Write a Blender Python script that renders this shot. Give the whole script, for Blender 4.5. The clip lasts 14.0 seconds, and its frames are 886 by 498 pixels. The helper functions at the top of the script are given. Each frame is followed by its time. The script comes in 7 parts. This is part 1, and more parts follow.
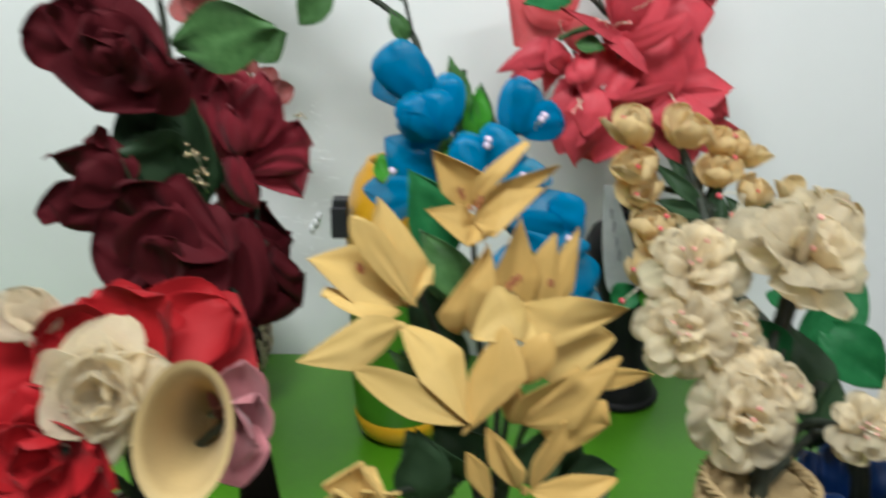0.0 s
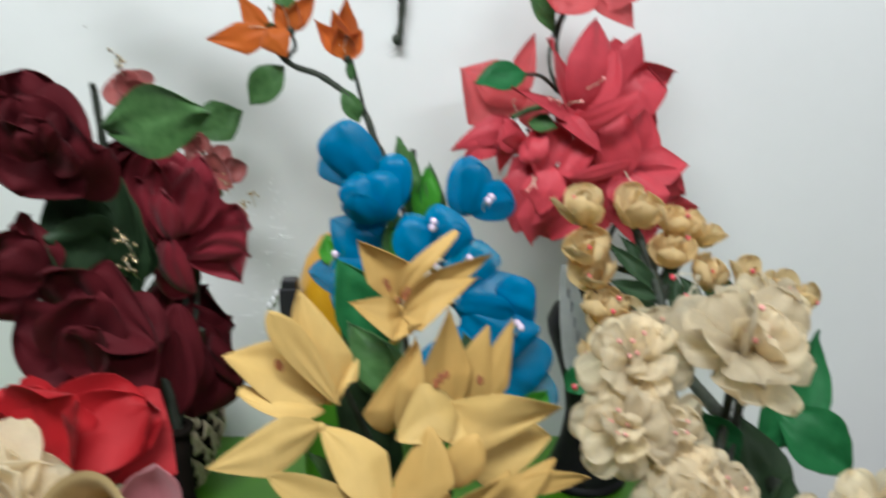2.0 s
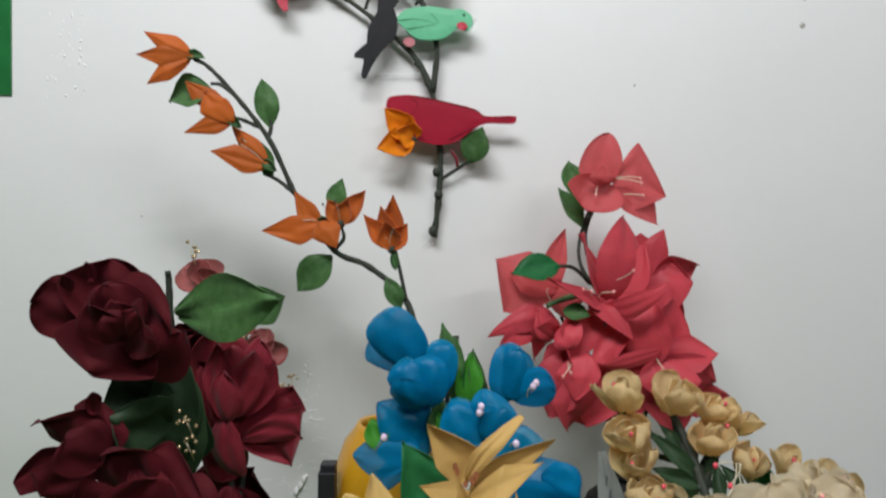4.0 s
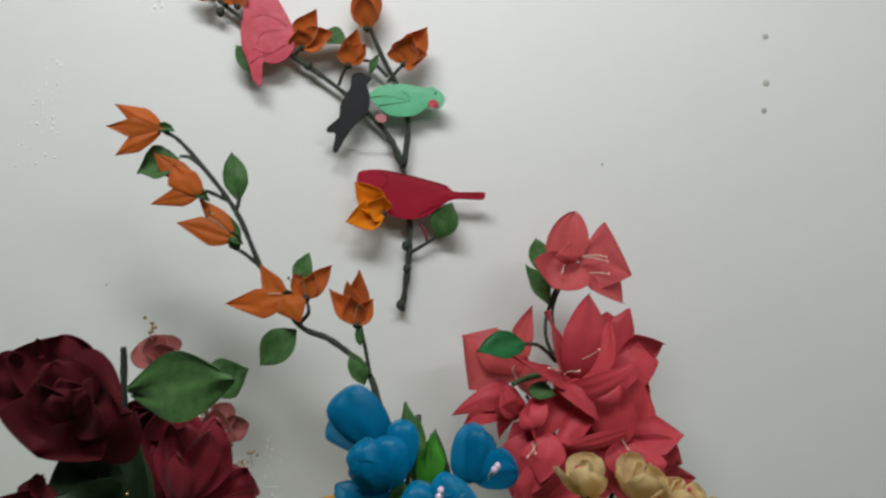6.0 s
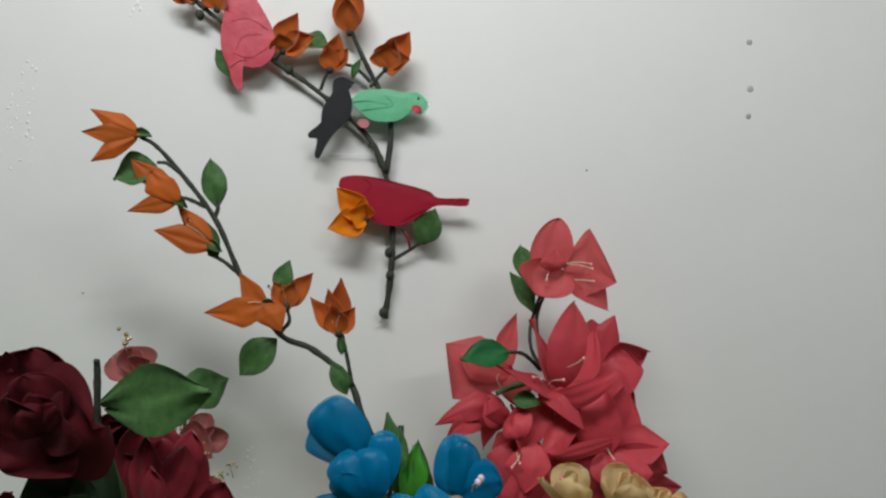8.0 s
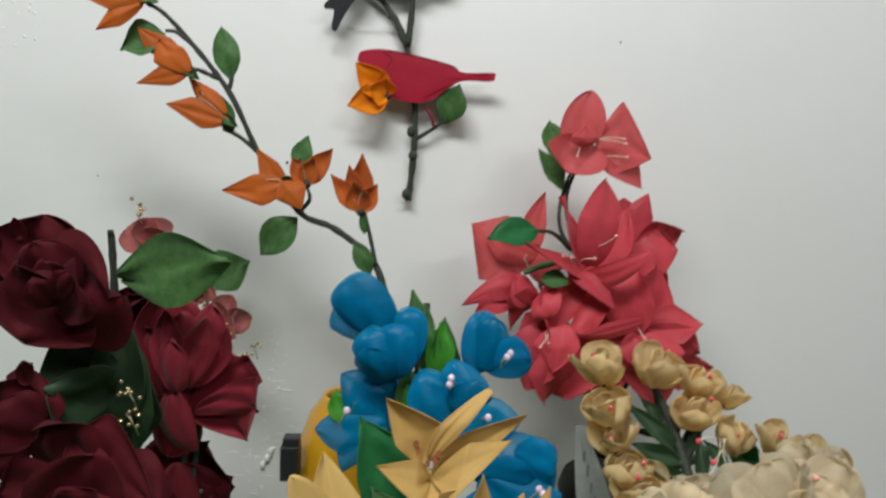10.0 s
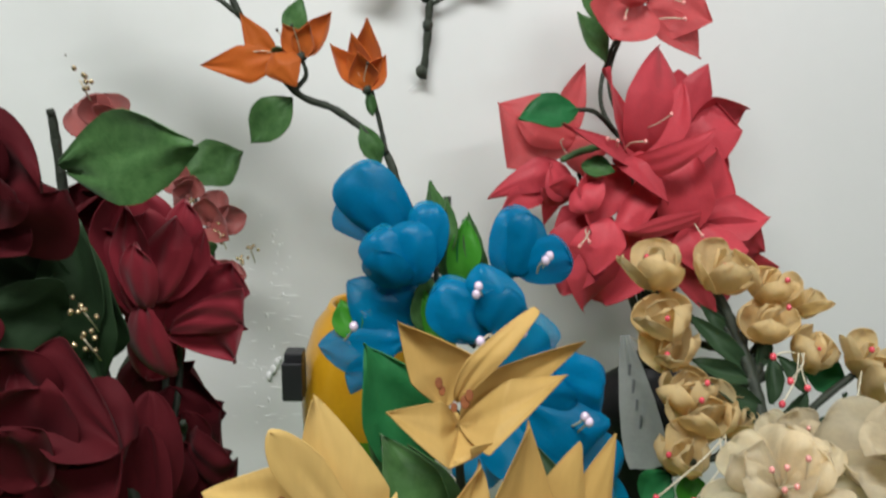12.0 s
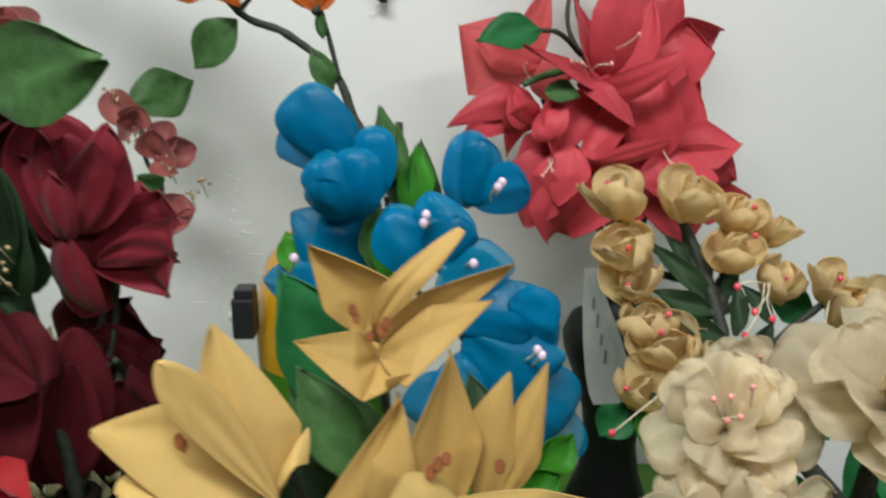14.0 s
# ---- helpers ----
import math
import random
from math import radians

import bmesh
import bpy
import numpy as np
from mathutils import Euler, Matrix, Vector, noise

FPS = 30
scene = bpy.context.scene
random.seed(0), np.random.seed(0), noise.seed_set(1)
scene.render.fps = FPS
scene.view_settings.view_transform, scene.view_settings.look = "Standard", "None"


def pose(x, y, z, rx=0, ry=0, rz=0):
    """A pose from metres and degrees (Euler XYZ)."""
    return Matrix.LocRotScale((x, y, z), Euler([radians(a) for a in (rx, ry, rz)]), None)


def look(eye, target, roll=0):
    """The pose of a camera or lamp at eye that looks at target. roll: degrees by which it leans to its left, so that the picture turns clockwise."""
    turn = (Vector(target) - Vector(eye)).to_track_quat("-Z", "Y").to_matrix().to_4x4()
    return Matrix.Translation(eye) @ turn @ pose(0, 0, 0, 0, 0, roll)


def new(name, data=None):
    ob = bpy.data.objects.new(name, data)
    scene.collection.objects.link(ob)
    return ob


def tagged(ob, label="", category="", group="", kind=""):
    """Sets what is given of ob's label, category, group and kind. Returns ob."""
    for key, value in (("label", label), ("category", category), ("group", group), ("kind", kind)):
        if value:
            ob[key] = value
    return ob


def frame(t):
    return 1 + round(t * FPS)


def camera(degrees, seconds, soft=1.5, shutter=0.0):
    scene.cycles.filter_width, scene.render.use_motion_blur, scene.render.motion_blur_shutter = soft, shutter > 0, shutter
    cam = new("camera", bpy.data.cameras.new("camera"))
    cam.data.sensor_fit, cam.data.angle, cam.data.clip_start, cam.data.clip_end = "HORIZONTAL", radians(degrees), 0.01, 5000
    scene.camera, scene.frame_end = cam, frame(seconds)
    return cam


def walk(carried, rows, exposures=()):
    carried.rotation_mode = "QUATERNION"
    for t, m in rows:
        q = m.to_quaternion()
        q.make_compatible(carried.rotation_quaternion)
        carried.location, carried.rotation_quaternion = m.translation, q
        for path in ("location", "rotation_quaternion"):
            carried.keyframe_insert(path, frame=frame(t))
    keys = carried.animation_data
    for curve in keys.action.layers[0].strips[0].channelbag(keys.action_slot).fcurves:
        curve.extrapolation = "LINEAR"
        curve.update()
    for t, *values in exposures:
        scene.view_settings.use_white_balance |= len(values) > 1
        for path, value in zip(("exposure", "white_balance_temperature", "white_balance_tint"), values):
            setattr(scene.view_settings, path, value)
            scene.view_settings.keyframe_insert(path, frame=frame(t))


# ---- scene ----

DEG = 58.8
cam = camera(DEG, 14.0, soft=2.3, shutter=0.9)
METRES, EYE, TILT, LEAN, TURN = 0.45, 1.31, -20.0, 0.0, 0.0
ROWS = [
    (0, -0.0039, -0.0062, 0.0091, -0.203, -0.407, -0.362),
    (0.5, 0.0902, 0.0354, -0.0054, -1.949, -1.467, 0.396),
    (1, 0.1252, 0.0702, 0.0116, -2.533, -0.711, 0.663),
    (1.5, 0.1193, 0.065, 0.0322, -2.695, 0.842, 0.786),
    (2, 0.0794, 0.0405, 0.0475, -1.074, 4.338, -0.018),
    (2.5, 0.0326, 0.0059, 0.046, 1.531, 7.088, -0.024),
    (3, -0.0053, -0.008, 0.0308, 0.837, 11.066, -0.761),
    (5.5, -0.0139, -0.0427, 0.0672, -1.217, 20.169, -1.912),
    (6, 0.015, -0.0384, 0.0687, -2.986, 22.317, -1.132),
    (6.5, 0.0186, -0.0342, 0.0758, -3.403, 22.751, -0.802),
    (7, 0.0168, -0.0331, 0.0859, -3.454, 23.397, -0.876),
    (9.5, 0.0254, 0.0506, 0.0712, -3.239, 17.335, -0.61),
    (10, 0.0142, 0.0806, 0.0554, -2.464, 15.508, -0.842),
    (10.5, 0.0151, 0.1812, 0.1084, -0.12, 14.191, -0.95),
    (11, 0.0395, 0.2955, 0.1243, 0.642, 11.63, -0.212),
    (11.5, 0.0256, 0.3267, 0.1164, -0.218, 9.773, -0.106),
    (12, 0.013, 0.3444, 0.1049, -1.122, 7.905, -0.406),
    (12.5, 0.0209, 0.3452, 0.1027, -1.595, 6.647, -0.275),
    (13, 0.0274, 0.36, 0.0995, -1.425, 5.876, -0.022),
    (13.5, 0.039, 0.3735, 0.0951, -1.471, 5.059, 0.019),
    (14, 0.0819, 0.4126, 0.0883, -1.636, 3.866, 0.143),
]
# handheld turns at the ends of the slow stretches
TURNS = [
    (3.1, look((-0.0035, 0.0000, 1.3245), (-0.0068, 2.0, 1.0190), -0.466)),
    (3.2, look((-0.0040, -0.0010, 1.3250), (0.0094, 2.0, 1.0682), -0.423)),
    (5.3, look((-0.0100, -0.0080, 1.3440), (-0.0037, 2.0, 1.3307), 2.423)),
    (7.2, look((0.0080, 0.0000, 1.3520), (0.1188, 2.0, 1.4661), 2.197)),
    (9.3, look((0.0112, 0.0280, 1.3360), (0.1194, 2.0, 1.2901), 1.606)),
    (10.2, look((0.0064, 0.0555, 1.3225), (0.0536, 2.0, 1.1451), 0.914)),
]
STEPS = [(t, pose(0, 0, EYE, TILT, LEAN, TURN) @ pose(METRES * x, METRES * y, METRES * z, 90 + pitch, roll, yaw)) for t, x, y, z, yaw, pitch, roll in ROWS]
walk(cam, sorted(STEPS + TURNS, key=lambda row: row[0]),
     [(0.0, 0.93, 6250, 7), (1.0, 0.86, 6300, 3), (1.5, 0.90, 6250, 5), (2.5, 0.80, 6150, 13), (3.0, 0.66, 6200, 14), (5.3, 0.22, 6500, 10), (7.2, 0.04, 6500, 10), (9.5, 0.3, 6500, 10), (11.0, 0.6, 6500, 10),
      (12.5, 0.70, 6500, 9), (14.0, 0.70, 6500, 8)])

# ---------------- world and light ----------------
world = bpy.data.worlds.new("world")
scene.world = world
world.use_nodes = True
world.node_tree.nodes["Background"].inputs[0].default_value = (0.85, 0.93, 1.0, 1)
world.node_tree.nodes["Background"].inputs[1].default_value = 0.02


def area(name, eye, target, sx, sy, watts, colour):
    data = bpy.data.lights.new(name, "AREA")
    data.shape, data.size, data.size_y, data.energy, data.color = "RECTANGLE", sx, sy, watts, colour
    ob = new(name, data)
    ob.matrix_world = look(eye, target)
    return ob


area("tube_lamp", (-0.29, -0.26, 2.62), (0.1, 0.9, 1.2), 1.2, 0.28, 22.8, (0.955, 0.97, 0.965))
# unseen fill lamp, added to brighten the right side of the wall
area("fill_lamp", (1.1, -1.4, 2.5), (0.3, 0.9, 1.2), 1.2, 0.12, 10, (0.955, 0.97, 0.965))


# ---------------- materials ----------------
def material(name, colour, rough=0.6, second=None, scale=40.0, spots=0.5, fine=500.0, bump=0.15, thin=0.0, sheen=0.0, coat=0.0, relief=0.0, metal=0.0, streak=0.0, grain=0.14, spec=None):
    """A procedural surface: two colours mottled at one scale, a finer grain, relief; thin lets light through."""
    m = bpy.data.materials.new(name)
    m.use_nodes = True
    nt = m.node_tree
    nd, ln = nt.nodes, nt.links
    bsdf = nd["Principled BSDF"]
    co = nd.new("ShaderNodeTexCoord")
    big = nd.new("ShaderNodeTexNoise")
    big.inputs["Scale"].default_value, big.inputs["Detail"].default_value = scale, 4
    ln.new(co.outputs["Object"], big.inputs["Vector"])
    small = nd.new("ShaderNodeTexNoise")
    small.inputs["Scale"].default_value, small.inputs["Detail"].default_value = fine, 2
    if streak:
        mp = nd.new("ShaderNodeMapping")
        mp.inputs["Scale"].default_value = (1, 1, streak)
        ln.new(co.outputs["Object"], mp.inputs["Vector"])
        ln.new(mp.outputs["Vector"], small.inputs["Vector"])
    else:
        ln.new(co.outputs["Object"], small.inputs["Vector"])
    info = nd.new("ShaderNodeObjectInfo")
    ramp = nd.new("ShaderNodeValToRGB")
    second = second or tuple(c * 0.7 for c in colour)
    ramp.color_ramp.elements[0].position, ramp.color_ramp.elements[1].position = 0.5 - spots / 2, 0.5 + spots / 2
    ramp.color_ramp.elements[0].color = (*second, 1)
    ramp.color_ramp.elements[1].color = (*colour, 1)
    ln.new(big.outputs["Fac"], ramp.inputs["Fac"])
    hsv = nd.new("ShaderNodeHueSaturation")
    vary = nd.new("ShaderNodeMapRange")
    vary.inputs["To Min"].default_value, vary.inputs["To Max"].default_value = 0.86, 1.12
    ln.new(info.outputs["Random"], vary.inputs["Value"])
    ln.new(vary.outputs["Result"], hsv.inputs["Value"])
    ln.new(ramp.outputs["Color"], hsv.inputs["Color"])
    mix = nd.new("ShaderNodeMix")
    mix.data_type, mix.blend_type = "RGBA", "MULTIPLY"
    mix.inputs["Factor"].default_value = grain
    ln.new(hsv.outputs["Color"], mix.inputs["A"])
    grey = nd.new("ShaderNodeMapRange")
    grey.inputs["From Min"].default_value, grey.inputs["From Max"].default_value = 0.3, 0.7
    grey.inputs["To Min"].default_value = 0.55
    ln.new(small.outputs["Fac"], grey.inputs["Value"])
    ln.new(grey.outputs["Result"], mix.inputs["B"])
    ln.new(mix.outputs["Result"], bsdf.inputs["Base Color"])
    bsdf.inputs["Roughness"].default_value, bsdf.inputs["Metallic"].default_value = rough, metal
    bsdf.inputs["Specular IOR Level"].default_value = spec if spec is not None else 0.5 if coat or not thin else 0.2
    bsdf.inputs["Sheen Weight"].default_value, bsdf.inputs["Coat Weight"].default_value = sheen, coat
    bsdf.inputs["Coat Roughness"].default_value = 0.15
    b1 = nd.new("ShaderNodeBump")
    b1.inputs["Strength"].default_value, b1.inputs["Distance"].default_value = bump, 0.001
    ln.new(small.outputs["Fac"], b1.inputs["Height"])
    if relief:
        b2 = nd.new("ShaderNodeBump")
        b2.inputs["Strength"].default_value, b2.inputs["Distance"].default_value = relief, 0.004
        ln.new(big.outputs["Fac"], b2.inputs["Height"])
        ln.new(b2.outputs["Normal"], b1.inputs["Normal"])
    ln.new(b1.outputs["Normal"], bsdf.inputs["Normal"])
    if thin:
        tr = nd.new("ShaderNodeBsdfTranslucent")
        ln.new(mix.outputs["Result"], tr.inputs["Color"])
        sh = nd.new("ShaderNodeMixShader")
        sh.inputs["Fac"].default_value = thin
        ln.new(bsdf.outputs["BSDF"], sh.inputs[1])
        ln.new(tr.outputs["BSDF"], sh.inputs[2])
        ln.new(sh.outputs["Shader"], nd["Material Output"].inputs["Surface"])
    return m


def sheer(name, colour, clear, thin=0.3, sheen=0.3, rough=0.42, gloss=0.2, relief=0.0):
    """Stretched see-through nylon: part of the light passes straight through."""
    m = material(name, colour, rough, tuple(c * 0.86 for c in colour), 60, thin=thin, sheen=sheen, spec=gloss, relief=relief)
    nt = m.node_tree
    out = nt.nodes["Material Output"]
    before = out.inputs["Surface"].links[0].from_socket
    tp = nt.nodes.new("ShaderNodeBsdfTransparent")
    sh = nt.nodes.new("ShaderNodeMixShader")
    sh.inputs["Fac"].default_value = clear
    nt.links.new(before, sh.inputs[1])
    nt.links.new(tp.outputs["BSDF"], sh.inputs[2])
    nt.links.new(sh.outputs["Shader"], out.inputs["Surface"])
    return m


MAT_PLASTER = material("white_wall_paint", (0.80, 0.81, 0.80), 0.5, (0.74, 0.75, 0.74), 2.2, 0.6, 38, 0.35, relief=0.5, grain=0.02)
# next three: surfaces out of view, darkened to cut bounced light
MAT_ROOM = material("unseen_wall_low_bounce", (0.20, 0.195, 0.18), 0.7, (0.17, 0.165, 0.155), 3, 0.6, 90, 0.1, grain=0.04)
MAT_CEILING = material("unseen_ceiling_low_bounce", (0.66, 0.66, 0.64), 0.8, (0.60, 0.60, 0.58), 3, 0.6, 90, 0.1)
MAT_FLOOR = material("unseen_floor_low_bounce", (0.32, 0.29, 0.26), 0.5, (0.24, 0.22, 0.2), 5, 0.6, 120, 0.1)
MAT_GREEN_GLOSS = material("green_gloss_paint", (0.075, 0.25, 0.007), 0.38, (0.055, 0.19, 0.005), 9, 0.6, 180, 0.08)
MAT_SHUTTER = material("shutter_green_paint", (0.02, 0.20, 0.05), 0.3, (0.012, 0.13, 0.035), 25, 0.5, 140, 0.35, coat=0.3, relief=0.5)
MAT_TAN = material("tan_dyed_nylon", (0.73, 0.485, 0.165), 0.55, (0.62, 0.39, 0.115), 26, 0.6, 420, 0.15, thin=0.26, sheen=0.05, streak=0.15, grain=0.10)
MAT_CALLA = material("thick_cream_cloth", (0.58, 0.42, 0.18), 0.7, (0.53, 0.38, 0.17), 22, 0.6, 420, 0.12, sheen=0.1)
MAT_TAN_PALE = material("pale_tan_nylon", (0.76, 0.54, 0.205), 0.55, (0.67, 0.46, 0.15), 26, 0.6, 420, 0.15, thin=0.26, sheen=0.05, streak=0.15, grain=0.10)
MAT_BROWN = material("brown_nylon_spot", (0.36, 0.12, 0.035), 0.6, (0.20, 0.055, 0.02), 90, 0.5)
MAT_MAROON = material("maroon_nylon", (0.110, 0.0098, 0.015), 0.7, (0.064, 0.0055, 0.009), 30, 0.6, 600, 0.12, thin=0.2, sheen=0.04, spec=0.12)
MAT_WINE = material("wine_red_nylon", (0.30, 0.024, 0.040), 0.55, (0.20, 0.015, 0.026), 30, 0.6, 600, 0.15, thin=0.2, sheen=0.15)
MAT_SHEER_RED = sheer("sheer_dusty_red_nylon", (0.40, 0.10, 0.09), 0.2)
MAT_CORAL = sheer("coral_red_nylon", (0.72, 0.088, 0.116), 0.06, 0.34, 0.05, 0.45)
MAT_CORAL_SHEER = sheer("sheer_coral_nylon", (0.76, 0.14, 0.15), 0.14, 0.42, 0.05, 0.45)
MAT_BLUE = sheer("blue_nylon", (0.001, 0.33, 0.62), 0.24, 0.52, 0.0, 0.32, 0.28, 0.6)
MAT_BLUE_SHEER = sheer("sheer_blue_nylon", (0.003, 0.42, 0.72), 0.5, 0.5, 0.0, 0.32, 0.28, 0.6)
MAT_CREAM = sheer("cream_nylon", (0.94, 0.78, 0.46), 0.12, 0.58, 0.1)
MAT_WHITE_NYLON = sheer("off_white_nylon", (0.94, 0.85, 0.66), 0.18, 0.68, 0.05)
MAT_RED = material("scarlet_cloth", (0.47, 0.012, 0.018), 0.6, (0.33, 0.008, 0.012), 24, 0.6, 700, 0.2, thin=0.15, sheen=0.05)
MAT_DUSTY = material("dusty_pink_cloth", (0.60, 0.24, 0.26), 0.6, (0.50, 0.18, 0.20), 30, 0.6, 600, 0.15, thin=0.2, sheen=0.3)
MAT_ORANGE = material("orange_nylon", (0.70, 0.185, 0.026), 0.5, (0.56, 0.125, 0.017), 40, 0.6, 600, 0.12, thin=0.38, sheen=0.3)
MAT_ORANGE_BRIGHT = material("bright_orange_nylon", (0.90, 0.31, 0.012), 0.5, (0.80, 0.23, 0.01), 40, 0.6, 600, 0.12, thin=0.25)
MAT_LEAF = material("leaf_green_nylon", (0.080, 0.185, 0.056), 0.5, (0.042, 0.12, 0.030), 130, 0.45, 500, 0.3, thin=0.22, sheen=0.2)
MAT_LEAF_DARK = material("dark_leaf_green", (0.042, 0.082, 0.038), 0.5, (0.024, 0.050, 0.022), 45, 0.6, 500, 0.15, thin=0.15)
MAT_LEAF_BRIGHT = material("bright_leaf_green", (0.035, 0.215, 0.072), 0.45, (0.016, 0.14, 0.042), 90, 0.6, 500, 0.15, thin=0.25)
MAT_LIME = material("lime_leaf_nylon", (0.07, 0.32, 0.03), 0.4, (0.04, 0.22, 0.02), 45, 0.6, 500, 0.15, thin=0.25)
MAT_STEM = material("floral_tape", (0.032, 0.042, 0.026), 0.65, (0.02, 0.026, 0.017), 120, 0.5, 700, 0.5, relief=0.6)
MAT_STEM_GREEN = material("green_floral_tape", (0.05, 0.13, 0.035), 0.6, (0.03, 0.085, 0.025), 120, 0.5, 700, 0.4)
MAT_THREAD = material("cream_thread", (0.82, 0.74, 0.55), 0.6)
MAT_BEAD_PINK = material("pink_bead", (0.85, 0.10, 0.14), 0.2, (0.75, 0.07, 0.10), coat=0.5)
MAT_BEAD_LILAC = material("lilac_bead", (0.80, 0.66, 0.80), 0.15, (0.75, 0.6, 0.75), coat=0.6)
MAT_BEAD_ROSE = material("rose_bead", (0.88, 0.34, 0.32), 0.25, (0.8, 0.36, 0.32), coat=0.4)
MAT_BEAD_GOLD = material("gold_bead", (0.75, 0.60, 0.38), 0.2, (0.6, 0.45, 0.25), metal=0.8)
MAT_YELLOW = material("yellow_glazed_clay", (0.72, 0.38, 0.015), 0.3, (0.60, 0.28, 0.01), 18, 0.6, 200, 0.06, coat=0.4)
MAT_VASE_GREEN = material("green_glazed_clay", (0.09, 0.27, 0.02), 0.3, (0.05, 0.18, 0.012), 18, 0.6, 200, 0.06, coat=0.4)
MAT_BLACK = material("black_lacquer", (0.005, 0.005, 0.006), 0.5, (0.009, 0.009, 0.009), 30, 0.6, 200, 0.05, spec=0.2)
MAT_BLACK_PLASTIC = material("black_plastic", (0.015, 0.015, 0.018), 0.45, (0.022, 0.022, 0.024), 60, 0.6)
MAT_PAPER = material("white_tag_paper", (0.42, 0.44, 0.42), 0.8, (0.34, 0.36, 0.34), 60, 0.6, 300, 0.1)
MAT_INK = material("grey_ink", (0.24, 0.25, 0.27), 0.8)
MAT_BLUE_GLASS = material("blue_glazed_bowl", (0.012, 0.055, 0.22), 0.2, (0.008, 0.035, 0.15), 20, 0.6, 200, 0.05, coat=0.5)
MAT_STRAW = material("straw", (0.44, 0.32, 0.16), 0.7, (0.26, 0.175, 0.075), 70, 0.7, 400, 0.3)
MAT_SCALE = material("pale_dried_seed_scale", (0.68, 0.58, 0.44), 0.6, (0.30, 0.21, 0.13), 110, 0.5, 500, 0.3)
MAT_CORE = material("dark_basket_core", (0.012, 0.009, 0.007), 0.95, spec=0.05)
MAT_BIRD_MAGENTA = material("magenta_painted_card", (0.34, 0.007, 0.028), 0.6, (0.25, 0.005, 0.020), 35, 0.6, 300, 0.1, spec=0.2)
MAT_BIRD_PINK = material("pink_red_painted_card", (0.64, 0.062, 0.10), 0.5, (0.50, 0.040, 0.07), 45, 0.5, 300, 0.1, relief=0.4)
MAT_BIRD_BLACK = material("black_painted_card", (0.012, 0.012, 0.014), 0.85, (0.02, 0.02, 0.024), 45, 0.5)
MAT_BIRD_GREEN = material("mint_green_painted_card", (0.13, 0.52, 0.28), 0.5, (0.09, 0.42, 0.22), 45, 0.5)
MAT_DIRT = material("rusty_screw_hole", (0.55, 0.54, 0.51), 0.8, (0.36, 0.34, 0.32), 300, 0.5)
MAT_TAPE = sheer("clear_tape", (0.8, 0.8, 0.8), 0.86)
MAT_TAPE.node_tree.nodes["Principled BSDF"].inputs["Roughness"].default_value = 0.08
MAT_WOOD = material("dark_table_wood", (0.10, 0.06, 0.035), 0.5, (0.06, 0.035, 0.02), 12, 0.6, 160, 0.2)

# ---------------- building helpers ----------------
ORIGIN = {}
RNG = random.Random(7)


def vec(p):
    return np.array(p, dtype=float)


def unit(p):
    p = vec(p)
    return p / (np.linalg.norm(p) + 1e-12)


def thing(name, base, label, category, group="", kind=""):
    ob = new(name)
    ob.empty_display_size = 0.02
    ob.location = base
    ORIGIN[ob.name] = vec(base)
    return tagged(ob, label, category, group, kind)


def part(name, geo, mat, parent=None, label="", at=None, smooth=True):
    """One mesh in world coordinates, under a thing or a part, with its own origin."""
    verts, faces = vec(geo[0]), geo[1]
    at = vec(at) if at is not None else verts.mean(axis=0)
    data = bpy.data.meshes.new(name)
    data.from_pydata([tuple(v) for v in verts - at], [], [tuple(int(i) for i in f) for f in faces])
    data.materials.append(mat)
    if smooth:
        data.polygons.foreach_set("use_smooth", [True] * len(data.polygons))
    data.update()
    ob = new(name, data)
    if parent is not None:
        ob.parent = parent
        ob.location = at - ORIGIN[parent.name]
    else:
        ob.location = at
    ORIGIN[ob.name] = at
    if label:
        ob["label"] = label
    return ob


def join(*geos):
    verts, faces, n = [], [], 0
    for v, f in geos:
        v = vec(v)
        verts.append(v)
        faces += [tuple(i + n for i in q) for q in f]
        n += len(v)
    return np.concatenate(verts), faces


def box(lo, hi, bevel=0.0):
    bm = bmesh.new()
    bmesh.ops.create_cube(bm, size=1.0)
    lo, hi = vec(lo), vec(hi)
    for v in bm.verts:
        v.co = Vector((lo + hi) / 2 + vec(v.co) * (hi - lo))
    if bevel:
        bmesh.ops.bevel(bm, geom=bm.edges[:], offset=bevel, segments=2, affect="EDGES", profile=0.5)
    bm.verts.index_update()
    geo = np.array([v.co[:] for v in bm.verts]), [tuple(v.index for v in f.verts) for f in bm.faces]
    bm.free()
    return geo


def ball(c, r, seg=10, rings=7, squash=1.0):
    verts, faces = [], []
    for i in range(rings + 1):
        a = math.pi * i / rings
        for j in range(seg):
            b = 2 * math.pi * j / seg
            verts.append((c[0] + r * math.sin(a) * math.cos(b), c[1] + r * math.sin(a) * math.sin(b), c[2] + r * squash * math.cos(a)))
    for i in range(rings):
        for j in range(seg):
            k = (j + 1) % seg
            faces.append((i * seg + j, (i + 1) * seg + j, (i + 1) * seg + k, i * seg + k))
    return np.array(verts), faces


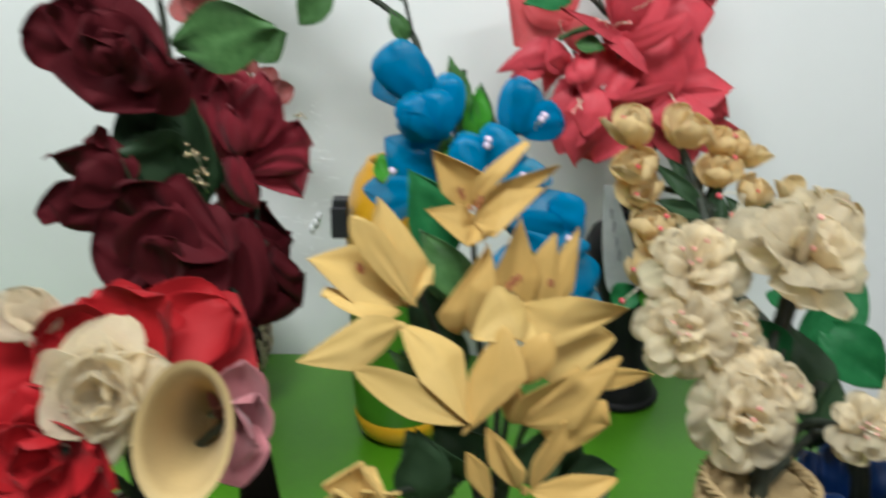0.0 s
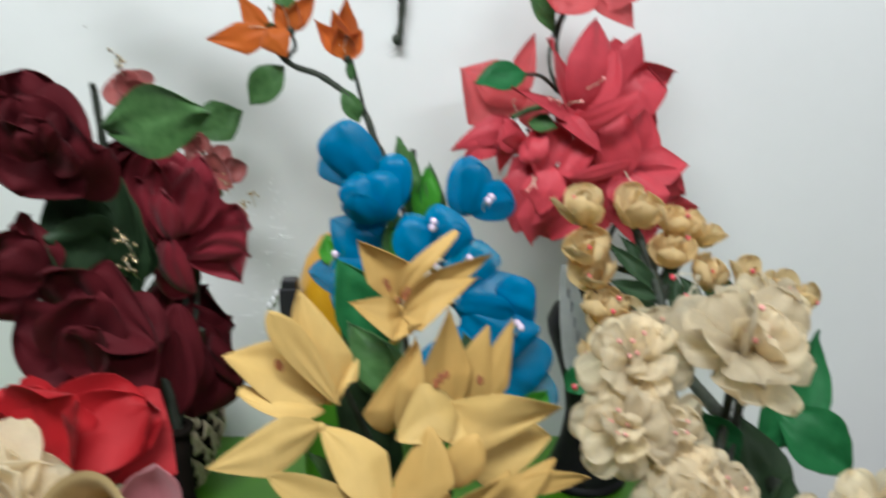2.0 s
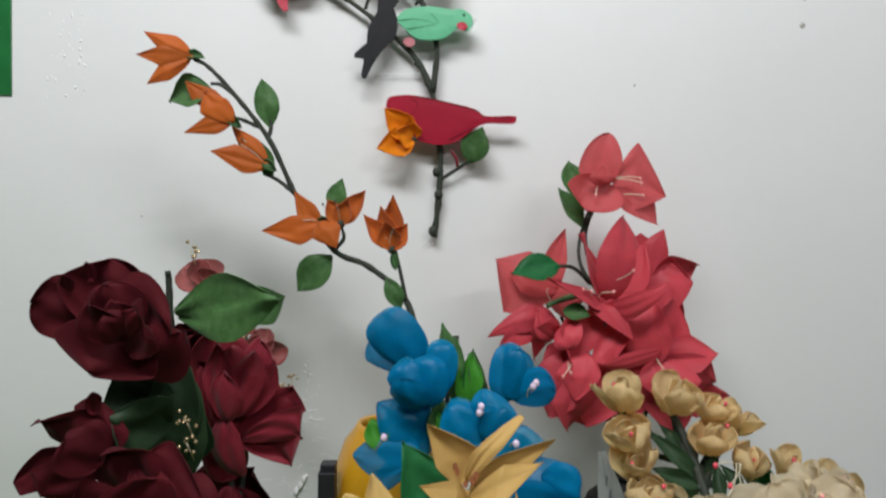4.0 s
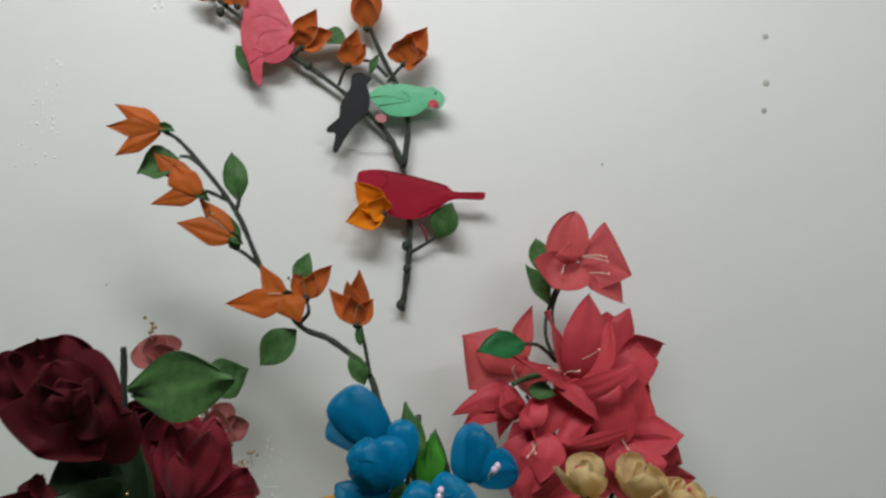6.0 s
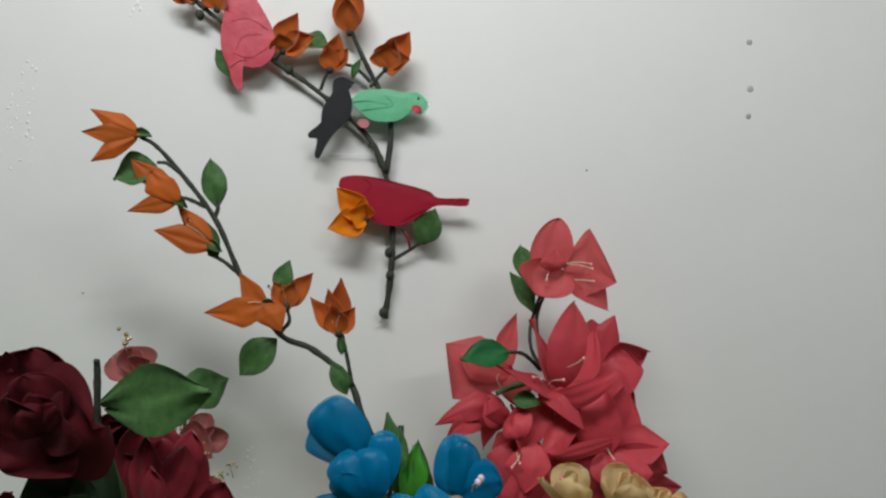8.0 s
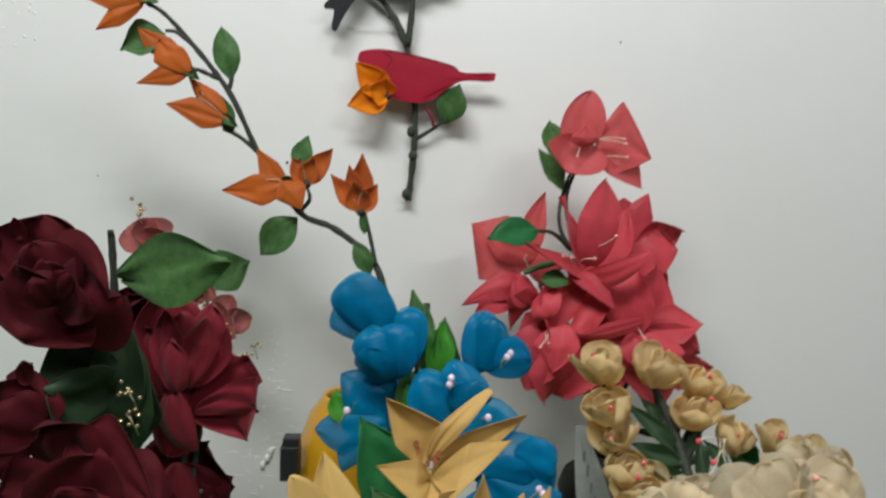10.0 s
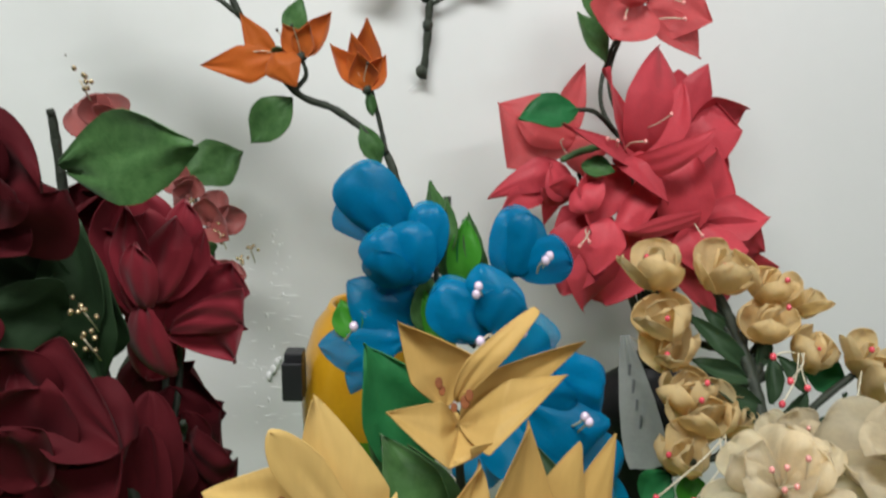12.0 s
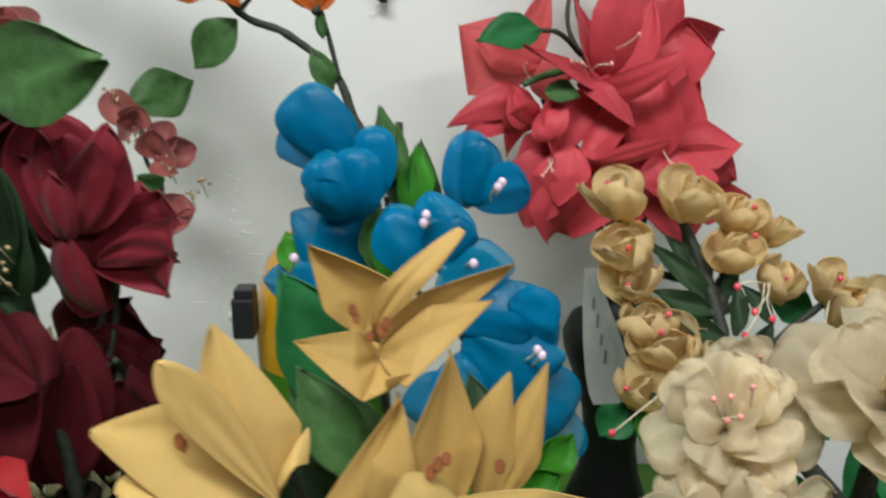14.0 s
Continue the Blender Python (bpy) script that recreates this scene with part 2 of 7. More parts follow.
def lathe(c, profile, seg=40, wave=None):
    """A turned body round the upright axis at c: profile of (radius, height); wave(angle, share) gives a change of radius and height."""
    verts, faces = [], []
    n = len(profile)
    for i, (r, z) in enumerate(profile):
        for j in range(seg):
            a = 2 * math.pi * j / seg
            dr, dz = wave(a, i / (n - 1)) if wave else (0, 0)
            verts.append((c[0] + (r + dr) * math.cos(a), c[1] + (r + dr) * math.sin(a), c[2] + z + dz))
    for i in range(n - 1):
        for j in range(seg):
            k = (j + 1) % seg
            faces.append((i * seg + j, i * seg + k, (i + 1) * seg + k, (i + 1) * seg + j))
    return np.array(verts), faces


def spline(pts, steps=8):
    pts = [vec(p) for p in pts]
    pts = [2 * pts[0] - pts[1], *pts, 2 * pts[-1] - pts[-2]]
    out = []
    for i in range(1, len(pts) - 2):
        p0, p1, p2, p3 = pts[i - 1:i + 3]
        for s in range(steps):
            t = s / steps
            out.append(0.5 * (2 * p1 + (p2 - p0) * t + (2 * p0 - 5 * p1 + 4 * p2 - p3) * t * t + (3 * p1 - p0 - 3 * p2 + p3) * t ** 3))
    out.append(pts[-2])
    return np.array(out)


def tube(pts, r0, r1, seg=8, steps=8, knobs=0.0):
    """A tapered, slightly lumpy tube along a smooth line."""
    line = spline(pts, steps)
    verts, faces = [], []
    n = len(line)
    side = unit(np.cross(line[1] - line[0], (0.3, 1, 0.2)))
    for i, p in enumerate(line):
        d = unit(line[min(i + 1, n - 1)] - line[max(i - 1, 0)])
        side = unit(side - d * side.dot(d))
        up = np.cross(d, side)
        r = (r0 + (r1 - r0) * i / (n - 1)) * (1 + knobs * RNG.uniform(-1, 1))
        for j in range(seg):
            a = 2 * math.pi * j / seg
            verts.append(p + r * (side * math.cos(a) + up * math.sin(a)))
    for i in range(n - 1):
        for j in range(seg):
            k = (j + 1) % seg
            faces.append((i * seg + j, i * seg + k, (i + 1) * seg + k, (i + 1) * seg + j))
    faces += [tuple(range(seg))[::-1], tuple((n - 1) * seg + j for j in range(seg))]
    return np.array(verts), faces


PROFILE = {
    "lily": ((0, 0.12, 0.30, 0.46, 0.58, 0.75, 0.9, 1), (0.36, 0.58, 0.88, 1.0, 0.90, 0.58, 0.24, 0.02)),
    "sharp": ((0, 0.2, 0.5, 0.56, 0.8, 1), (0.40, 0.66, 1.0, 0.97, 0.48, 0.02)),
    "broad": ((0, 0.2, 0.45, 0.6, 0.8, 1), (0.15, 0.62, 1.0, 1.0, 0.62, 0.10)),
    "kite": ((0, 0.25, 0.45, 0.6, 0.78, 0.92, 1), (0.18, 0.52, 0.90, 1.0, 0.64, 0.25, 0.02)),
    "square": ((0, 0.25, 0.5, 0.8, 0.93, 1), (0.2, 0.55, 0.80, 1.0, 1.0, 0.90)),
    "round": ((0, 0.1, 0.25, 0.45, 0.65, 0.82, 0.93, 1), (0.30, 0.55, 0.83, 0.99, 1.0, 0.84, 0.58, 0.22)),
    "tulip": ((0, 0.2, 0.42, 0.6, 0.8, 1), (0.35, 0.85, 1.0, 0.85, 0.45, 0.03)),
    "leaf": ((0, 0.15, 0.35, 0.55, 0.75, 0.9, 1), (0.06, 0.55, 0.95, 1.0, 0.72, 0.36, 0.03)),
    "slim": ((0, 0.2, 0.5, 0.8, 1), (0.25, 0.8, 1.0, 0.6, 0.05)),
}


def petal_geo(base, tip, width, face, shape="lily", cup=0.3, bow=0.0, curl=0.0, roll=0.0, ruffle=0.0, fold=0.0, thick=0.0007, nu=13, nv=11, twist=1.0, pleat=0.02, wob=1.0, crinkle=0.008):
    """A thin petal with real thickness from base to tip. cup lifts its edges towards face, bow arches it, curl turns its tip back."""
    base, tip = vec(base), vec(tip)
    d = tip - base
    length = np.linalg.norm(d)
    d = d / length
    n = vec(face) - d * vec(face).dot(d)
    if np.linalg.norm(n) < 0.05:
        n = np.cross(d, (1, 0, 0.2))
    n = unit(n)
    s = np.cross(d, n)
    a = radians(roll)
    s, n = s * math.cos(a) + n * math.sin(a), n * math.cos(a) - s * math.sin(a)
    u, v = np.meshgrid(np.linspace(0, 1, nu), np.linspace(-1, 1, nv), indexing="ij")
    xs, ys = PROFILE[shape]
    w = np.interp(u, xs, ys) * width / 2
    ph, k = RNG.uniform(0, 6.28), RNG.uniform(2.5, 4.0)
    lift = cup * w * (v * v) + fold * w * np.abs(v) + bow * length * np.sin(math.pi * u) - curl * length * u ** 3
    lift = lift + wob * 0.035 * length * np.sin(2.2 * u * math.pi + ph) * np.cos(1.7 * v + ph) + wob * 0.02 * width * np.sin(7 * u + 5 * v + 2 * ph)
    w = w * (1 + wob * (0.10 * np.sin(2.5 * v + ph) * u + 0.03 * np.sin(11 * u + ph)))
    lift = lift + ruffle * width * u ** 1.5 * np.sin(k * v + 3 * u + ph) * (0.3 + np.abs(v))
    lift = lift + pleat * width * np.cos(10 * v + ph) * (0.25 + 0.75 * (1 - u))
    lift = lift + crinkle * width * (np.sin(13 * u + 9 * v + ph) + np.sin(17 * v - 11 * u + 2 * ph) + np.sin(23 * u + 6 * v + 3 * ph)) * np.minimum(1, 4 * u)
    squeeze = 1 - 0.25 * min(abs(cup) + abs(fold), 1.6) * np.abs(v) * 0.6
    along = length * u * (1 - 0.03 * np.abs(v))
    tw = (RNG.uniform(-0.35, 0.35) * u * twist)[..., None]
    across, up = s * np.cos(tw) + n * np.sin(tw), n * np.cos(tw) - s * np.sin(tw)
    pts = base + d * along[..., None] + across * (w * v * squeeze)[..., None] + up * lift[..., None]
    nrm = np.cross(np.gradient(pts, axis=0), np.gradient(pts, axis=1))
    nrm /= np.linalg.norm(nrm, axis=2, keepdims=True) + 1e-12
    top, low = (pts + nrm * thick / 2).reshape(-1, 3), (pts - nrm * thick / 2).reshape(-1, 3)
    m = nu * nv
    faces = []
    for i in range(nu - 1):
        for j in range(nv - 1):
            q = (i * nv + j, (i + 1) * nv + j, (i + 1) * nv + j + 1, i * nv + j + 1)
            faces += [q, tuple(m + e for e in q[::-1])]
    rim = [*range(nv), *(i * nv + nv - 1 for i in range(1, nu)), *((nu - 1) * nv + j for j in range(nv - 2, -1, -1)), *(i * nv for i in range(nu - 2, 0, -1))]
    g = len(rim)
    for k in range(g):
        e = (k + 1) % g
        faces.append((2 * m + k, 2 * m + e, 2 * m + g + e, 2 * m + g + k))
    return np.concatenate([top, low, top[rim], low[rim]]), faces


def leaf(parent, base, tip, width, mat, face=(0.1, -1, 0.4), cup=0.25, bow=0.05, roll=0.0, label="", shape="leaf", name="leaf", fold=0.12):
    ob = part(name, petal_geo(base, tip, width, face, shape, cup, bow, 0.05, roll, 0.03, fold=fold), mat, parent, label)
    return ob


def stem(parent, pts, r0=0.003, r1=0.002, mat=None, name="stem", knobs=0.12):
    return part(name, tube(pts, r0, r1, knobs=knobs), mat or MAT_STEM, parent)


def flower(parent, name, centre, petals, mat, face=(0, -1, 0.4), shape="lily", cup=0.35, bow=0.0, curl=0.0, fold=0.0, ruffle=0.0, core=0.006, core_mat=None, label="", pleat=0.02, thick=0.0007, crinkle=0.008, fine_mesh=False):
    """A flower: a small calyx that carries its petals. petals: (tip, width) or (tip, width, roll)."""
    heart = part(name, ball(centre, core, 10, 7), core_mat or mat, parent, label, at=centre)
    for tip, width, *roll in petals:
        tip = vec(tip)
        base = vec(centre) + unit(tip - vec(centre)) * core * 0.5
        part("petal", petal_geo(base, tip, width, face, shape, cup * RNG.uniform(0.8, 1.2), bow * RNG.uniform(0.7, 1.3), curl, roll[0] if roll else 0.0, ruffle, fold, thick, 19 if fine_mesh else 13, 17 if fine_mesh else 11, pleat=pleat, crinkle=crinkle), mat, heart)
    return heart


def stamen(parent, a, b, bead, mat, thread=0.0005, thread_mat=None):
    """A thin thread with a bead at its end."""
    mid = (vec(a) + vec(b)) / 2 + vec((RNG.uniform(-1, 1), RNG.uniform(-1, 1), RNG.uniform(-0.5, 1))) * 0.15 * np.linalg.norm(vec(b) - vec(a))
    t = part("stamen", tube([a, mid, b], thread, thread, 5, 4), thread_mat or MAT_THREAD, parent)
    if bead:
        part("bead", ball(b, bead, 8, 6, 1.15), mat, t)
    return t


def side_line(base, side, tip, e0, e1, n):
    """One edge of a petal: from base to its widest place and on to the tip. Exponent 2 is straight, 1 an arc, below 1 fuller."""
    axis = tip - base
    k = min(max((side - base).dot(axis) / (axis.dot(axis) + 1e-12), 0.08), 0.92)
    foot = base + axis * k
    u = np.linspace(0, 1, n)
    a = np.where(u < 0.5, u, 1 - u) * math.pi
    e = np.where(u < 0.5, e0, e1)
    near = np.where((u < 0.5)[:, None], base, tip)
    cos, sin = np.clip(np.cos(a), 0, 1) ** e, np.clip(np.sin(a), 0, 1) ** e
    return foot + (near - foot) * cos[:, None] + (side - foot) * sin[:, None]


def sheet_geo(base, left, tip, right, puff=0.1, e0=1.0, e1=1.0, fold=0.0, roll=0.0, tilt=0.0, pleat=0.012, soft=0.014, wire=0.0005, face=(0.0, -1.0, 0.25), thick=0.0005, nu=17, nv=13):
    """Nylon stretched over a wire loop through four corners: puff swells it towards face, fold creases its middle, roll turns its rims back, tilt swings it about its length, pleats run from its base, soft gives slack."""
    base, left, tip, right = vec(base), vec(left), vec(tip), vec(right)
    la, ra = side_line(base, left, tip, e0, e1, nu), side_line(base, right, tip, e0, e1, nu)
    n = np.cross(tip - base, right - left)
    n = unit(n if n.dot(vec(face)) > 0 else -n)
    size = np.linalg.norm(right - left)
    u, v = np.meshgrid(np.linspace(0, 1, nu), np.linspace(-1, 1, nv), indexing="ij")
    ph = RNG.uniform(0, 6.28)
    lift = puff * size * np.sin(math.pi * u ** 0.9) ** 0.8 * (1 - v * v)
    lift = lift + pleat * size * np.cos(8 * v + ph) * (1 - u) * np.minimum(1, 6 * u) * (1 - v ** 4)
    lift = lift + soft * size * (np.sin(5 * u + 3 * v + ph) + np.sin(7 * v - 4 * u + 2 * ph) + 0.5 * np.sin(12 * u + 6 * v + 3 * ph)) * np.minimum(1, 5 * u)
    lift = lift + fold * size * (1 - np.sqrt(v * v + 0.01)) * np.sin(math.pi * u) ** 0.7 - roll * size * np.abs(v) ** 5 * np.sin(math.pi * u) ** 0.6
    lift = lift + tilt * size * v * np.sin(math.pi * u * 0.8) + RNG.uniform(-0.05, 0.09) * size * u ** 3 * v * v
    pts = la[:, None, :] * ((1 - v) / 2)[..., None] + ra[:, None, :] * ((1 + v) / 2)[..., None] + n * lift[..., None]
    nrm = np.cross(np.gradient(pts, axis=0), np.gradient(pts, axis=1))
    nrm /= np.linalg.norm(nrm, axis=2, keepdims=True) + 1e-12
    top, low = (pts + nrm * thick / 2).reshape(-1, 3), (pts - nrm * thick / 2).reshape(-1, 3)
    m = nu * nv
    faces = []
    for i in range(nu - 1):
        for j in range(nv - 1):
            q = (i * nv + j, (i + 1) * nv + j, (i + 1) * nv + j + 1, i * nv + j + 1)
            faces += [q, tuple(m + e for e in q[::-1])]
    # the wrapped wire round the edge
    loop = np.concatenate([pts[:, 0], pts[::-1, -1]])
    g = len(loop)
    middle = pts.reshape(-1, 3).mean(axis=0)
    out = loop - middle
    out /= np.linalg.norm(out, axis=1, keepdims=True) + 1e-12
    up = np.tile(n, (g, 1))
    rim = np.concatenate([loop + out * wire, loop + up * wire, loop - out * wire, loop - up * wire])
    for k in range(4):
        w = (k + 1) % 4
        for i in range(g):
            e = (i + 1) % g
            faces.append((2 * m + k * g + i, 2 * m + k * g + e, 2 * m + w * g + e, 2 * m + w * g + i))
    return np.concatenate([top, low, rim]), faces


def bloom(parent, name, mat, centre, petals, core=0.003, beads=(), bead_mat=None):
    """A wire and nylon flower: a small heart that carries its petals, each (base, left, tip, right, options)."""
    heart = part(name, ball(centre, core, 10, 7), mat, parent, at=centre)
    for base, left, tip, right, *rest in petals:
        opts = dict(rest[0]) if rest else {}
        own, layer = opts.pop("mat", mat), opts.pop("layer", 0)
        part("petal", sheet_geo(base, left, tip, right, **opts), own, heart)
        if layer:
            shift = vec((RNG.uniform(-0.002, 0.002), 0.007, RNG.uniform(0.0, 0.002)))
            part("petal", sheet_geo(vec(base) + shift, vec(left) + shift * 0.6, vec(tip) + shift, vec(right) + shift * 0.6, **{**opts, "puff": 0.1}), MAT_BLUE_SHEER, heart)
    for a, b in beads:
        stamen(heart, a, b, 0.0019, bead_mat or MAT_BEAD_ROSE, 0.0006)
    return heart


def frame_of(face):
    f = unit(face)
    s = unit(np.cross(f, (0.13, 0.2, 1)))
    return f, s, np.cross(s, f)


def ring_petals(centre, radius, face, count, open_deg, width, turn=0.0, jitter=0.1, lift=0.0):
    """Tips of count petals spread evenly round face, opened by open_deg from it."""
    f, s, t = frame_of(face)
    out = []
    for i in range(count):
        a = turn + 2 * math.pi * i / count + RNG.uniform(-jitter, jitter)
        o = radians(open_deg * RNG.uniform(0.88, 1.1))
        r = radius * RNG.uniform(1 - jitter, 1 + jitter)
        out.append((vec(centre) + f * lift + r * (f * math.cos(o) + (s * math.cos(a) + t * math.sin(a)) * math.sin(o)), width * RNG.uniform(0.9, 1.1)))
    return out


def rose(parent, centre, radius, face, mat, rings=((3, 12, 0.62), (4, 32, 0.82), (5, 58, 0.98), (5, 80, 1.0)), name="rose", label=""):
    """A full rose: rings of cupped petals that open outwards, with rolled rims."""
    f = unit(face)
    root = vec(centre) - f * radius * 0.45
    heart = part(name, ball(root, radius * 0.16, 10, 7), mat, parent, label, at=root)
    for k, (count, opened, reach) in enumerate(rings):
        for tip, w in ring_petals(root, radius * reach, face, count, opened, radius * (0.80 + 0.20 * k), turn=k * 1.1 + RNG.uniform(0, 1), jitter=0.2):
            part("petal", petal_geo(root, tip, w, f, "round", 0.55 - 0.08 * k, -0.16 + 0.03 * k, 0.12 + 0.12 * k, RNG.uniform(-18, 18), 0.05 + 0.018 * k, nu=15, nv=15, pleat=0.004, crinkle=0.002, wob=0.6), mat, heart)
    return heart


def frilled(parent, centre, radius, face, mat, bead=MAT_BEAD_ROSE, count=8, name="frilled_flower"):
    """A loose flower of ruffled round petals with pink thread ends in its middle."""
    f = unit(face)
    root = vec(centre) - f * radius * 0.3
    heart = part(name, ball(root, radius * 0.15, 10, 7), mat, parent, at=root)
    f, s, t = frame_of(face)
    for n, opened, reach, w in ((count - 1, 82, 1.06, 0.40), (count - 3, 54, 1.0, 0.40), (count - 5, 26, 0.92, 0.36)):
        turn = RNG.uniform(0, 3)
        for k in range(n):
            a, o = turn + 2 * math.pi * k / n + RNG.uniform(-0.25, 0.25), radians(opened + RNG.uniform(-12, 12))
            r, half = radius * reach * RNG.uniform(0.82, 1.1), radius * w * RNG.uniform(0.85, 1.2)
            flat = s * math.cos(a) + t * math.sin(a)
            across = unit(np.cross(f, flat) + f * RNG.uniform(-0.45, 0.45))
            way = f * math.cos(o) + flat * math.sin(o)
            mid = root + way * r * 0.66
            part("petal", sheet_geo(root, mid - across * half, root + way * r + f * r * RNG.uniform(-0.12, 0.1), mid + across * half, puff=RNG.uniform(0.02, 0.22), e0=1.4, e1=0.75, tilt=RNG.uniform(-0.25, 0.25),
                                    face=f - flat * 0.4, soft=0.045, pleat=0.02, wire=0.0004), mat, heart)
    if bead:
        for tip, _ in ring_petals(root, radius * 0.70, face, 5, 16, 1, 0, 0.3):
            stamen(heart, root, tip, radius * 0.040, bead, 0.0006, MAT_THREAD)
    return heart


def cup_flower(parent, centre, radius, face, mat, beads=3, bead=MAT_BEAD_PINK, name="cup_flower", size=0.0022):
    """A small cup of four overlapping round petals, uneven in height, with hanging beaded threads."""
    f, s, t = frame_of(face)
    root = vec(centre) - f * radius * 0.75
    heart = part(name, ball(root, radius * 0.2, 10, 7), MAT_STEM_GREEN, parent, at=root)
    turn = RNG.uniform(-0.5, 0.5)
    for k in range(4):
        a = turn + k * math.pi / 2 + RNG.uniform(-0.15, 0.15)
        tall, wide = radius * RNG.uniform(1.2, 1.65), radius * RNG.uniform(0.86, 1.08)
        out = lambda q: s * math.cos(q) + t * math.sin(q)
        part("petal", sheet_geo(root, root + f * tall * 0.6 + out(a - 0.8) * wide, root + f * tall + out(a) * wide * RNG.uniform(0.5, 1.15), root + f * tall * 0.6 + out(a + 0.8) * wide,
                                puff=RNG.uniform(0.10, 0.22), e0=0.75, e1=0.85, tilt=RNG.uniform(-0.15, 0.15), face=out(a), soft=0.02, pleat=0.02, wire=0.00035), mat, heart)
    for k in range(2):
        a, tall = turn + k * math.pi + 0.7, radius * RNG.uniform(1.25, 1.5)
        flat = s * math.cos(a) + t * math.sin(a)
        side = np.cross(f, flat)
        part("petal", sheet_geo(root, root + f * tall * 0.65 - side * radius * 0.6, root + f * tall + flat * radius * 0.2, root + f * tall * 0.65 + side * radius * 0.6, puff=0.2, e0=0.8, e1=0.8, face=flat, soft=0.03, wire=0.00035), mat, heart)
    for _ in range(beads):
        end = vec(centre) + f * radius * RNG.uniform(0.5, 1.1) + vec((RNG.uniform(-1, 1), RNG.uniform(-1, -0.2), RNG.uniform(-0.9, 0.5))) * radius * 0.7
        stamen(heart, root + f * radius * 0.4, end, size, bead)
    return heart


# ---------------- the room ----------------
WALL_Y, TABLE_Z = 1.065, 0.75
X0, X1, Y0, HIGH = -1.7, 1.9, -2.2, 2.75
SH_R, SH_B = (-0.5710, 1.0650, 1.4817)[0], (-0.5710, 1.0650, 1.4817)[2]
SH_L, SH_T = SH_R - 0.55, SH_B + 0.80
BAND = 0.030

wall = join(box((SH_R - BAND, WALL_Y, 0), (X1, WALL_Y + 0.14, HIGH)), box((X0, WALL_Y, 0), (SH_L + BAND, WALL_Y + 0.14, HIGH)),
            box((SH_L + BAND, WALL_Y, 0), (SH_R - BAND, WALL_Y + 0.14, SH_B + BAND)), box((SH_L + BAND, WALL_Y, SH_T - BAND), (SH_R - BAND, WALL_Y + 0.14, HIGH)))
tagged(part("wall_north", wall, MAT_PLASTER, smooth=False), "white painted plaster wall with small bumps and scars", "wall", kind="structure")
# unseen walls, floor and ceiling, added to close the room and shape its bounce
for nm, lo, hi in (("wall_west", (X0 - 0.14, Y0, 0), (X0, WALL_Y + 0.14, HIGH)), ("wall_east", (X1, Y0, 0), (X1 + 0.14, WALL_Y + 0.14, HIGH)), ("wall_south", (X0 - 0.14, Y0 - 0.14, 0), (X1 + 0.14, Y0, HIGH))):
    tagged(part(nm, box(lo, hi), MAT_ROOM, smooth=False), "plain unseen room wall, toned down to limit bounced light", "wall", kind="structure")
tagged(part("floor", box((X0, Y0, -0.1), (X1, WALL_Y, 0)), MAT_FLOOR, smooth=False), "plain unseen floor, toned down to limit bounced light", "floor", kind="structure")
tagged(part("ceiling", box((X0, Y0, HIGH), (X1, WALL_Y, HIGH + 0.1)), MAT_CEILING, smooth=False), "plain unseen ceiling, toned down to limit bounced light", "ceiling", kind="structure")

shutter = thing("window_1", (SH_L, WALL_Y, SH_B), "closed green painted shutter in a green painted surround", "shutter", kind="structure")
for lo, hi in (((SH_R - BAND, WALL_Y - 0.003, SH_B), (SH_R, WALL_Y, SH_T)), ((SH_L, WALL_Y - 0.003, SH_B), (SH_L + BAND, WALL_Y, SH_T)),
               ((SH_L + BAND, WALL_Y - 0.003, SH_B), (SH_R - BAND, WALL_Y, SH_B + BAND + 0.012)), ((SH_L + BAND, WALL_Y - 0.003, SH_T - BAND), (SH_R - BAND, WALL_Y, SH_T))):
    part("painted_surround", box(lo, hi, 0.001), MAT_SHUTTER, shutter, smooth=False)
part("shutter_panel", box((SH_L + BAND, WALL_Y + 0.03, SH_B + BAND), (SH_R - BAND, WALL_Y + 0.055, SH_T - BAND)), MAT_SHUTTER, shutter, smooth=False)
for xa in (SH_L + BAND + 0.002, SH_R - BAND - 0.062):
    part("stile", box((xa, WALL_Y + 0.006, SH_B + BAND + 0.016), (xa + 0.055, WALL_Y + 0.03, SH_T - BAND - 0.004), 0.003), MAT_SHUTTER, shutter, smooth=False)

# old screw holes and scars in the plaster
for p, r in (((0.4919, 1.0650, 1.7037), 0.0042), ((0.4943, 1.0650, 1.6376), 0.0048), ((0.4923, 1.0650, 1.5990), 0.0040), ((0.2661, 1.0650, 1.5137), 0.0016), ((-0.3983, 1.0650, 1.3235), 0.0015)):
    hole = part("screw_hole", lathe((0, 0, 0), [(0.0002, 0.0015), (r * 0.5, 0.0008), (r, 0.0005), (r * 1.25, -0.0012)], 14), MAT_DIRT)
    hole.rotation_euler = (radians(90), 0, 0)
    hole.location = (p[0], p[1], p[2])
    tagged(hole, "old filled screw hole in the white wall", "screw hole", "screw holes in the wall")
flecks = []
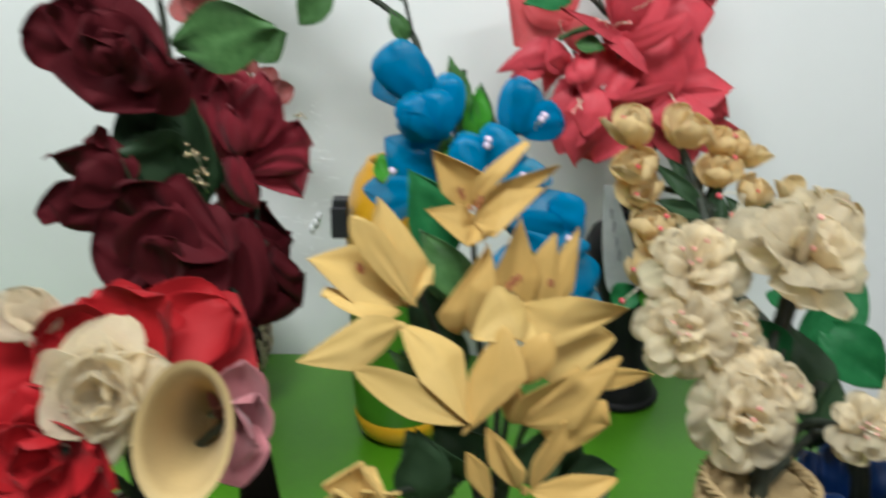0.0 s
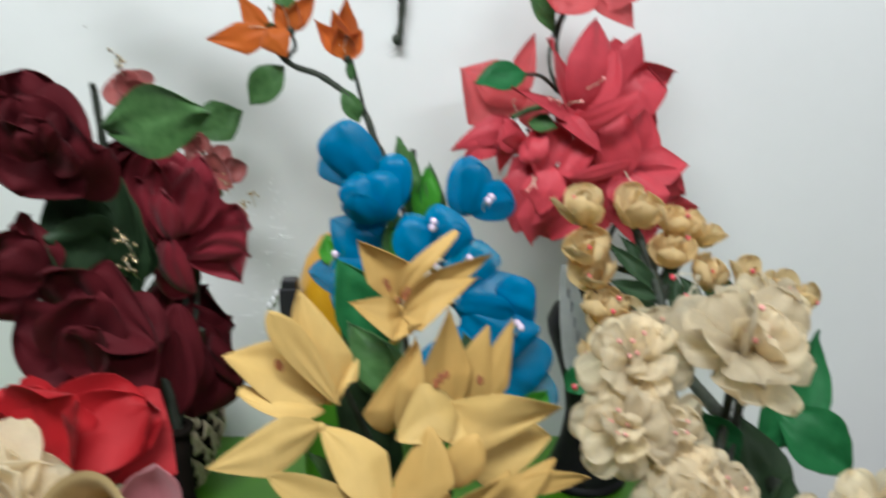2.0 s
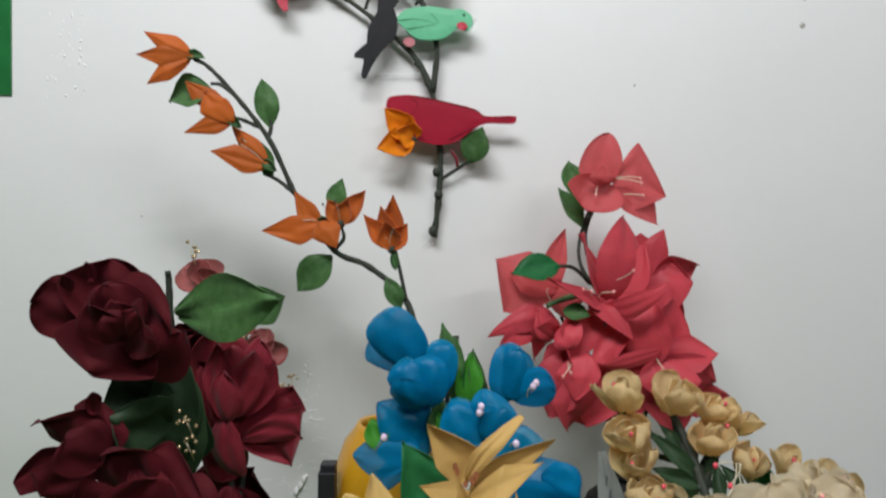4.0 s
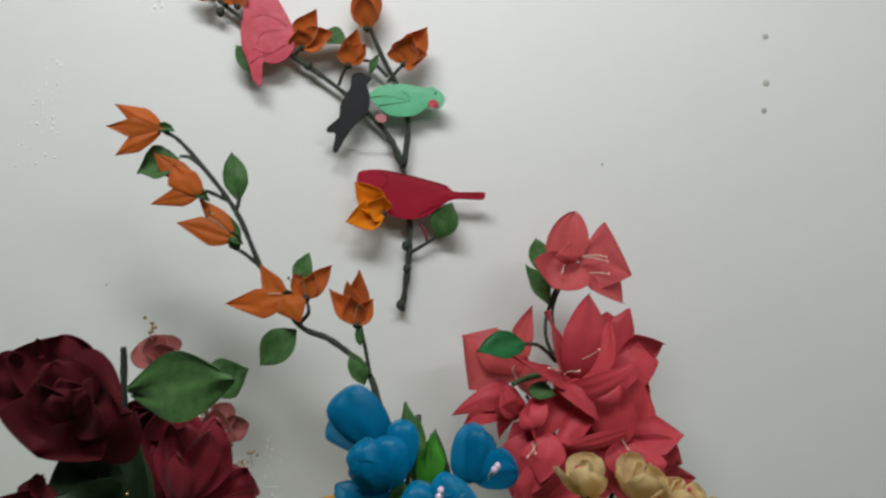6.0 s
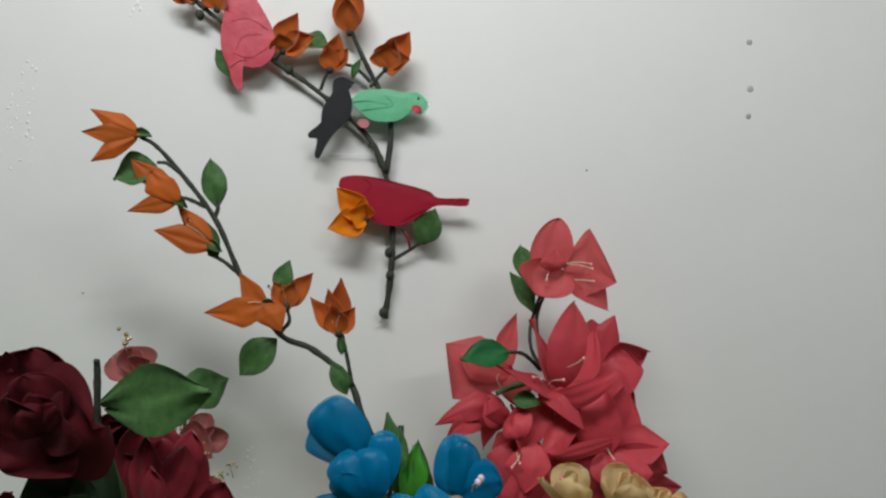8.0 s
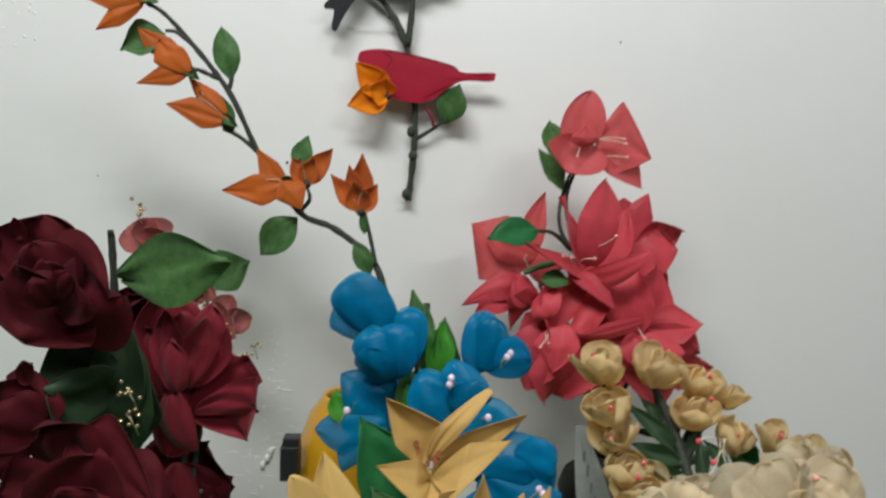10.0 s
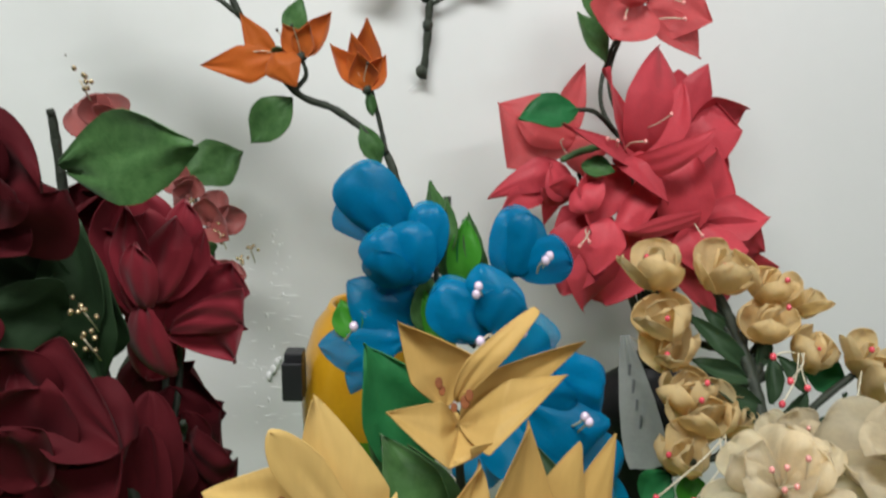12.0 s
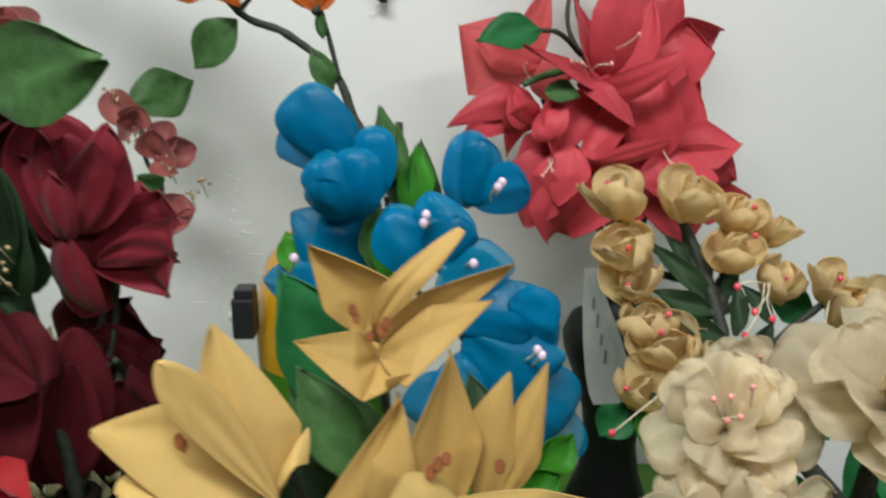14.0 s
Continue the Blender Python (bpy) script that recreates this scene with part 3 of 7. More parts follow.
for _ in range(90):
    c = RNG.choice(((-0.4786, 1.0650, 1.6312), (-0.4852, 1.0650, 1.5847), (-0.4924, 1.0650, 1.5576), (-0.4831, 1.0650, 1.5275), (-0.5114, 1.0650, 1.5111), (-0.3448, 1.0650, 1.7079), (-0.1733, 1.0650, 1.0985), (-0.1929, 1.0650, 0.9436), (-0.1749, 1.0650, 1.0574)))
    r = RNG.uniform(0.0008, 0.0023)
    flecks.append(ball((c[0] + RNG.gauss(0, 0.012), 1.065 + r * 0.45, c[2] + RNG.gauss(0, 0.024)), r, 7, 5, RNG.uniform(0.6, 2.2)))
for c in ((-0.1854, 1.0630, 0.9488), (-0.1794, 1.0620, 0.9579), (-0.1752, 1.0630, 0.9663)):
    flecks.append(ball(c, 0.0036, 9, 7, 1.6))
    flecks.append(ball(vec(c) + vec((0.003, 0.001, 0.004)), 0.0026, 8, 6, 1.2))
ridge_lo, ridge_hi = vec((-0.2300, 1.0655, 0.8840)), vec((-0.1671, 1.0655, 1.0917))
for _ in range(44):
    c = vec((RNG.uniform(ridge_lo[0], ridge_hi[0] + 0.03), 1.0655, RNG.uniform(ridge_lo[2], ridge_hi[2])))
    half = RNG.uniform(0.006, 0.022)
    flecks.append(tube([c - vec((half, -0.0012, RNG.uniform(-0.003, 0.003))), c + vec((0, 0, RNG.uniform(-0.002, 0.002))), c + vec((half, 0.0012, RNG.uniform(-0.003, 0.003)))], RNG.uniform(0.0010, 0.0015), 0.0008, 6, 4))
tagged(part("plaster_lump", join(*flecks), MAT_PLASTER), "rough lumps of plaster on the white wall", "plaster", kind="stuff")

# ---------------- table ----------------
table = thing("table", (-0.28, 0.62, 0), "table with a glossy green painted top against the wall", "table")
part("tabletop", box((-0.95, 0.24, TABLE_Z - 0.03), (0.50, WALL_Y - 0.004, TABLE_Z), 0.004), MAT_GREEN_GLOSS, table, "glossy green painted top")
part("apron", box((-0.88, 0.28, TABLE_Z - 0.12), (0.45, 0.305, TABLE_Z - 0.03), 0.002), MAT_WOOD, table)
for lx in (-0.88, 0.40):
    for ly in (0.28, 0.96):
        part("leg", box((lx, ly, 0), (lx + 0.055, ly + 0.055, TABLE_Z - 0.03), 0.004), MAT_WOOD, table)

# ---------------- vases and baskets ----------------


def vase(name, c, profile, mat, label, seg=40, wave=None):
    """A hollow vase: the outside profile, then the same profile inwards as its inner wall."""
    inner = [(max(r - 0.004, 0.001), z) for r, z in reversed(profile[1:])] + [(0.001, profile[0][1] + 0.008)]
    base = thing(name, c, label, "vase")
    part("body", lathe(c, [(0.001, profile[0][1]), *profile, *inner], seg, wave), mat, base)
    if wave is None:
        r, z = profile[-1]
        part("rim", lathe((c[0], c[1], c[2] + z - 0.003), [(r - 0.001, 0.0), (r + 0.0022, 0.001), (r + 0.003, 0.004), (r + 0.0015, 0.0065), (r - 0.003, 0.0065)], seg), mat, base)
    return base


YV = (-0.0510, 0.8600, 0.9906)
yellow_vase = thing("glazed_vase", (YV[0], YV[1], TABLE_Z), "yellow and green glazed clay vase holding blue flowers", "vase")
vc = (YV[0], YV[1], TABLE_Z)
YB = (-0.1110, 0.8600, 0.9905)[2] - TABLE_Z
YT = (-0.0715, 0.8600, 1.1023)[2] - TABLE_Z
part("body", lathe(vc, [(0.001, 0), (0.040, 0), (0.050, 0.012), (0.056, 0.04), (0.059, 0.075), (0.060, YB)], 44), MAT_VASE_GREEN, yellow_vase, "green glazed lower body")
part("foot_band", lathe(vc, [(0.0405, 0.0), (0.0525, 0.012), (0.0572, 0.032), (0.0545, 0.036)], 44), MAT_YELLOW, yellow_vase, "yellow glazed band")
part("shoulder", lathe(vc, [(0.0605, YB), (0.061, YB + 0.25 * (YT - YB)), (0.057, YB + 0.55 * (YT - YB)), (0.047, YB + 0.82 * (YT - YB)), (0.036, YT - 0.006), (0.033, YT), (0.029, YT - 0.002), (0.031, YT - 0.012), (0.05, YB + 0.5 * (YT - YB))], 44), MAT_YELLOW, yellow_vase, "yellow glazed shoulder and neck")
CB = (-0.1121, 0.8157, 1.0475)
clip = thing("black_clip", (CB[0], CB[1], CB[2] - 0.022), "small black plastic clip on the yellow vase", "clip")
part("clip_body", box((CB[0] - 0.008, CB[1] - 0.012, CB[2] - 0.021), (CB[0] + 0.010, CB[1] + 0.012, CB[2] + 0.014), 0.0015), MAT_BLACK_PLASTIC, clip, smooth=False)
part("clip_cap", box((CB[0] - 0.006, CB[1] - 0.009, CB[2] + 0.014), (CB[0] + 0.010, CB[1] + 0.009, CB[2] + 0.022), 0.001), MAT_BLACK_PLASTIC, clip, smooth=False)

BV = (0.2371, 0.9533, 0.7500)
black_vase = vase("black_vase", (BV[0] + 0.006, 0.95, TABLE_Z), [(0.050, 0), (0.052, 0.006), (0.046, 0.022), (0.033, 0.06), (0.028, 0.095), (0.032, 0.135), (0.044, 0.175), (0.055, 0.205), (0.057, 0.22), (0.050, 0.238), (0.034, 0.25), (0.020, 0.254), (0.019, 0.265)], MAT_BLACK, "tall glossy black vase with a paper tag", 44)
part("foot", lathe((BV[0] + 0.006, 0.95, TABLE_Z + 0.001), [(0.049, 0.0), (0.0545, 0.001), (0.0555, 0.005), (0.053, 0.009), (0.048, 0.012)], 40), MAT_BLACK, black_vase)
tag = thing("paper_tag", (0.2049, 0.8545, 1.0169), "torn white paper tag with faint grey writing, on the black vase", "tag")
tg = petal_geo((0.1830, 0.8340, 1.0797), (0.2052, 0.8051, 0.9637), 0.040, (-0.35, -1, 0.1), "square", 0.1, 0.02, 0, 0, 0.02, wob=0.4)
part("paper", tg, MAT_PAPER, tag)
part("string", tube([(0.1830, 0.8340, 1.0790), (0.2100, 0.8900, 1.0550), (0.2380, 0.9320, 1.0125)], 0.0005, 0.0005, 5, 5), MAT_THREAD, tag)
for k in range(4):
    f0 = k / 4
    a = vec((0.1866, 0.8238, 1.0511)) + f0 * (vec((0.2002, 0.8085, 0.9897)) - vec((0.1866, 0.8238, 1.0511)))
    part("writing_bar", box(a - vec((0.0010, 0.0005, 0.0055)), a + vec((0.0010, 0.0005, 0.0050 + 0.002 * (k % 2)))), MAT_INK, tag, smooth=False)

# basket covered with rows of pale seed scales
KC = (-0.3245, 0.9300, 0.7768)
kc = (KC[0], 0.93, TABLE_Z)
scale_basket = thing("seed_scale_basket", kc, "round basket covered in pale brown dried seed scales", "basket")
prof = [(0.062, 0.0), (0.080, 0.03), (0.092, 0.075), (0.090, 0.12), (0.074, 0.17), (0.066, 0.20)]
part("core", lathe(kc, [(0.001, 0.001), *prof, (0.06, 0.20), (0.066, 0.17), (0.001, 0.15)], 32), MAT_CORE, scale_basket)
sg = petal_geo((0, 0, 0), (0, 0, 0.024), 0.017, (0, -1, 0), "leaf", 0.4, 0.06, 0.35, thick=0.0016, nu=6, nv=5)
scale_mesh = bpy.data.meshes.new("scale")
scale_mesh.from_pydata([tuple(v) for v in sg[0]], [], sg[1])
scale_mesh.materials.append(MAT_SCALE)
for row in range(12):
    z = 0.006 + row * 0.0165
    r = float(np.interp(z, [p[1] for p in prof], [p[0] for p in prof]))
    count = 24
    for i in range(count):
        a = 2 * math.pi * (i + 0.5 * (row % 2)) / count + RNG.uniform(-0.04, 0.04)
        ob = new("scale", scale_mesh)
        ob.parent = scale_basket
        ob.matrix_local = Matrix.Translation((r * math.cos(a), r * math.sin(a), z)) @ Euler((radians(RNG.uniform(14, 34)), RNG.uniform(-0.2, 0.2), a + math.pi / 2)).to_matrix().to_4x4() @ Matrix.Scale(RNG.uniform(0.85, 1.15), 4)

# slim dark bottle under the maroon roses
MV = (-0.1685, 0.6051, 1.0086)
mh = MV[2] - TABLE_Z
vase("dark_bottle_vase", (MV[0], MV[1], TABLE_Z), [(0.026, 0), (0.027, 0.008), (0.020, mh * 0.3), (0.013, mh * 0.55), (0.010, mh * 0.78), (0.009, mh * 0.9), (0.011, mh)], MAT_CORE, "slim dark bottle vase under the maroon roses", 32)

# low straw basket
SC = (0.1998, 0.4101, 0.9914)
sc = (SC[0], SC[1], TABLE_Z)
straw_basket = thing("straw_basket", sc, "coiled straw basket holding off-white flowers", "basket")
RIM = SC[2] - TABLE_Z + 0.012
part("body", lathe(sc, [(0.001, 0.0), (0.040, 0), (0.046, 0.03), (0.034, RIM * 0.75), (0.033, RIM), (0.028, RIM), (0.026, RIM - 0.006), (0.001, RIM - 0.005)], 36), MAT_STRAW, straw_basket)
for k in range(26):
    z = RIM * (0.03 + 0.93 * k / 25)
    r = float(np.interp(z, [0, 0.03, RIM * 0.75, RIM], [0.041, 0.047, 0.035, 0.034]))
    ring = [(sc[0] + r * math.cos(a), sc[1] + r * math.sin(a), sc[2] + z + 0.001 * math.sin(5 * a + k)) for a in np.linspace(0, 2 * math.pi, 25)]
    part("coil", tube(ring, 0.0042, 0.0042, 7, 2, 0.1), MAT_STRAW, straw_basket)
for k in range(2):
    for ph in (0, 2.1, 4.2):
        plait = [(sc[0] + (0.0335 + 0.0022 * math.cos(11 * a + ph)) * math.cos(a), sc[1] + (0.0335 + 0.0022 * math.cos(11 * a + ph)) * math.sin(a), sc[2] + RIM + 0.003 - 0.013 * k + 0.0026 * math.sin(11 * a + ph)) for a in np.linspace(0, 2 * math.pi, 67)]
        part("plait_strand", tube(plait, 0.0017, 0.0017, 6, 2, 0.15), MAT_STRAW, straw_basket)
strands = []
for _ in range(70):
    a = RNG.uniform(0, 2 * math.pi)
    b = a + RNG.uniform(-0.5, 0.5)
    z0, z1 = RIM * RNG.uniform(0.7, 0.95), RIM + RNG.uniform(0.002, 0.016)
    strands.append(tube([(sc[0] + 0.035 * math.cos(a), sc[1] + 0.035 * math.sin(a), sc[2] + z0), (sc[0] + 0.038 * math.cos((a + b) / 2), sc[1] + 0.038 * math.sin((a + b) / 2), sc[2] + (z0 + z1) / 2),
                         (sc[0] + 0.024 * math.cos(b), sc[1] + 0.024 * math.sin(b), sc[2] + z1)], 0.0008, 0.0005, 5, 3))
tagged(part("straw_tuft", join(*strands), MAT_STRAW, straw_basket), kind="stuff")

# blue bowl with a wavy rim
BB = (0.2788, 0.4360, 0.9920)
bh = BB[2] - TABLE_Z
blue_bowl = vase("wavy_blue_vase", (BB[0], BB[1], TABLE_Z), [(0.030, 0), (0.033, 0.006), (0.025, bh * 0.3), (0.022, bh * 0.6), (0.027, bh * 0.85), (0.036, bh)], MAT_BLUE_GLASS, "dark blue glazed vase with a wavy rim", 60,
                 lambda a, s: (0.0035 * math.sin(8 * a) * max(0, 1 - abs(s - 0.5) * 3.2), 0.004 * math.cos(8 * a) * max(0, 1 - abs(s - 0.5) * 3.2)))

part("foot", lathe((BB[0], BB[1], TABLE_Z + 0.001), [(0.028, 0.0), (0.0345, 0.001), (0.0355, 0.004), (0.033, 0.007)], 40), MAT_BLUE_GLASS, blue_bowl)
LV = ((0.0374, 0.4099, 1.0111)[0], 0.46, TABLE_Z)
vase("dark_ceramic_vase", LV, [(0.034, 0), (0.042, 0.01), (0.046, 0.06), (0.034, 0.12), (0.024, 0.145), (0.028, 0.16)], MAT_BLACK, "small dark ceramic vase under the tan lilies", 32)
RV = ((-0.2079, 0.4132, 1.0246)[0], 0.45, TABLE_Z)
vase("brown_clay_vase", RV, [(0.034, 0), (0.044, 0.012), (0.05, 0.08), (0.034, 0.16), (0.024, 0.19), (0.028, 0.20)], MAT_WOOD, "small brown clay vase under the red bouquet", 32)

# ---------------- tan lilies ----------------
lilies = thing("lily_bouquet", (LV[0], LV[1], TABLE_Z + 0.012), "bouquet of tan dyed nylon lilies with dark green leaves", "bouquet")
LC = dict(shape="sharp", cup=0.12, fold=0.34, bow=-0.04, curl=0.05, ruffle=0.02, core=0.007, pleat=0.008, thick=0.0014, crinkle=0.003)


def flat_spot(fl, p, r, f):
    """A brown patch lying on the cloth: a ball pressed flat along f."""
    v, q = ball(p, r, 10, 7, 1.5)
    v = v - np.outer((v - vec(p)) @ f, f) * 0.93
    part("spot", (v, q), MAT_BROWN, fl)


# petals of the lilies
bloom(lilies, "lily", MAT_TAN, (0.0180, 0.4850, 1.1557), [
    ((0.0143, 0.4850, 1.1609), (0.0002, 0.4770, 1.1745), (-0.0060, 0.4800, 1.2011), (0.0245, 0.4850, 1.1858), dict(e0=1.6, e1=1.85, puff=-0.060, fold=-0.06, soft=0.01, tilt=0.12)),
    ((0.0189, 0.4820, 1.1648), (0.0242, 0.4750, 1.1848), (0.0533, 0.4900, 1.2044), (0.0387, 0.4820, 1.1883), dict(e0=1.2, e1=1.65, puff=0.080, fold=-0.14, soft=0.01, tilt=0.20)),
    ((0.0215, 0.4850, 1.1556), (0.0371, 0.4900, 1.1773), (0.0751, 0.4900, 1.1900), (0.0492, 0.4850, 1.1667), dict(e1=1.75, puff=-0.050, fold=-0.10, soft=0.01, tilt=-0.16)),
    ((0.0199, 0.4830, 1.1544), (0.0401, 0.4730, 1.1786), (0.0661, 0.4800, 1.1784), (0.0330, 0.4630, 1.1499), dict(e0=1.6, e1=1.95, puff=0.040, fold=-0.14, soft=0.01, tilt=0.17)),
    ((0.0190, 0.4830, 1.1544), (0.0116, 0.4730, 1.1681), (-0.0111, 0.4650, 1.1671), (0.0136, 0.4590, 1.1459), dict(e0=1.5, e1=1.85, puff=0.050, fold=-0.14, soft=0.01, tilt=0.02)),
    ((0.0204, 0.4830, 1.1550), (0.0145, 0.4590, 1.1474), (0.0240, 0.4590, 1.1524), (0.0346, 0.4630, 1.1522), dict(e1=1.85, puff=0.040, fold=-0.10, soft=0.01, tilt=0.13))])
bloom(lilies, "lily", MAT_TAN_PALE, (-0.0237, 0.4600, 1.1061), [
    ((-0.0248, 0.4600, 1.1050), (-0.0519, 0.4550, 1.1467), (-0.0817, 0.4450, 1.1407), (-0.0570, 0.4450, 1.1136), dict(e0=1.6, e1=1.85, puff=-0.040, fold=-0.10, soft=0.01, tilt=0.20)),
    ((-0.0168, 0.4480, 1.1090), (-0.0521, 0.4400, 1.1516), (-0.0536, 0.4400, 1.1702), (-0.0341, 0.4440, 1.1565), dict(e0=1.4, e1=1.2, puff=0.100, fold=-0.10, soft=0.01, tilt=-0.02)),
    ((-0.0195, 0.4600, 1.1049), (-0.0448, 0.4580, 1.1516), (-0.0398, 0.4600, 1.1765), (-0.0097, 0.4600, 1.1344), dict(e0=1.5, e1=1.75, puff=0.060, fold=0.05, soft=0.01, tilt=-0.10)),
    ((-0.0185, 0.4580, 1.1051), (-0.0101, 0.4580, 1.1338), (-0.0091, 0.4540, 1.1212), (-0.0165, 0.4560, 1.1067), dict(e1=1.2, puff=0.050, fold=0.05, soft=0.01, tilt=0.18)),
    ((-0.0270, 0.4560, 1.1025), (-0.0683, 0.4420, 1.1257), (-0.0723, 0.4380, 1.1199), (-0.0468, 0.4400, 1.1026), dict(e0=1.3, e1=1.2, puff=0.070, fold=0.05, soft=0.01, tilt=0.19))])
bloom(lilies, "lily", MAT_TAN_PALE, (-0.0252, 0.4300, 1.1044), [
    ((-0.0257, 0.4300, 1.1058), (-0.0475, 0.4200, 1.1153), (-0.0859, 0.4100, 1.0903), (-0.0507, 0.4100, 1.0849), dict(e0=1.4, e1=1.85, puff=0.040, fold=0.05, soft=0.01, tilt=0.00)),
    ((-0.0255, 0.4300, 1.1044), (0.0123, 0.4250, 1.0907), (0.0171, 0.4100, 1.0486), (-0.0131, 0.4150, 1.0754), dict(e0=1.5, e1=1.85, puff=0.040, fold=0.05, soft=0.01, tilt=0.14)),
    ((0.0155, 0.4100, 1.0486), (-0.0167, 0.4150, 1.0770), (-0.0513, 0.4080, 1.0865), (-0.0200, 0.4000, 1.0585), dict(e0=1.5, e1=1.2, puff=-0.060, fold=-0.10, soft=0.01, tilt=-0.03))])
bloom(lilies, "lily", MAT_TAN, (0.0447, 0.4700, 1.1059), [
    ((0.0101, 0.4620, 1.0830), (-0.0035, 0.4580, 1.1011), (0.0281, 0.4650, 1.1454), (0.0321, 0.4620, 1.1079), dict(e0=1.4, e1=1.85, puff=0.060, fold=0.05, soft=0.01, tilt=-0.14)),
    ((0.0180, 0.4580, 1.0857), (0.0158, 0.4550, 1.1240), (0.0296, 0.4650, 1.1411), (0.0349, 0.4580, 1.1078), dict(e0=1.4, e1=1.85, puff=0.050, fold=0.05, soft=0.01, tilt=0.16)),
    ((0.0485, 0.4700, 1.0848), (0.0288, 0.4650, 1.1159), (0.0479, 0.4650, 1.1639), (0.0613, 0.4650, 1.1220), dict(e0=1.5, e1=1.95, puff=0.070, fold=-0.10, soft=0.01, tilt=-0.13)),
    ((0.0612, 0.4750, 1.0860), (0.0567, 0.4750, 1.1279), (0.0732, 0.4780, 1.1473), (0.0746, 0.4750, 1.1100), dict(e0=1.5, e1=1.85, puff=0.070, fold=0.05, soft=0.01, tilt=0.10)),
    ((0.0672, 0.4750, 1.0859), (0.0718, 0.4760, 1.1284), (0.0883, 0.4800, 1.1515), (0.0857, 0.4750, 1.1099), dict(e0=1.5, e1=1.85, puff=0.060, fold=0.05, soft=0.01, tilt=0.03))])
bloom(lilies, "lily", MAT_TAN_PALE, (0.0478, 0.4450, 1.1064), [
    ((0.0499, 0.4450, 1.1129), (0.0465, 0.4300, 1.0974), (0.0192, 0.4250, 1.0980), (0.0333, 0.4330, 1.1280), dict(e0=1.2, e1=1.75, puff=0.090, fold=-0.10, soft=0.01, tilt=-0.15)),
    ((0.0460, 0.4430, 1.1124), (0.0809, 0.4400, 1.1196), (0.1125, 0.4350, 1.1143), (0.0547, 0.4270, 1.0858), dict(e0=1.5, e1=1.75, puff=0.050, fold=-0.10, soft=0.01, tilt=-0.14)),
    ((0.0485, 0.4430, 1.1074), (0.0294, 0.4350, 1.1080), (0.0358, 0.4300, 1.0997), (0.0548, 0.4270, 1.0902), dict(e1=1.55, puff=0.050, fold=-0.06, soft=0.01, tilt=0.17)),
    ((0.0548, 0.4480, 1.0901), (0.0813, 0.4450, 1.1058), (0.1078, 0.4420, 1.0922), (0.0746, 0.4400, 1.0600), dict(e1=1.65, puff=0.050, fold=-0.06, soft=0.01, tilt=0.07))])
bloom(lilies, "lily", MAT_TAN, (0.0416, 0.4250, 1.0697), [
    ((0.0368, 0.4250, 1.1072), (0.0165, 0.4200, 1.0754), (0.0123, 0.4100, 1.0400), (0.0505, 0.4130, 1.0781), dict(e0=1.5, e1=1.85, puff=0.070, fold=0.05, soft=0.01, tilt=0.04)),
    ((0.0487, 0.4250, 1.0688), (0.0447, 0.4200, 1.0899), (0.0643, 0.4230, 1.1021), (0.0664, 0.4200, 1.0848), dict(e0=1.2, e1=1.2, puff=0.080, fold=-0.06, soft=0.01, tilt=0.16)),
    ((0.0445, 0.4150, 1.0471), (0.0462, 0.4130, 1.0677), (0.0810, 0.4150, 1.0848), (0.0741, 0.4130, 1.0739), dict(e0=1.3, e1=1.65, puff=0.100, fold=-0.06, soft=0.01, tilt=-0.19)),
    ((0.0483, 0.4210, 1.0426), (0.0744, 0.4210, 1.0706), (0.1086, 0.4250, 1.0873), (0.0822, 0.4170, 1.0436), dict(e0=1.5, e1=1.85, puff=0.060, fold=0.05, soft=0.01, tilt=0.12)),
    ((0.0805, 0.4250, 1.0628), (0.1021, 0.4230, 1.0805), (0.1280, 0.4200, 1.0777), (0.1072, 0.4190, 1.0681), dict(e0=1.2, e1=1.55, puff=0.080, fold=-0.10, soft=0.01, tilt=-0.13)),
    ((0.0607, 0.4230, 1.0394), (0.1005, 0.4210, 1.0603), (0.1038, 0.4170, 1.0438), (0.0770, 0.4150, 1.0234), dict(e0=1.4, e1=1.65, puff=0.060, fold=-0.06, soft=0.01, tilt=-0.10)),
    ((0.0444, 0.4190, 1.0433), (0.0354, 0.4190, 1.0697), (0.0449, 0.4210, 1.0720), (0.0527, 0.4190, 1.0544), dict(e1=1.65, puff=0.060, fold=0.05, soft=0.01, tilt=0.11))])
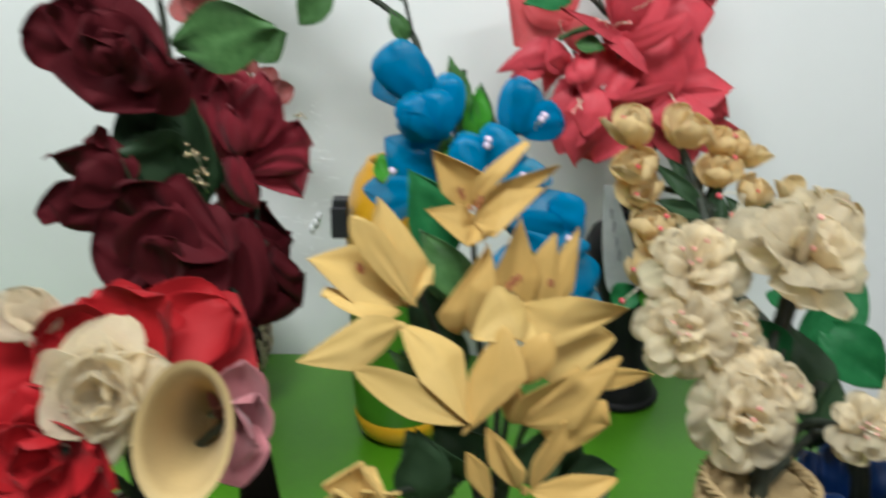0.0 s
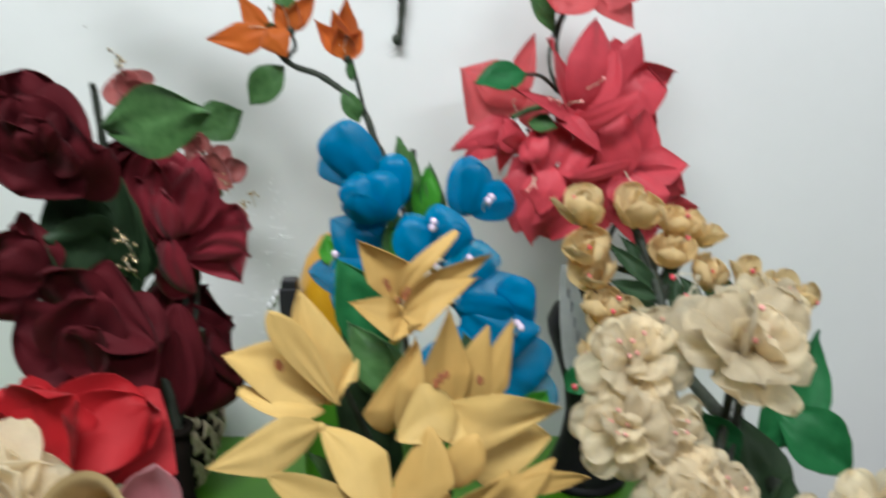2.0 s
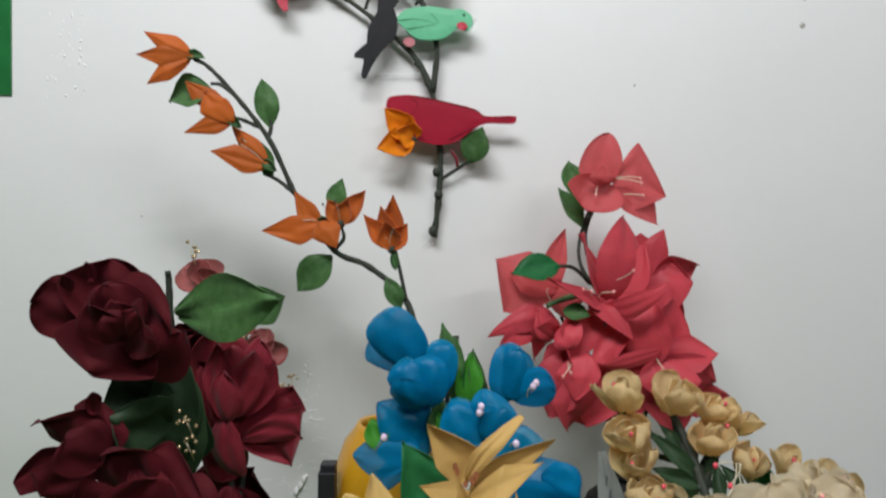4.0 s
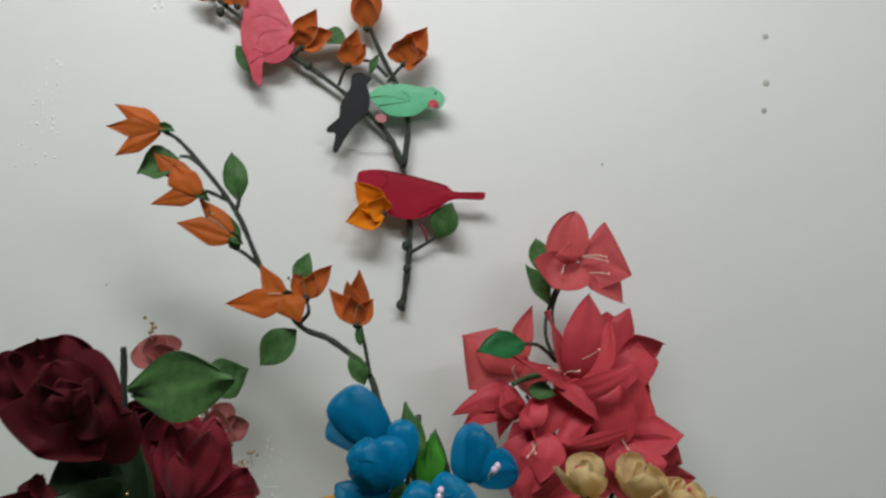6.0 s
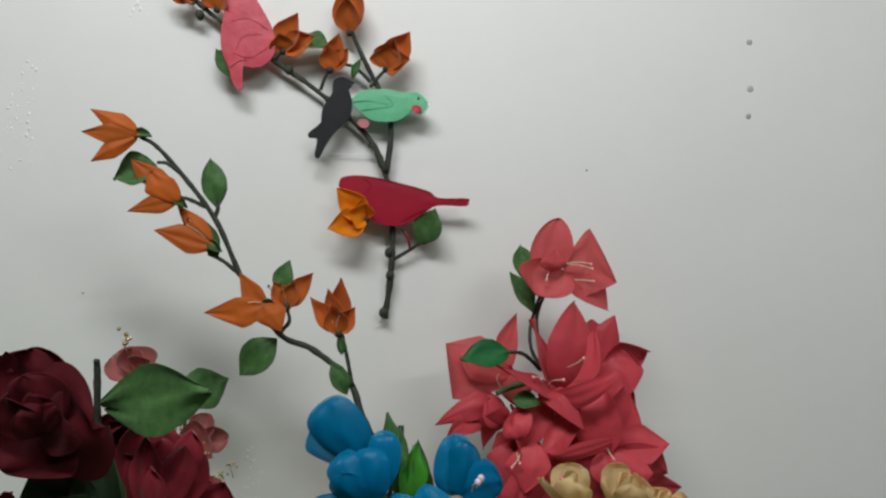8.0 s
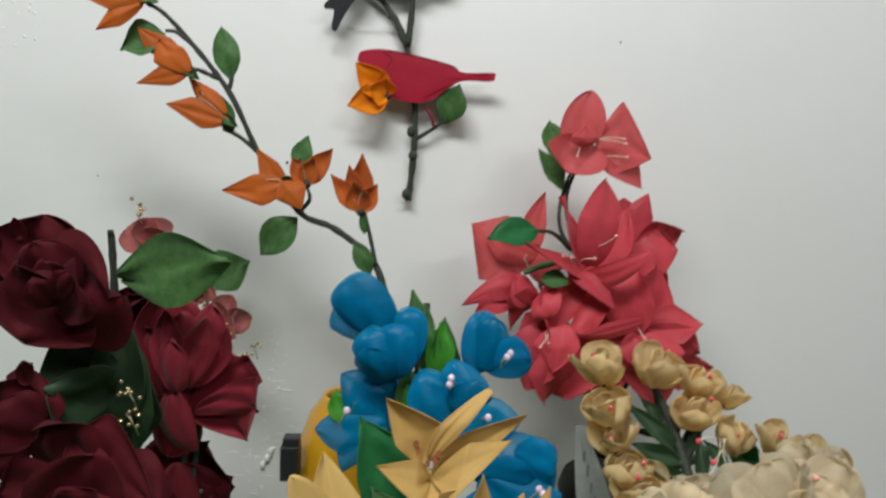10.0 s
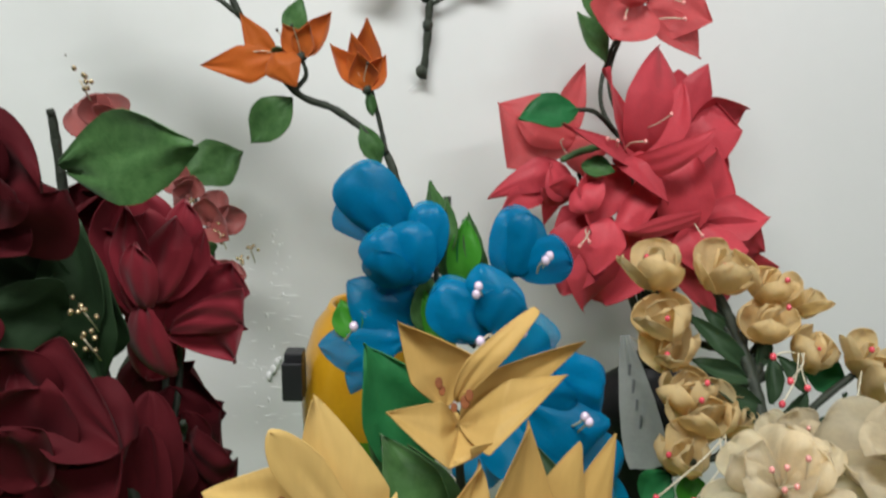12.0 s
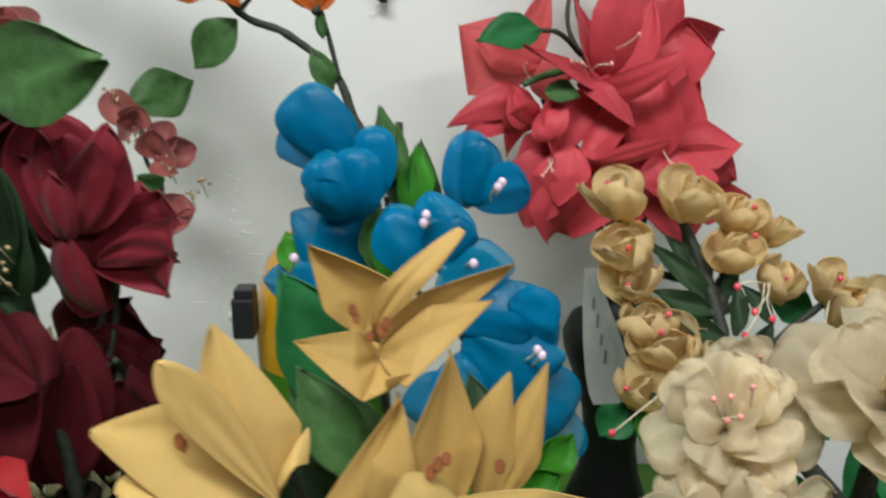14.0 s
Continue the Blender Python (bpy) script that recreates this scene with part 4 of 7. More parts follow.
bloom(lilies, "lily", MAT_TAN, (0.0492, 0.3850, 1.0188), [
    ((0.0446, 0.3850, 1.0208), (0.0275, 0.3830, 1.0396), (0.0255, 0.3850, 1.0621), (0.0397, 0.3850, 1.0486), dict(e0=1.4, e1=1.65, puff=0.080, fold=-0.10, soft=0.01, tilt=-0.03)),
    ((0.0447, 0.3810, 1.0240), (0.0347, 0.3790, 1.0460), (0.0306, 0.3810, 1.0588), (0.0480, 0.3790, 1.0384), dict(e0=1.4, e1=1.65, puff=0.070, fold=0.05, soft=0.01, tilt=0.08)),
    ((0.0532, 0.3850, 1.0206), (0.0529, 0.3810, 1.0439), (0.0699, 0.3850, 1.0676), (0.0717, 0.3850, 1.0477), dict(e0=1.4, e1=1.65, puff=0.080, fold=-0.10, soft=0.01, tilt=-0.01)),
    ((0.0289, 0.3850, 1.0119), (0.0152, 0.3810, 1.0305), (0.0143, 0.3800, 1.0487), (0.0263, 0.3810, 1.0375), dict(e0=1.4, e1=1.65, puff=0.070, fold=-0.14, soft=0.01, tilt=-0.01)),
    ((0.0523, 0.3850, 1.0187), (0.0752, 0.3810, 1.0316), (0.1014, 0.3800, 1.0316), (0.0782, 0.3770, 1.0131), dict(e0=1.4, e1=1.65, puff=0.060, fold=-0.14, soft=0.01, tilt=0.14))])
A_FACE, B_FACE = unit((0.1, -1, 0.2)), unit((-0.3, -1, 0.3))
lily_hearts = [ob for ob in lilies.children if ob.name.startswith("lily")]
heart_A, heart_B = lily_hearts[0], lily_hearts[1]
flat_spot(lily_hearts[3], vec((0.0431, 0.4380, 1.1310)), 0.0021, unit((0.1, -1, 0.3)))
flat_spot(lily_hearts[3], vec((0.0461, 0.4380, 1.1332)), 0.0018, unit((0.1, -1, 0.3)))
flat_spot(lily_hearts[3], vec((0.0405, 0.4380, 1.1278)), 0.0021, unit((0.1, -1, 0.3)))
flat_spot(lily_hearts[3], vec((0.0655, 0.4380, 1.1298)), 0.0020, unit((0.1, -1, 0.3)))
flat_spot(heart_A, vec((0.0107, 0.4720, 1.1775)), 0.0017, A_FACE)
flat_spot(heart_A, vec((0.0121, 0.4720, 1.1740)), 0.0015, A_FACE)
flat_spot(heart_A, vec((0.0219, 0.4720, 1.1690)), 0.0021, A_FACE)
flat_spot(heart_A, vec((0.0236, 0.4720, 1.1720)), 0.0018, A_FACE)
flat_spot(heart_A, vec((0.0173, 0.4720, 1.1665)), 0.0015, A_FACE)
flat_spot(heart_B, vec((-0.0515, 0.4470, 1.1360)), 0.0021, B_FACE)
flat_spot(heart_B, vec((-0.0498, 0.4470, 1.1340)), 0.0019, B_FACE)
cG = (-0.0459, 0.3446, 1.0388)
flower(lilies, "lily", cG, [((-0.0417, 0.3373, 1.0715), 0.036, 0), ((-0.0546, 0.3292, 1.0597), 0.030, 25), ((-0.0225, 0.3377, 1.0524), 0.030, -25), ((-0.0366, 0.3500, 1.0605), 0.030, 0)], MAT_TAN_PALE, (0, -1, 0.3), **LC)
hub = (LV[0], LV[1], TABLE_Z + 0.155)
for c in ((0.0190, 0.4924, 1.1560), (-0.0163, 0.4575, 1.1196), (-0.0235, 0.4374, 1.1007), (0.0445, 0.4717, 1.0937), (0.0546, 0.4466, 1.0758), (0.0739, 0.4244, 1.0693), (0.0478, 0.3831, 1.0278), cG):
    mid = (vec(c) + vec(hub)) / 2 + vec((0, 0.03, 0.01))
    stem(lilies, [hub, mid, vec(c) + vec((0, 0.004, -0.002))], 0.0028, 0.0020)
stem(lilies, [(LV[0], LV[1], TABLE_Z + 0.012), hub, vec(hub) + vec((0.0, 0.01, 0.05))], 0.006, 0.005)
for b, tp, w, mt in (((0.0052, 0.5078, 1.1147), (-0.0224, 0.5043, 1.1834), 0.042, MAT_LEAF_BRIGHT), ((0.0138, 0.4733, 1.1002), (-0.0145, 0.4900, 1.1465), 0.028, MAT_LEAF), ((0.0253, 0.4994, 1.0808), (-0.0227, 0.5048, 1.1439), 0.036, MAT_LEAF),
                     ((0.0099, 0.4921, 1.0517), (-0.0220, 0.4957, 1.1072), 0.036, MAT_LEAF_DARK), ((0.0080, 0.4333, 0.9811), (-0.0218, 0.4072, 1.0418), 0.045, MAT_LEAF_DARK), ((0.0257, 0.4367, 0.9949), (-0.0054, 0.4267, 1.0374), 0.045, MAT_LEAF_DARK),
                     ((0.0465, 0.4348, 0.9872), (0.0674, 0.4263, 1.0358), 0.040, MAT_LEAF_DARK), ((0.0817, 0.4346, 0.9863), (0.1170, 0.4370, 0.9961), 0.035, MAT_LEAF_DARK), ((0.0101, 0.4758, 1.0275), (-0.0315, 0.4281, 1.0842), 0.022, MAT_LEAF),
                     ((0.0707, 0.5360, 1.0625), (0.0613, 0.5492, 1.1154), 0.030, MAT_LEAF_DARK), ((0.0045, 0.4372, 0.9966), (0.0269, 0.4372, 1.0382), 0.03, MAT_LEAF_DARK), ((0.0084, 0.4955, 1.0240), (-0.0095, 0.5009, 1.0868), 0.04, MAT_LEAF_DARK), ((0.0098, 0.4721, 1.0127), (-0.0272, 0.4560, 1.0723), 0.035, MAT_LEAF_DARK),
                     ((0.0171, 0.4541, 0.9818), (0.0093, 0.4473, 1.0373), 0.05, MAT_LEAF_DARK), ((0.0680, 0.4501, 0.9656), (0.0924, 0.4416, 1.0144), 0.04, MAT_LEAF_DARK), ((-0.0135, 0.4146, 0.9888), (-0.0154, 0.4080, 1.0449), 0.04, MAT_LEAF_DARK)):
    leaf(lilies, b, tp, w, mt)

# ---------------- maroon roses ----------------
roses = thing("rose_bouquet", (MV[0], MV[1], TABLE_Z + 0.012), "bouquet of dark maroon nylon roses with green leaves", "bouquet")
# petals of the roses
bloom(roses, "rose", MAT_MAROON, (-0.2435, 0.6050, 1.2389), [
    ((-0.2545, 0.6050, 1.2381), (-0.3006, 0.5950, 1.2338), (-0.3096, 0.5950, 1.2600), (-0.2863, 0.6000, 1.2801), dict(e1=0.9, puff=-0.080, soft=0.03, roll=0.05, tilt=0.07)),
    ((-0.2457, 0.6050, 1.2389), (-0.2876, 0.5950, 1.2779), (-0.2542, 0.6000, 1.2936), (-0.2234, 0.5950, 1.2765), dict(e1=1.2, puff=-0.120, soft=0.03, roll=-0.04, tilt=-0.09)),
    ((-0.2460, 0.6050, 1.2345), (-0.2271, 0.5950, 1.2851), (-0.1940, 0.5850, 1.2405), (-0.2118, 0.5900, 1.1979), dict(e0=0.9, e1=0.9, puff=0.050, soft=0.03, roll=0.05, tilt=-0.14)),
    ((-0.2432, 0.6050, 1.2433), (-0.2139, 0.5850, 1.2060), (-0.2618, 0.5850, 1.2081), (-0.2863, 0.5900, 1.2318), dict(e1=1.55, puff=-0.080, soft=0.03, roll=-0.05, tilt=0.12)),
    ((-0.2357, 0.5900, 1.2367), (-0.2594, 0.5750, 1.2509), (-0.2476, 0.5750, 1.2767), (-0.2175, 0.5750, 1.2673), dict(e1=1, puff=-0.080, soft=0.03, roll=0.08, tilt=-0.02)),
    ((-0.2390, 0.5900, 1.2315), (-0.2125, 0.5700, 1.2662), (-0.2093, 0.5700, 1.2370), (-0.2310, 0.5700, 1.2237), dict(e1=0.9, puff=-0.080, soft=0.03, roll=0.07, tilt=-0.23)),
    ((-0.2386, 0.5870, 1.2328), (-0.2644, 0.5730, 1.2395), (-0.2547, 0.5690, 1.2629), (-0.2333, 0.5710, 1.2562), dict(e1=1.1, puff=-0.080, soft=0.03, roll=-0.01, tilt=0.17))])
bloom(roses, "sepal", MAT_MAROON, (-0.2627, 0.5900, 1.2777), [
    ((-0.2616, 0.5900, 1.2755), (-0.2672, 0.5850, 1.2836), (-0.2622, 0.5800, 1.2926), (-0.2579, 0.5850, 1.2852), dict(e1=1.65, puff=-0.080, soft=0.03, roll=0.08, tilt=-0.08)),
    ((-0.2782, 0.5900, 1.2693), (-0.2839, 0.5850, 1.2753), (-0.2793, 0.5800, 1.2824), (-0.2745, 0.5850, 1.2769), dict(e1=1.65, puff=-0.120, soft=0.03, roll=0.07, tilt=-0.08)),
    ((-0.2603, 0.5900, 1.1752), (-0.2652, 0.5850, 1.1853), (-0.2572, 0.5800, 1.1952), (-0.2528, 0.5850, 1.1905), dict(e1=1.65, puff=-0.080, soft=0.03, roll=0.01, tilt=0.01))])
bloom(roses, "rose_heart", MAT_MAROON, (-0.2366, 0.5800, 1.2475), [
    ((-0.2355, 0.5800, 1.2382), (-0.2438, 0.5700, 1.2481), (-0.2369, 0.5660, 1.2651), (-0.2243, 0.5700, 1.2613), dict(e1=0.9, puff=0.050, soft=0.03, roll=0.01, tilt=0.07)),
    ((-0.2330, 0.5800, 1.2382), (-0.2305, 0.5660, 1.2568), (-0.2195, 0.5700, 1.2596), (-0.2178, 0.5720, 1.2455), dict(e1=0.9, puff=0.050, soft=0.03, roll=0.01, tilt=-0.05)),
    ((-0.2360, 0.5800, 1.2373), (-0.2465, 0.5700, 1.2398), (-0.2429, 0.5640, 1.2551), (-0.2291, 0.5620, 1.2532), dict(e1=0.9, puff=0.080, soft=0.03, roll=-0.04, tilt=-0.25))])
bloom(roses, "rose", MAT_MAROON, (-0.2728, 0.6100, 1.1351), [
    ((-0.2594, 0.6100, 1.1317), (-0.3020, 0.6000, 1.1491), (-0.3089, 0.6000, 1.1675), (-0.2666, 0.6000, 1.1817), dict(e1=1.75, puff=0.080, soft=0.03, roll=0.03, tilt=0.24)),
    ((-0.2685, 0.6100, 1.1318), (-0.3178, 0.5950, 1.1120), (-0.3231, 0.5950, 1.1232), (-0.3015, 0.5950, 1.1478), dict(e1=1.65, puff=-0.080, soft=0.03, roll=-0.05, tilt=-0.02)),
    ((-0.2633, 0.6100, 1.1412), (-0.2880, 0.6050, 1.1743), (-0.2670, 0.6100, 1.1857), (-0.2371, 0.6050, 1.1601), dict(e1=1.55, puff=0.050, soft=0.03, roll=0.03, tilt=0.19)),
    ((-0.2667, 0.6050, 1.1287), (-0.2748, 0.5900, 1.1088), (-0.3002, 0.5900, 1.1118), (-0.3074, 0.5900, 1.1321), dict(e1=1.55, puff=-0.120, soft=0.03, roll=0.08, tilt=0.24)),
    ((-0.2582, 0.5950, 1.1337), (-0.2838, 0.5800, 1.1388), (-0.2778, 0.5800, 1.1602), (-0.2496, 0.5800, 1.1644), dict(e1=1, puff=-0.120, soft=0.03, roll=0.07, tilt=-0.23))])
bloom(roses, "rose", MAT_MAROON, (-0.2217, 0.6000, 1.0981), [
    ((-0.2239, 0.6000, 1.0982), (-0.2693, 0.5900, 1.1235), (-0.2519, 0.5950, 1.1484), (-0.2080, 0.5900, 1.1450), dict(e1=1.1, puff=-0.080, soft=0.03, roll=0.08, tilt=0.20)),
    ((-0.2311, 0.5950, 1.1349), (-0.2013, 0.5900, 1.1540), (-0.1693, 0.5800, 1.0907), (-0.2027, 0.5750, 1.0916), dict(e0=1, e1=1.55, puff=-0.120, soft=0.03, roll=-0.06, tilt=0.12)),
    ((-0.2247, 0.5850, 1.0733), (-0.2505, 0.5700, 1.1116), (-0.2063, 0.5700, 1.1344), (-0.1913, 0.5700, 1.0967), dict(e1=1, puff=-0.080, soft=0.03, roll=0.02, tilt=-0.13)),
    ((-0.2313, 0.6000, 1.0878), (-0.2588, 0.5850, 1.0548), (-0.2800, 0.5900, 1.0987), (-0.2700, 0.5900, 1.1254), dict(e1=1.1, puff=-0.120, soft=0.03, roll=0.02, tilt=-0.04)),
    ((-0.2293, 0.6000, 1.0840), (-0.1930, 0.5850, 1.0439), (-0.2358, 0.5850, 1.0385), (-0.2628, 0.5850, 1.0614), dict(e1=1.1, puff=-0.120, soft=0.03, roll=-0.01, tilt=-0.12)),
    ((-0.2245, 0.6000, 1.0887), (-0.1787, 0.5900, 1.0452), (-0.1674, 0.5900, 1.0922), (-0.1880, 0.5900, 1.1247), dict(e1=1, puff=0.080, soft=0.03, roll=0.07, tilt=-0.22)),
    ((-0.2188, 0.5800, 1.0689), (-0.2388, 0.5660, 1.0843), (-0.2269, 0.5640, 1.1110), (-0.2029, 0.5660, 1.1109), dict(e1=1, puff=-0.080, soft=0.03, roll=-0.03, tilt=0.02))])
bloom(roses, "rose", MAT_MAROON, (-0.1847, 0.7200, 1.0380), [
    ((-0.1939, 0.7200, 1.0381), (-0.2107, 0.7100, 1.0818), (-0.1667, 0.7150, 1.0941), (-0.1411, 0.7150, 1.0639), dict(e1=1.65, puff=-0.120, soft=0.03, roll=-0.03, tilt=0.15)),
    ((-0.1889, 0.7200, 1.0295), (-0.1409, 0.7150, 1.0684), (-0.1447, 0.7150, 1.0221), (-0.1818, 0.7100, 0.9892), dict(e1=1.55, puff=-0.080, soft=0.03, roll=0.07, tilt=-0.25)),
    ((-0.1979, 0.7100, 0.9928), (-0.2099, 0.6980, 1.0542), (-0.1807, 0.7000, 1.0828), (-0.1523, 0.7000, 1.0585), dict(e1=0.95, puff=0.080, soft=0.03, roll=-0.05, tilt=-0.11)),
    ((-0.1982, 0.7200, 1.0398), (-0.2250, 0.7150, 1.0813), (-0.2008, 0.7200, 1.0995), (-0.1755, 0.7150, 1.0865), dict(e1=1.2, puff=0.050, soft=0.03, roll=0.04, tilt=0.01)),
    ((-0.1919, 0.7150, 1.0316), (-0.2123, 0.7050, 1.0021), (-0.1916, 0.7050, 0.9837), (-0.1638, 0.7050, 1.0074), dict(e1=1, puff=-0.120, soft=0.03, roll=0.02, tilt=0.14)),
    ((-0.2118, 0.7100, 1.0394), (-0.2404, 0.7000, 0.9989), (-0.2149, 0.7000, 0.9749), (-0.1767, 0.7000, 0.9928), dict(e1=1.1, puff=-0.120, soft=0.03, roll=0.08, tilt=0.14)),
    ((-0.1779, 0.7000, 1.0265), (-0.1900, 0.6900, 1.0528), (-0.1687, 0.6900, 1.0662), (-0.1514, 0.6900, 1.0443), dict(e1=1, puff=-0.120, soft=0.03, roll=-0.04, tilt=-0.22))])
bloom(roses, "rose", MAT_MAROON, (-0.1676, 0.6700, 1.0365), [
    ((-0.1625, 0.6700, 1.0536), (-0.1888, 0.6600, 1.0291), (-0.1682, 0.6550, 0.9930), (-0.1291, 0.6600, 1.0202), dict(e1=1.1, puff=-0.120, soft=0.03, roll=0.08, tilt=-0.21)),
    ((-0.1583, 0.6700, 1.0578), (-0.1484, 0.6650, 1.0685), (-0.1262, 0.6650, 1.0432), (-0.1333, 0.6650, 1.0043), dict(e1=1.1, puff=0.080, soft=0.03, roll=-0.01, tilt=-0.09)),
    ((-0.2017, 0.6600, 1.0460), (-0.2302, 0.6500, 1.0221), (-0.2047, 0.6450, 0.9930), (-0.1722, 0.6500, 1.0176), dict(e1=1.1, puff=0.050, soft=0.03, roll=0.00, tilt=-0.06)),
    ((-0.1820, 0.6600, 1.0543), (-0.1948, 0.6500, 1.0387), (-0.1763, 0.6450, 1.0163), (-0.1499, 0.6500, 1.0385), dict(e1=1.1, puff=0.050, soft=0.03, roll=-0.00, tilt=-0.15)),
    ((-0.1687, 0.6300, 1.1075), (-0.1850, 0.6200, 1.0664), (-0.1744, 0.6150, 1.0201), (-0.1490, 0.6200, 1.0624), dict(e1=1.2, puff=0.050, soft=0.03, roll=0.01, tilt=-0.19)),
    ((-0.1701, 0.6200, 1.0892), (-0.1870, 0.6100, 1.0525), (-0.1767, 0.6100, 1.0132), (-0.1534, 0.6100, 1.0407), dict(e1=1.2, puff=-0.120, soft=0.03, roll=0.05, tilt=-0.06))])
bloom(roses, "wine_rose", MAT_WINE, (-0.1811, 0.6750, 1.1629), [
    ((-0.1812, 0.6750, 1.1404), (-0.2100, 0.6700, 1.1915), (-0.1938, 0.6750, 1.2284), (-0.1621, 0.6700, 1.2091), dict(e1=1.1, puff=-0.120, soft=0.03, roll=0.03, tilt=-0.23)),
    ((-0.1760, 0.6750, 1.1455), (-0.1748, 0.6670, 1.1924), (-0.1521, 0.6720, 1.2235), (-0.1412, 0.6700, 1.1915), dict(e1=1.2, puff=0.080, soft=0.03, roll=0.04, tilt=0.14)),
    ((-0.1761, 0.6700, 1.1376), (-0.1929, 0.6600, 1.1840), (-0.1749, 0.6600, 1.2168), (-0.1553, 0.6600, 1.1788), dict(e1=1.1, puff=0.080, soft=0.03, roll=0.04, tilt=-0.23)),
    ((-0.1871, 0.6750, 1.1425), (-0.2144, 0.6700, 1.1644), (-0.2073, 0.6700, 1.2045), (-0.1820, 0.6650, 1.1953), dict(e1=1.1, puff=0.080, soft=0.03, roll=-0.05, tilt=0.06))])
bloom(roses, "wine_rose", MAT_WINE, (-0.1874, 0.7150, 1.1316), [
    ((-0.1959, 0.7150, 1.1306), (-0.1688, 0.7050, 1.1683), (-0.1497, 0.7100, 1.1788), (-0.1264, 0.7100, 1.1583), dict(e1=1.2, puff=0.050, soft=0.03, roll=0.01, tilt=0.10)),
    ((-0.1914, 0.7100, 1.1319), (-0.1277, 0.7050, 1.1574), (-0.1314, 0.7030, 1.1280), (-0.1689, 0.7000, 1.1388), dict(e1=1, puff=0.080, soft=0.03, roll=-0.06, tilt=-0.14)),
    ((-0.1928, 0.7150, 1.1284), (-0.1273, 0.7100, 1.1303), (-0.1418, 0.7100, 1.1065), (-0.1718, 0.7050, 1.1202), dict(e1=1.2, puff=0.050, soft=0.03, roll=0.05, tilt=-0.21)),
    ((-0.1758, 0.7100, 1.1024), (-0.2044, 0.6950, 1.1255), (-0.1929, 0.7000, 1.1559), (-0.1776, 0.6970, 1.1364), dict(e1=1.1, puff=0.080, soft=0.03, roll=-0.02, tilt=-0.18)),
    ((-0.1876, 0.7150, 1.1262), (-0.1705, 0.7050, 1.1018), (-0.1976, 0.7050, 1.0856), (-0.2120, 0.7050, 1.1130), dict(e1=1.1, puff=-0.120, soft=0.03, roll=0.09, tilt=-0.06))])
bloom(roses, "wine_rose", MAT_WINE, (-0.1734, 0.6550, 1.1589), [
    ((-0.1747, 0.6550, 1.1562), (-0.1958, 0.6490, 1.1921), (-0.1831, 0.6520, 1.2219), (-0.1680, 0.6460, 1.2031), dict(e1=1.55, puff=0.050, soft=0.03, roll=-0.04, tilt=0.10)),
    ((-0.1712, 0.6530, 1.1594), (-0.1730, 0.6450, 1.1961), (-0.1521, 0.6490, 1.2156), (-0.1411, 0.6460, 1.1962), dict(e1=1.65, puff=0.080, soft=0.03, roll=0.05, tilt=0.12)),
    ((-0.1682, 0.6550, 1.1604), (-0.1544, 0.6490, 1.1896), (-0.1367, 0.6550, 1.2075), (-0.1330, 0.6500, 1.1837), dict(e1=1.55, puff=-0.120, soft=0.03, roll=0.07, tilt=0.11)),
    ((-0.1744, 0.6490, 1.1561), (-0.1873, 0.6410, 1.1802), (-0.1747, 0.6410, 1.2012), (-0.1613, 0.6390, 1.1846), dict(e1=1.2, puff=0.080, soft=0.03, roll=-0.04, tilt=0.14))])
bloom(roses, "wine_rose", MAT_WINE, (-0.1674, 0.6700, 1.1350), [
    ((-0.1689, 0.6680, 1.1364), (-0.1477, 0.6620, 1.1754), (-0.1230, 0.6670, 1.1828), (-0.1116, 0.6650, 1.1628), dict(e1=1.65, puff=-0.120, soft=0.03, roll=0.02, tilt=0.03)),
    ((-0.1654, 0.6640, 1.1353), (-0.1107, 0.6610, 1.1623), (-0.1145, 0.6580, 1.1416), (-0.1480, 0.6540, 1.1403), dict(e1=1.2, puff=0.080, soft=0.03, roll=-0.03, tilt=-0.24)),
    ((-0.1692, 0.6680, 1.1324), (-0.1147, 0.6650, 1.1402), (-0.1233, 0.6650, 1.1139), (-0.1552, 0.6600, 1.1242), dict(e1=1.55, puff=-0.120, soft=0.03, roll=-0.06, tilt=-0.19)),
    ((-0.1629, 0.6620, 1.1059), (-0.1905, 0.6500, 1.1274), (-0.1758, 0.6540, 1.1614), (-0.1633, 0.6500, 1.1437), dict(e1=1.2, puff=0.080, soft=0.03, roll=0.07, tilt=0.23))])
khub = (MV[0], MV[1], MV[2])
stem(roses, [(MV[0], MV[1], TABLE_Z + 0.012), khub, (-0.2200, 0.6600, 1.1363), (-0.2240, 0.6600, 1.2009), (-0.2255, 0.6550, 1.2677), (-0.2257, 0.6520, 1.2810)], 0.0046, 0.0024, MAT_STEM)
for c in ((-0.2438, 0.5718, 1.2474), (-0.2679, 0.5850, 1.1348), (-0.2058, 0.5679, 1.1077), (-0.1469, 0.6089, 1.0859), (-0.1794, 0.6536, 1.1618), (-0.1572, 0.6405, 1.1507)):
    stem(roses, [khub, (vec(khub) + vec(c)) / 2 + vec((-0.012, 0.08, 0)), vec(c) + vec((-0.01, 0.045, -0.01))], 0.0028, 0.0022, MAT_STEM)
leaf(roses, (-0.2124, 0.6338, 1.2479), (-0.1258, 0.6067, 1.2630), 0.054, MAT_LEAF, (0.1, -1, 0.15), 0.04, 0.02, fold=0.0, shape="broad", label="broad mid-green nylon leaf")
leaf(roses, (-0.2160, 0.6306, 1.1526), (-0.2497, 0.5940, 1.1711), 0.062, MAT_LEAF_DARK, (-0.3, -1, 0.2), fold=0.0)
